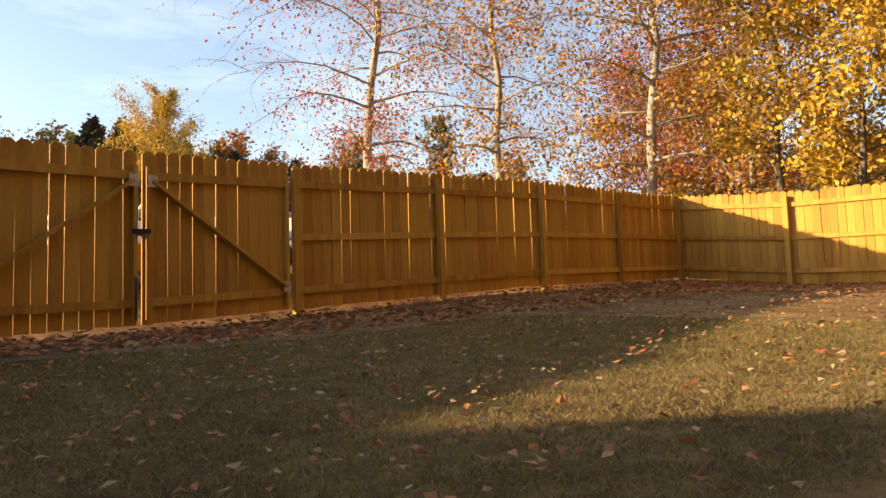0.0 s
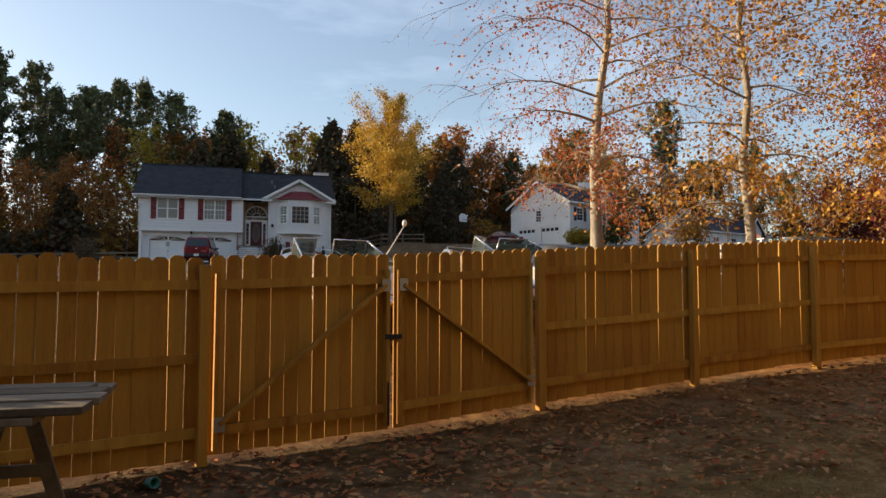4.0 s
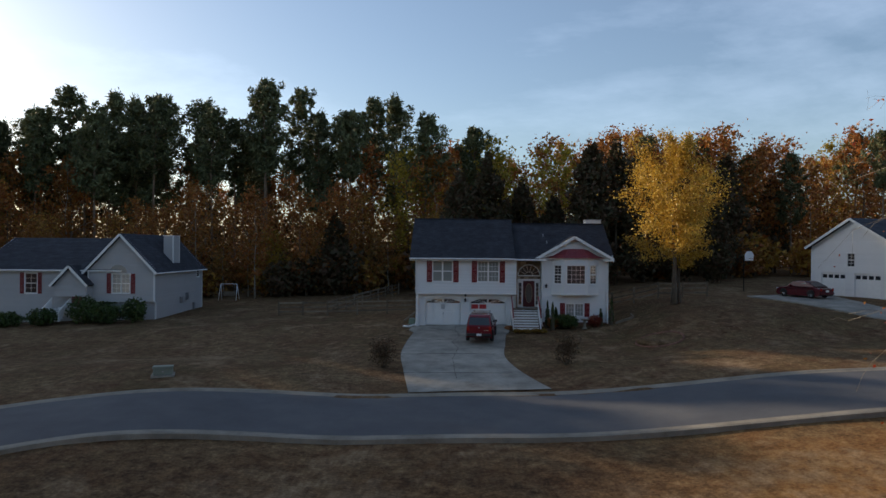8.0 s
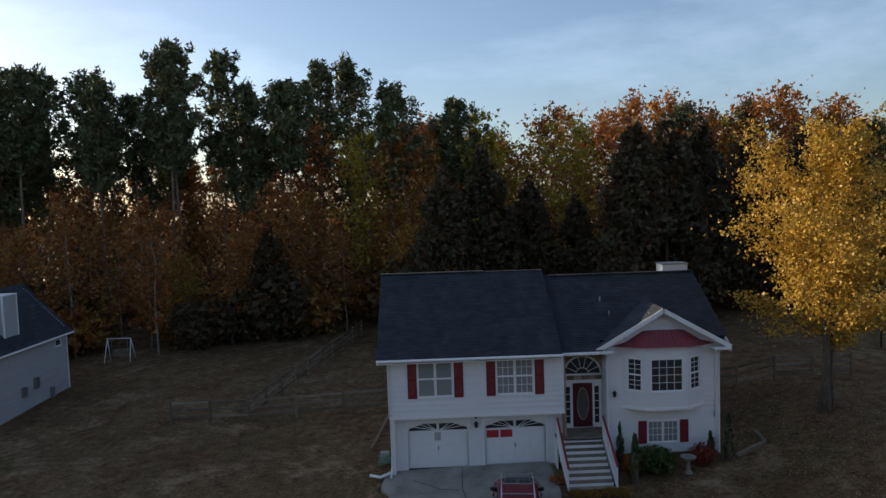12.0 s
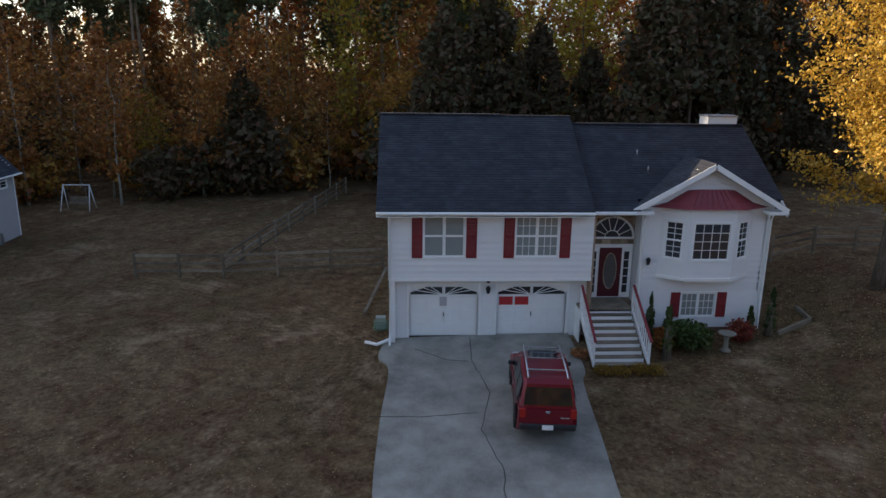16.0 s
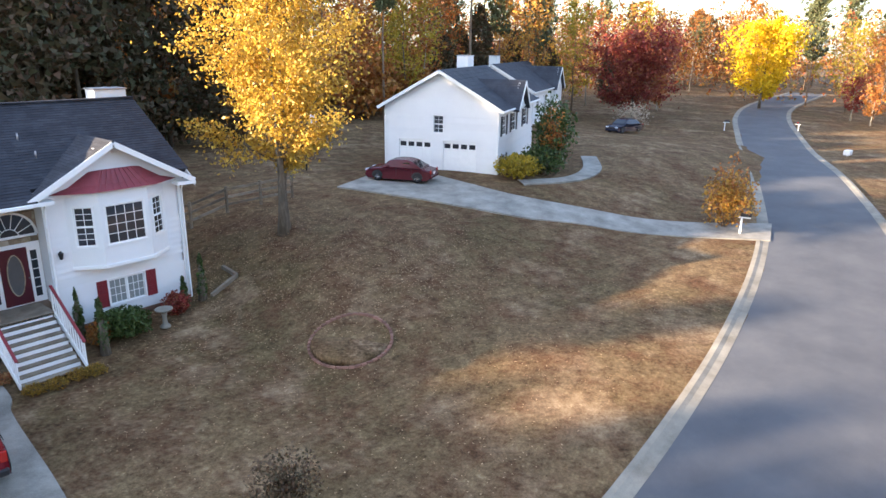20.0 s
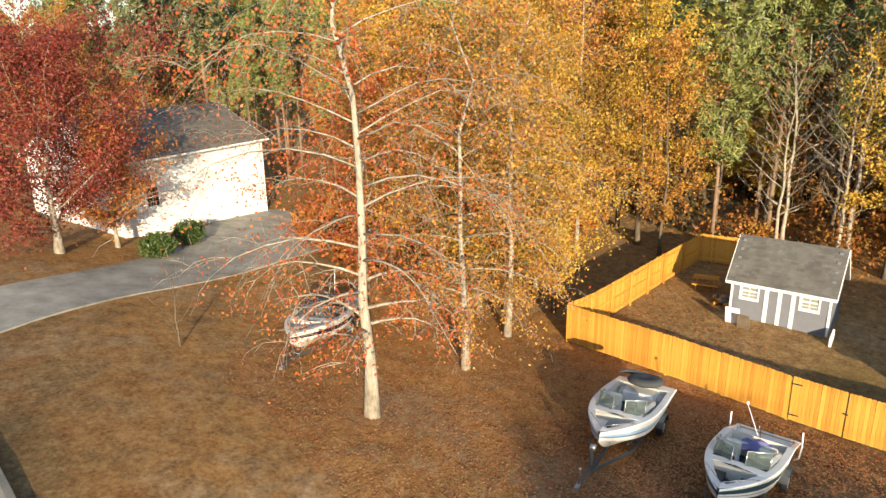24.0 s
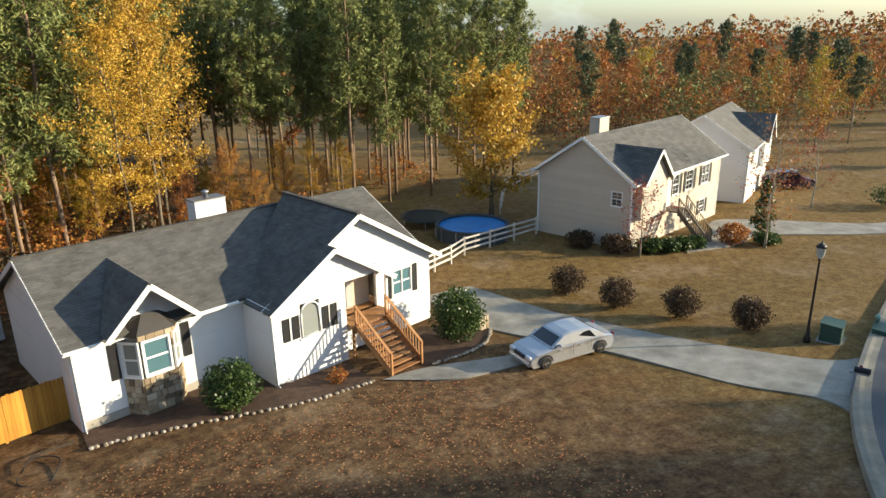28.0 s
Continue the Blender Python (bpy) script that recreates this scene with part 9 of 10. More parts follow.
def grass(name, n, x0, x1, y0, y1, mat, seed, h=0.05, keep=None):
    rng = np.random.RandomState(seed)
    v, pts = [], rng.uniform((x0, y0), (x1, y1), (n, 2))
    k = 0
    for x, y in pts:
        if keep and not keep(x, y):
            continue
        z, a = lie(x, y) - 0.02, rng.uniform(0, 6.3)
        hh = h * rng.uniform(0.5, 1.4)
        lx, ly = rng.normal(0, 0.017, 2)
        w = 0.0012 + 0.001 * rng.rand()
        v += [(x - math.cos(a) * w, y - math.sin(a) * w, z), (x + math.cos(a) * w, y + math.sin(a) * w, z), (x + lx, y + ly, z + hh + 0.012)]
        k += 1
    me = mesh_of(name, v, [(i * 3, i * 3 + 1, i * 3 + 2) for i in range(k)], mat)
    return tagged(new(name, me), "short dormant straw-coloured lawn grass", "grass", kind="stuff")


grass("lawn_grass", 170000, 6.0, 12.0, -57.6, -53.0, M["leaf_straw"], 5, 0.005)
litter("fallen_leaves", 5200, 5.0, 20.0, -60.0, -49.5, 0.017, M["leaf_tan"], "scattered dry brown leaves on the yard", 11, lambda x, y: y < -51.3 + (x - 6) * 0.25, 0, 1.0)
litter("fallen_leaves", 5200, 5.0, 16.0, -57.6, -50.0, 0.017, M["leaf_brown"], "curled brown leaves strewn over the yard", 22, lambda x, y: y < -51.3 + (x - 6) * 0.25, 0, 1.0)
litter("fallen_leaves", 6000, 6.0, 20.0, -53.2, -49.0, 0.042, M["leaf_brown"], "dry leaves drifted along the fence", 12, lambda x, y: y < -50.3 + (x - 10.6) * 0.168, 0, 0.9)
litter("fallen_leaves", 34000, 10.0, 30.0, -49.0, -33.0, 0.042, M["leaf_brown"], "red-brown leaves under the sweetgum trees", 13, lambda x, y: y > -48.6 + 0.2 * (x - 20) and ((x - 19) ** 2 + (y + 41) ** 2 < 90 or x < 16 and y < -40))
litter("fallen_leaves", 18000, 6.0, 17.0, -50.5, -38.0, 0.042, M["leaf_brown"], "red-brown leaves round the boats", 14, lambda x, y: y > -51 + 0.2 * (x - 8) + 0.6, 40)
litter("fallen_leaves", 16000, 9.0, 29.0, -12.0, 8.0, 0.033, M["leaf_tan"], "tan leaves under the golden tree", 15, lambda x, y: ((x - 18.8) ** 2 + (y + 1.8) ** 2) / 90 < 0.25 + 0.75 * (math.sin(x * 12.9 + y * 78.2) * 43758.5 % 1) ** 1.5)
litter("fallen_leaves", 6500, -16.0, 28.0, -17.0, 2.0, 0.030, M["leaf_tan"], "scattered pale leaves on the front lawn", 16, lambda x, y: not (-2 < x < 7))
litter("fallen_leaves", 5000, -14.0, 2.5, -49.0, -34.0, 0.05, M["leaf_brown"], "scattered leaves on the front lawn of the gabled house", 17, lambda x, y: y > -48)
litter("fallen_leaves", 6000, -20.0, 26.0, -82.0, -66.0, 0.10, M["leaf_brown"], "thick leaf litter in the wood", 18)
litter("fallen_leaves", 3000, 14.0, 24.0, -66.0, -49.5, 0.07, M["leaf_brown"], "brown leaves in the fenced yard", 19)


# ---------------------------------------------------------------- smaller things
def rail_fence(pts, label, mat, h=1.25, rails=(0.35, 0.75, 1.15), gap=2.4, group="rail fences"):
    F = thing("rail_fence", label, "fence", group=group)
    for (xa, ya), (xb, yb) in zip(pts, pts[1:]):
        ln = math.hypot(xb - xa, yb - ya)
        n = max(1, round(ln / gap))
        for i in range(n + 1):
            x, y = xa + (xb - xa) * i / n, ya + (yb - ya) * i / n
            part("post", box(-0.06, 0.06, -0.06, 0.06, -0.2, h + 0.05, 0.008), mat, F).matrix_basis = pose(x, y, lie(x, y), 0, 0, math.degrees(math.atan2(yb - ya, xb - xa)))
            if i:
                px, py = xa + (xb - xa) * (i - 1) / n, ya + (yb - ya) * (i - 1) / n
                for r in rails:
                    part("rail", beam((px, py, lie(px, py) + r), (x, y, lie(x, y) + r), 0.045, 0.13), mat, F)
    return F


rail_fence([(-1.3, 9.1), (-9.4, 8.7), (-7.6, 18), (-5.0, 30.5)], "weathered split-rail fence beside the white house", M["old_wood"])
rail_fence([(-9.4, 8.7), (-14, 9.2)], "weathered split-rail fence on the side lawn", M["old_wood"])
rail_fence([(14.39, 8.49), (17.48, 5.68), (23.61, 5.58)], "weathered split-rail fence behind the golden tree", M["old_wood"])
WHITE = plain("white_weathered_boards", (0.55, 0.52, 0.47), 0.8, spread=0.15)
rail_fence([(-19.5, -59.8), (-23.1, -61.4), (-25.0, -62.6), (-33.0, -64.4)], "white three-board fence round the pool", WHITE, 1.3, (0.4, 0.8, 1.2))
rail_fence([(-34.5, -71.0), (-41.2, -79), (-49.5, -83.6)], "pale board fence up the far slope", WHITE, 1.3, (0.4, 0.8, 1.2))


def mailbox(x, y, turn, label, post_mat):
    B = thing("mailbox", label, "mailbox", pose(x, y, lie(x, y), 0, 0, turn), group="street mailboxes")
    part("post", box(-0.055, 0.055, -0.055, 0.055, -0.2, 1.12, 0.008), post_mat, B)
    part("arm", box(-0.05, 0.05, -0.45, 0.2, 0.92, 1.0, 0.006), post_mat, B)
    arch = [(-0.085, 1.01), (0.085, 1.01), (0.085, 1.13)] + [(0.085 * math.cos(a), 1.13 + 0.085 * math.sin(a)) for a in steps(0, math.pi, 8)[1:]]
    part("box", prism(arch, "y", -0.48, 0.06), M["black"], B, "black arched letter box")
    part("flag", box(0.088, 0.096, -0.2, -0.1, 1.1, 1.25), M["lamp_red"], B)


mailbox(39.0, -13.95, 15, "black mailbox on a white post beside the driveway", M["trim"])
mailbox(37.0, -23.6, 195, "mailbox on a white T-shaped post by the kerb", M["trim"])
mailbox(83.6, 2.6, 20, "distant mailbox at the kerb", M["trim"])
mailbox(90.8, -3.6, 200, "distant mailbox at the kerb", M["trim"])
mailbox(-24.9, -36.3, 205, "grey mailbox at the end of the driveway", plain("grey_mailbox_paint", (0.25, 0.26, 0.28), 0.5))


def street_lamp(x, y):
    L = thing("street_lamp", "black cast-iron street lamp on the lawn", "lamp", pose(x, y, lie(x, y)))
    part("pole", lathe("pole", [(0.16, -0.1), (0.16, 0.25), (0.09, 0.4), (0.06, 1.2), (0.045, 4.0), (0.07, 4.05), (0.03, 4.15)], 10), plain("black_iron", (0.03, 0.022, 0.02), 0.5, 0.3), L)
    head = part("lantern", lathe("lantern", [(0.10, 4.15), (0.17, 4.25), (0.21, 4.62), (0.24, 4.64)], 8), plain("milky_lantern_glass", (0.55, 0.55, 0.52), 0.3), L, "milky glass lantern")
    part("cap", lathe("cap", [(0.26, 4.64), (0.16, 4.78), (0.04, 4.84), (0.03, 4.95)], 8), M["black"], head)


street_lamp(-29.15, -40.5)


def utility_box(x, y, w, d, h, label, paint=None):
    paint = paint or M["green_box"]
    B = thing("utility_box", label, "utility box", pose(x, y, lie(x, y), 0, 0, 20), group="green utility boxes")
    part("pad", box(-w / 2 - 0.1, w / 2 + 0.1, -d / 2 - 0.1, d / 2 + 0.1, -0.1, 0.06), M["concrete"], B)
    part("cabinet", box(-w / 2, w / 2, -d / 2, d / 2, 0.06, h, 0.03), paint, B)
    part("lid", prism([(-d / 2 - 0.03, h), (d / 2 + 0.03, h), (d / 2 + 0.03, h + 0.04), (-d / 2 - 0.03, h + 0.1)], "x", -w / 2 - 0.03, w / 2 + 0.03), paint, B)
    part("hasp", box(-0.04, 0.04, -d / 2 - 0.02, -d / 2, h * 0.5, h * 0.65), M["galv"], B)


utility_box(-30.3, -40.0, 1.0, 0.9, 0.85, "dark green transformer cabinet beside the lamp")
utility_box(-32.6, -38.9, 1.1, 0.7, 0.4, "low green junction box beside the lamp")
utility_box(-12.9, -17.5, 0.95, 0.8, 0.42, "low pale green utility box on the lawn", plain("pale_green_box_paint", (0.20, 0.24, 0.20), 0.6))
hyd = thing("pedestal", "pale green service pedestal beside the lamp", "pedestal", pose(-32.9, -39.3, lie(-32.9, -39.3)))
part("body", lathe("body", [(0.09, 0), (0.09, 0.7), (0.13, 0.72), (0.13, 0.85), (0.04, 0.95)], 10), plain("pale_green_plastic", (0.25, 0.36, 0.28), 0.5), hyd)


# pool and trampoline behind the beige house's fence
def pool():
    x, y = -28.2, -66.2
    P = thing("swimming_pool", "round above-ground pool with blue water", "pool", pose(x, y, lie(x, y)))
    part("wall", lathe("wall", [(2.75, 0.0), (2.75, 1.05), (2.62, 1.05), (2.62, 0.1)], 32, None, False, False), plain("dark_pool_wall", (0.045, 0.06, 0.075), 0.5), P)
    part("rim", lathe("rim", [(2.83, 1.02), (2.83, 1.09), (2.55, 1.09), (2.55, 1.02)], 32, None, False, False), M["canvas"], P)
    part("water", lathe("water", [(2.6, 0.86), (2.6, 0.9), (0.01, 0.9)], 32, None, False), M["pool_blue"], P)
    for i in range(12):
        a = 2 * math.pi * i / 12
        part("upright", box(-0.05, 0.05, -0.04, 0.04, 0, 1.02), M["galv"], P).matrix_basis = pose(2.79 * math.cos(a), 2.79 * math.sin(a), 0, 0, 0, math.degrees(a))


pool()
tr = thing("trampoline", "round black trampoline with a net-free frame", "trampoline", pose(-27.0, -71.2, lie(-27.0, -71.2)))
part("mat", lathe("mat", [(1.75, 0.72), (1.75, 0.75)], 28, None, False), M["black"], tr)
part("frame_ring", tube("frame_ring", [(1.95 * math.cos(a), 1.95 * math.sin(a), 0.74) for a in steps(0, 2 * math.pi, 28)], 0.05, 6), M["canvas"], tr)
for i in range(6):
    a = math.pi * i / 3
    part("leg", tube("leg", [(1.9 * math.cos(a), 1.9 * math.sin(a), 0.72), (1.95 * math.cos(a), 1.95 * math.sin(a), 0.0)], 0.03, 6), M["galv"], tr)
sw = thing("swing_seat", "white-framed garden swing at the wood's edge", "swing", pose(-24.6, 26.5, lie(-24.6, 26.5)))
for x in (-0.95, 0.95):
    for y in (-0.6, 0.6):
        part("leg", tube("leg", [(x * 1.1, y, 0), (x, 0, 1.9)], 0.035, 6), M["trim"], sw)
part("top_bar", tube("top_bar", [(-1.0, 0, 1.9), (1.0, 0, 1.9)], 0.035, 6), M["trim"], sw)
part("seat", box(-0.7, 0.7, -0.25, 0.25, 0.5, 0.56, 0.02), M["old_wood"], sw)
part("backrest", box(-0.7, 0.7, 0.22, 0.28, 0.56, 1.0, 0.02), M["old_wood"], sw)
for x in (-0.65, 0.65):
    part("chain", tube("chain", [(x, 0, 1.9), (x, 0.0, 0.56)], 0.012, 5), M["galv"], sw)


def hoop(x, y, turn):
    H = thing("basketball_hoop", "basketball hoop with white backboard", "hoop", pose(x, y, lie(x, y), 0, 0, turn))
    part("pole", tube("pole", [(0, 0, 0), (0, 0, 2.9), (0, -0.5, 3.2)], 0.05, 8), M["black"], H)
    part("backboard", prism([(-0.55, 2.85), (0.55, 2.85), (0.6, 3.4), (0.3, 3.7), (-0.3, 3.7), (-0.6, 3.4)], "y", -0.58, -0.54), M["trim"], H)
    part("ring", tube("ring", [(0.22 * math.cos(a), -0.8 + 0.22 * math.sin(a), 3.05) for a in steps(0, 2 * math.pi, 16)], 0.012, 5), M["lamp_red"], H)


hoop(28.83, 10.88, 30)

# birdbath, brick ring, garden timbers and hose by the white house
bb = thing("birdbath", "pale concrete birdbath before the red shrub", "birdbath", pose(12.0, -1.75, lie(12.0, -1.75)))
part("pedestal", lathe("pedestal", [(0.2, 0), (0.2, 0.06), (0.1, 0.14), (0.08, 0.4), (0.12, 0.62)], 14), M["kerb"], bb)
part("bowl", lathe("bowl", [(0.1, 0.6), (0.3, 0.68), (0.34, 0.74), (0.31, 0.75), (0.1, 0.69)], 18), M["kerb"], bb)
ring = thing("brick_ring", "round flower bed edged with sunken bricks", "flower bed", pose(15.8, -7.92, 0))
BRICK = plain("faded_red_brick", (0.24, 0.12, 0.085), 0.9, spread=0.3, obj_random=0.5)
for i in range(44):
    a = 2 * math.pi * i / 44
    x, y = 1.5 * math.cos(a), 1.5 * math.sin(a)
    part("brick", box(-0.1, 0.1, -0.05, 0.05, -0.05, 0.07, 0.01), BRICK, ring).matrix_basis = pose(x, y, lie(15.8 + x, -7.92 + y), 0, 0, math.degrees(a) + 90 + (i * 37 % 11) - 5)
part("soil", lathe("soil", [(1.42, -0.3), (1.42, 0.0), (0.7, 0.03), (0.02, 0.05)], 24), M["ground"], ring).matrix_basis = pose(0, 0, lie(15.8, -7.92) + 0.01)
tb = thing("timber_edging", "weathered timber edging at the house corner", "edging")
for a, b in (((14.5, -0.9), (15.9, -0.6)), ((15.9, -0.6), (16.0, 0.6))):
    part("timber", beam((*a, lie(*a) + 0.08), (*b, lie(*b) + 0.08), 0.14, 0.16), M["old_wood"], tb)
hb = thing("hose_pile", "coil of green garden hose beside the garage", "hose", pose(-1.15, 0.9, lie(-1.15, 0.9)))
rng = random.Random(8)
part("hose", tube("hose", [(0.33 * math.cos(i * 0.7) * rng.uniform(0.7, 1.1), 0.33 * math.sin(i * 0.7) * rng.uniform(0.7, 1.1), 0.05 + 0.012 * i) for i in range(36)], 0.018, 6), plain("faded_green_hose", (0.08, 0.22, 0.14), 0.5), hb)
part("reel_box", box(-0.2, 0.2, 0.15, 0.5, 0, 0.5, 0.02), plain("pale_hose_box", (0.3, 0.34, 0.3), 0.6), hb)
lg = thing("leaning_timber", "long weathered timber lying beside the house", "timber")
part("timber", beam((-1.9, 2.7, lie(-1.9, 2.7) + 0.1), (-1.1, 8.4, lie(-1.1, 8.4) + 0.35), 0.12, 0.12), M["old_wood"], lg)
dp = thing("drain_pipe", "white drain pipe lying on the driveway edge", "pipe")
part("pipe", tube("pipe", [(-0.74, -0.5, 0.08), (-1.25, -0.62, lie(-1.2, -0.6) + 0.09), (-1.7, -0.35, lie(-1.7, -0.3) + 0.08)], 0.07, 8), M["trim"], dp)
cr = thing("driveway_cracks", "thin cracks and joints in the pale driveway", "crack", kind="stuff")
DARK = plain("dark_crack_dirt", (0.06, 0.05, 0.04), 0.95)
for pts in ([(-1.3, -5.6), (0.5, -5.75), (2.4, -5.6)], [(2.4, -0.2), (2.3, -2.2), (2.7, -4.4), (2.2, -6.6), (2.6, -8.6), (2.3, -11.5), (2.6, -17)], [(-1.25, -10.0), (1.6, -10.1), (5.5, -10.4)], [(-1.0, -14.8), (2.5, -15.0), (6.2, -15.2)], [(0.2, -1.0), (1.4, -2.0), (2.3, -2.2)]):
    line = []
    for (xa, ya), (xb, yb) in zip(pts, pts[1:]):
        for i in range(7):
            x, y = xa + (xb - xa) * i / 7, ya + (yb - ya) * i / 7
            line.append((x + 0.06 * noise.noise((x * 3, y * 3, 1)), y + 0.06 * noise.noise((x * 3, y * 3, 7)), lie(x, y) + 0.048))
    part("crack", tube("crack", line, 0.014, 4), DARK, cr)

# the bed before the gabled house
MULCH = material("dark_bark_mulch", [(0.25, (0.035, 0.020, 0.013)), (0.5, (0.075, 0.042, 0.026)), (0.8, (0.13, 0.08, 0.05))], 3, 0.95, bump=0.8, fine=30, depth=0.03)
slab("garden_bed", [(0.0, -50.1), (-2.0, -49.75), (-5.2, -49.05), (-8.3, -48.6), (-11.0, -48.8)], [(0.05, -51.6), (-2.5, -52.1), (-6.8, -53.0), (-7.6, -51.0), (-10.8, -51.3)], "dark mulched bed along the house", MULCH, 0.03, 8, "flower bed")
slab("garden_bed_far", [(-13.6, -48.9), (-15.2, -49.0), (-17.2, -49.6), (-18.6, -51.0)], [(-13.4, -51.6), (-15.0, -52.2), (-16.6, -52.6), (-17.8, -52.6)], "dark mulched bed beside the stairs", MULCH, 0.03, 8, "flower bed")
ed = thing("stone_edging", "row of pale field stones edging the bed", "edging")
EDGE = material("pale_field_stone", [(0.25, (0.20, 0.16, 0.12)), (0.5, (0.34, 0.28, 0.21)), (0.8, (0.48, 0.42, 0.34))], 2, 0.9, bump=0.4, fine=14, obj_random=0.5)
rng = random.Random(4)
STONES = []
for i in range(5):
    b = bmesh.new()
    bmesh.ops.create_icosphere(b, subdivisions=1, radius=0.105)
    for v in b.verts:
        v.co *= rng.uniform(0.75, 1.2)
        v.co.z *= 0.65
    me = bpy.data.meshes.new("stone")
    b.to_mesh(me)
    b.free()
    me.materials.append(EDGE)
    STONES.append(me)
for pts in ([(0.1, -50.0), (-2.0, -49.65), (-5.2, -48.95), (-8.3, -48.5), (-10.9, -48.7)], [(-13.7, -48.75), (-15.3, -48.85), (-17.3, -49.5), (-18.7, -51.0)]):
    ln = smooth_line(pts, 24)
    d = 0.0
    for p, q in zip(ln, ln[1:]):
        d += (q - p).length
        if d > 0.165:
            d = 0.0
            ob = new("stone", rng.choice(STONES))
            ob.matrix_basis = pose(q.x + rng.uniform(-0.04, 0.04), q.y + rng.uniform(-0.04, 0.04), lie(q.x, q.y) + 0.06, 0, 0, rng.uniform(0, 360))
            ob.parent = ed
ho = thing("black_hose_loop", "loop of black hose on the lawn", "hose", pose(1.55, -49.3, lie(1.55, -49.3)))
part("hose", tube("hose", [(0.62 * math.cos(a) + 0.1 * math.sin(3 * a), 0.95 * math.sin(a), 0.05) for a in steps(0, 2 * math.pi * 0.96, 26)] + [(0.2, -1.1, 0.04), (-1.2, -1.3, 0.04)], 0.024, 6), M["rubber"], ho)
st = thing("stone_planter", "small square stone planter by the drive", "planter", pose(-18.3, -51.4, lie(-18.3, -51.4), 0, 0, 12))
for i in range(3):
    for j in range(4):
        part("stone", box(-0.4 + 0.2 * j, -0.21 + 0.2 * j, -0.3, 0.3, 0.25 * i, 0.25 * i + 0.24, 0.02), M["stone"], st)


# ---------------------------------------------------------------- clutter in the fenced yard
def sawhorse(x, y, turn):
    S = thing("sawhorse", "rough timber sawhorse near the fence", "sawhorse", pose(x, y, lie(x, y), 0, 0, turn), group="sawhorses")
    part("beam", box(-0.75, 0.75, -0.05, 0.05, 0.86, 0.96, 0.006), M["old_wood"], S)
    part("cleat", box(-0.75, 0.75, -0.08, 0.08, 0.955, 0.985, 0.004), M["deck"], S)
    for sx in (-0.6, 0.6):
        for sy in (-1, 1):
            part("leg", beam((sx, sy * 0.05, 0.92), (sx * 1.05, sy * 0.33, -0.02), 0.09, 0.04, None, (1, 0, 0)), M["old_wood"], S)
        part("brace", box(sx - 0.02, sx + 0.02, -0.22, 0.22, 0.4, 0.48), M["old_wood"], S)


sawhorse(5.8, -53.15, 92)
sawhorse(3.9, -53.3, 88)
rng = random.Random(31)
for i in range(9):
    L = thing("plank", "weathered plank laid across the sawhorses", "plank", group="planks on sawhorses")
    x0, y0, z0 = 3.5 + rng.uniform(0, 0.3), -53.75 + (i % 5) * 0.26, lie(5.2, -53.5) + 1.0 + 0.045 * (i // 5)
    a = rng.uniform(-4, 4)
    part("board", box(-0.0, rng.uniform(2.65, 2.85), -0.11, 0.11, -0.02, 0.02, 0.004), M["old_wood"], L).matrix_basis = pose(x0, y0, z0, 0, 0, a * 0.4)
wb = thing("white_board", "white sheet of board lying on the grass", "board", pose(6.48, -53.3, lie(6.48, -53.3), 0, 0, -20))
part("sheet", box(-0.3, 0.3, -0.24, 0.24, 0.03, 0.05, 0.004), plain("dusty_white_board", (0.55, 0.52, 0.56), 0.7, spread=0.2, scale=4), wb)
fp = thing("foam_cup", "small teal plastic cup on the ground", "cup", pose(6.5, -51.7, lie(6.5, -51.7) + 0.05, 80, 0, 30))
part("cup", lathe("cup", [(0.035, 0), (0.045, 0.12), (0.04, 0.12), (0.03, 0.01)], 12), plain("teal_plastic", (0.06, 0.30, 0.30), 0.4), fp)
for i, (x, y, lx, ly, h, mat, lab) in enumerate(((16.9, -57.4, 0.7, 0.05, 0.95, "trim", "white panel leaning before the shed"), (16.2, -57.2, 0.6, 0.05, 0.8, "old_wood", "old board leaning before the shed"), (12.6, -58.9, 0.1, 0.9, 0.6, "trim", "pale boards leaning on the shed wall"))):
    T = thing("loose_board", lab, "panel", pose(x, y, lie(x, y), -14, 0, 14))
    part("sheet", box(-lx / 2, lx / 2, -ly / 2, ly / 2, 0.0, h, 0.006), M[mat], T)
for i in range(12):
    x, y = 10.2 - 0.42 * (i % 7) + rng.uniform(-0.1, 0.1), -62.7 + 0.5 * (i // 7) + rng.uniform(-0.1, 0.1)
    T = thing("concrete_block", "grey concrete block in the yard", "block", pose(x, y, lie(x, y), 0, 0, rng.uniform(-10, 20)), group="concrete blocks in the yard")
    bm = bmesh.new()
    for bx in ((-0.2, 0.2, -0.1, -0.07), (-0.2, 0.2, 0.07, 0.1), (-0.2, -0.17, -0.07, 0.07), (-0.015, 0.015, -0.07, 0.07), (0.17, 0.2, -0.07, 0.07)):
        box(bx[0], bx[1], bx[2], bx[3], 0, 0.4, 0, bm)
    part("block", bm, plain("dark_damp_concrete", (0.10, 0.095, 0.09), 0.9) if i == 0 else bpy.data.materials["dark_damp_concrete"], T)
gr = thing("charcoal_grill", "black kettle grill near the metal shed", "grill", pose(5.3, -61.2, lie(5.3, -61.2)))
part("kettle", lathe("kettle", [(0.05, 0.5), (0.26, 0.62), (0.3, 0.78), (0.26, 0.95), (0.05, 1.05)], 16), M["black"], gr)
for a in (0, 2.1, 4.2):
    part("leg", tube("leg", [(0.15 * math.cos(a), 0.15 * math.sin(a), 0.6), (0.3 * math.cos(a), 0.3 * math.sin(a), 0)], 0.015, 6), M["black"], gr)
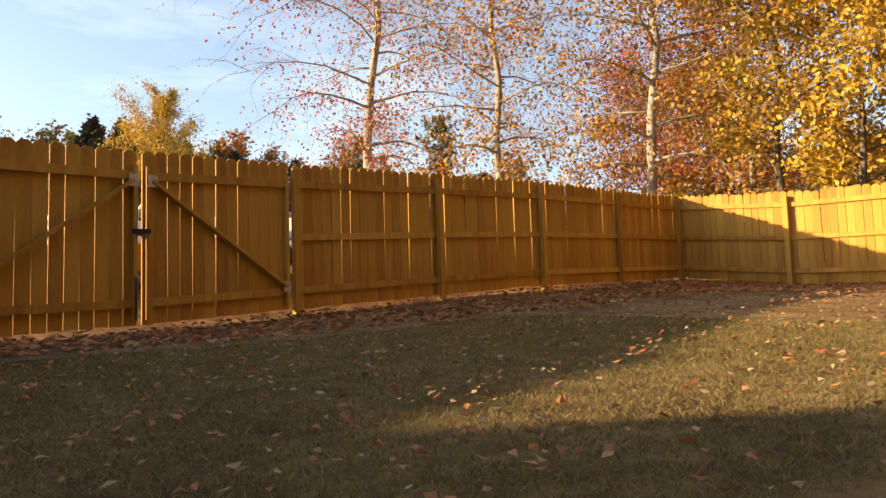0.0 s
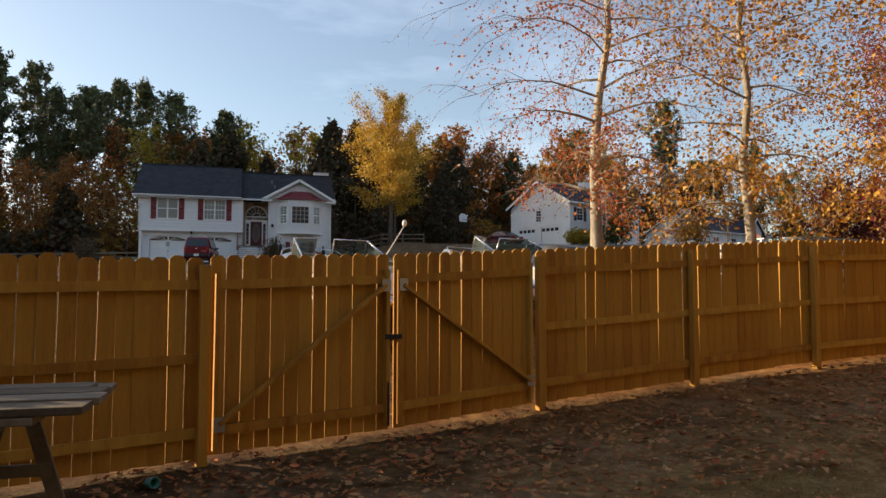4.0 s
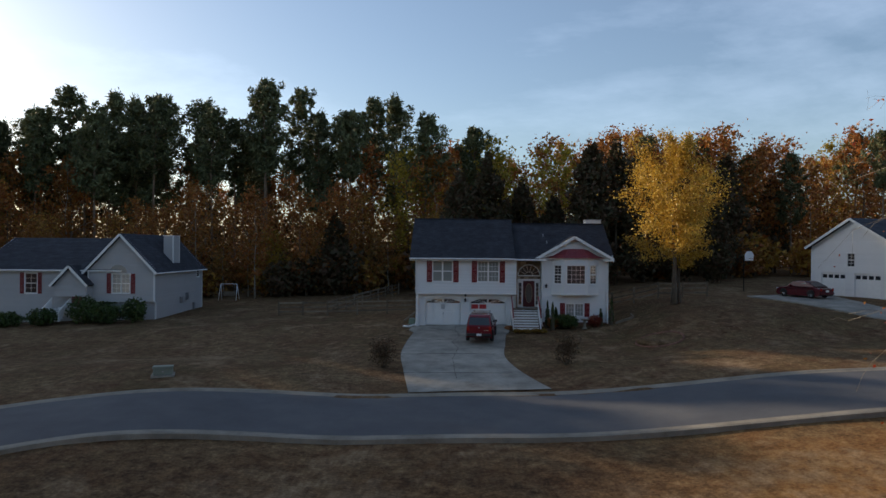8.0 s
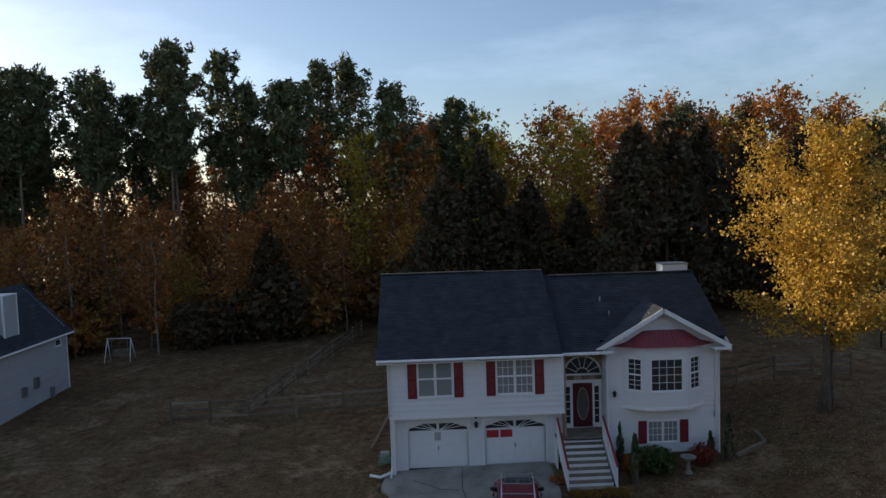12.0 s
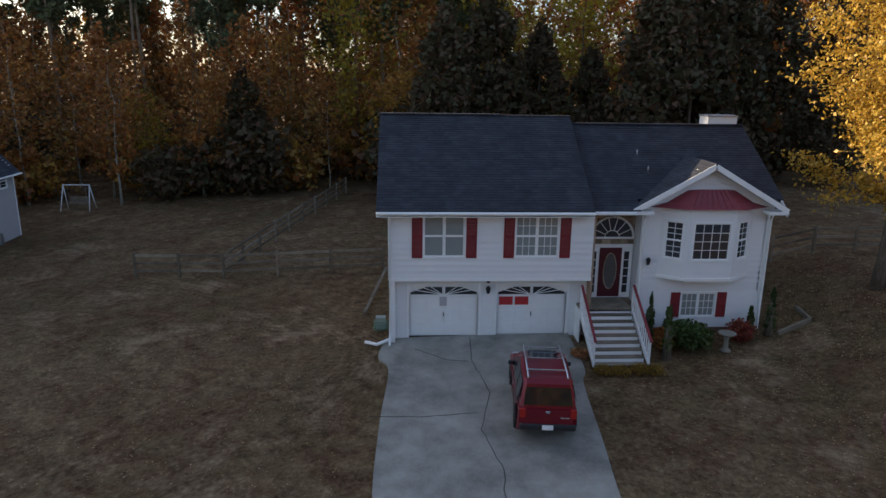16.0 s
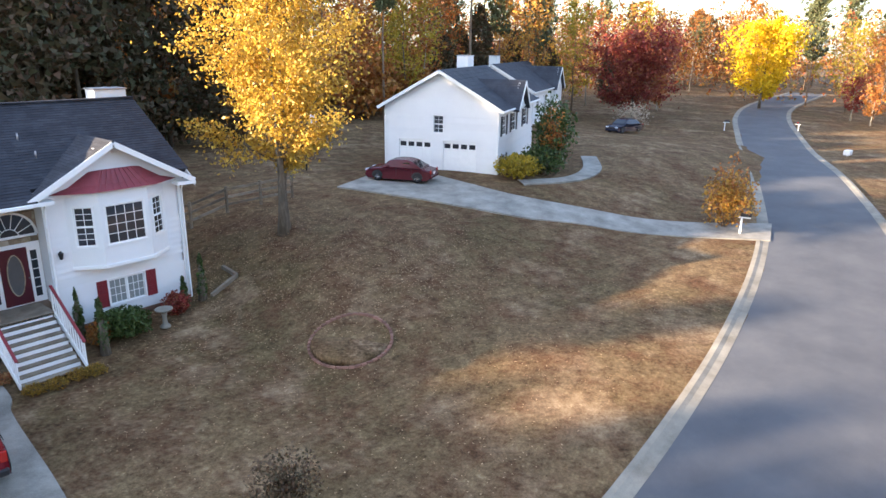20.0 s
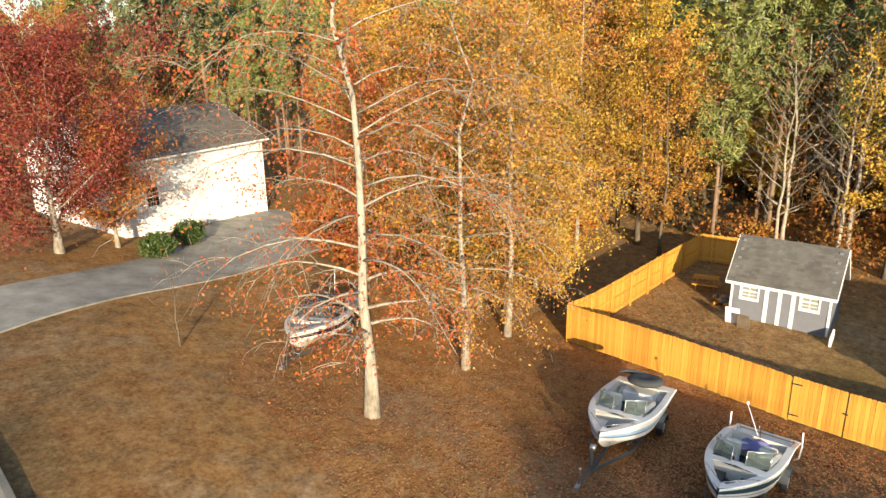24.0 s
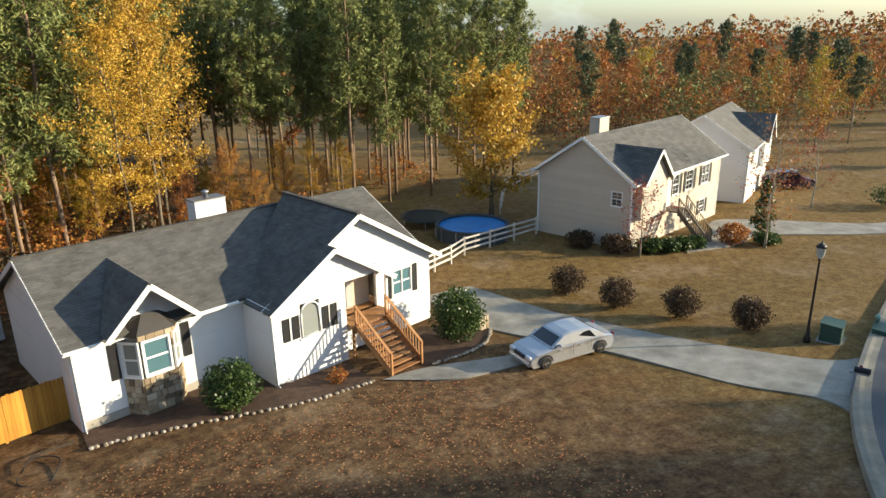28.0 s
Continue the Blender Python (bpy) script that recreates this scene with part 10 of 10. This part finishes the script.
pb = thing("paving_slab", "pale square paving slab in the yard", "slab", pose(8.6, -60.6, lie(8.6, -60.6), 0, 0, 12))
part("slab", box(-0.35, 0.35, -0.5, 0.5, 0.02, 0.07, 0.01), M["concrete"], pb)
py = thing("yellow_post", "slim yellow timber post in the yard", "post", pose(12.6, -66.0, lie(12.6, -66.0)))
part("post", box(-0.05, 0.05, -0.05, 0.05, -0.2, 1.9, 0.005), M["cedar"], py)
pt = thing("picnic_table", "small wooden picnic table by the side fence", "table", pose(20.6, -61.0, lie(20.6, -61.0), 0, 0, 25))
for j in range(5):
    part("board", box(-0.7, 0.7, -0.4 + 0.16 * j, -0.26 + 0.16 * j, 0.7, 0.74, 0.004), M["cedar"], pt)
for x in (-0.5, 0.5):
    for s in (-1, 1):
        part("leg", beam((x, s * 0.15, 0.72), (x, s * 0.55, 0), 0.09, 0.04, None, (1, 0, 0)), M["cedar"], pt)
    part("bench", box(-0.7, 0.7, math.copysign(0.62, x) - 0.12, math.copysign(0.62, x) + 0.12, 0.4, 0.44, 0.004), M["cedar"], pt)
    part("cross_bar", box(x - 0.02, x + 0.02, -0.72, 0.72, 0.34, 0.4), M["cedar"], pt)
for i in range(14):
    x, y = 18.6 + rng.gauss(0, 0.35), -59.6 + rng.gauss(0, 0.25)
    T = thing("firewood_log", "split firewood log heaped by the shed", "log", pose(x, y, lie(x, y) + 0.1 + 0.1 * (i % 3), rng.uniform(-15, 15), 90, rng.uniform(0, 360)), group="firewood by the shed")
    part("log", lathe("log", [(0.09, -0.22), (0.1, 0), (0.09, 0.22)], 8), M["bark_pale"] if i % 3 else M["cedar"], T)
bs = thing("bare_brush_pile", "small heap of grey twigs in the yard", "brush pile", pose(18.4, -66.2, lie(18.4, -66.2)))
v, f = [], []
for i in range(40):
    a, e = rng.uniform(0, 6.3), rng.uniform(0.1, 0.6)
    c = Vector((rng.gauss(0, 0.25), rng.gauss(0, 0.2), rng.uniform(0.05, 0.25)))
    d = Vector((math.cos(a), math.sin(a), e - 0.3)) * 0.45
    tube_data([c - d, c + d], [0.012, 0.006], 4, v, f)
part("twig_heap", mesh_of("twig_heap", v, f, M["bark_pale"]), None, bs)
bn = thing("wheeled_bin", "dark wheeled rubbish bin by the white wall", "bin", pose(50.0, -40.4, lie(50.0, -40.4)))
part("body", prism([(-0.25, 0.1), (0.25, 0.1), (0.3, 1.0), (-0.3, 1.0)], "x", -0.28, 0.28), M["black"], bn)
part("lid", box(-0.31, 0.31, -0.33, 0.33, 1.0, 1.06, 0.02), M["black"], bn)
wbx = thing("white_marker_box", "small white box on the far lawn", "box", pose(76.4, -11.8, lie(76.4, -11.8)))
part("box", box(-0.5, 0.5, -0.3, 0.3, 0.15, 0.6, 0.03), M["trim"], wbx)
part("foot", box(-0.1, 0.1, -0.1, 0.1, -0.1, 0.15), M["trim"], wbx)
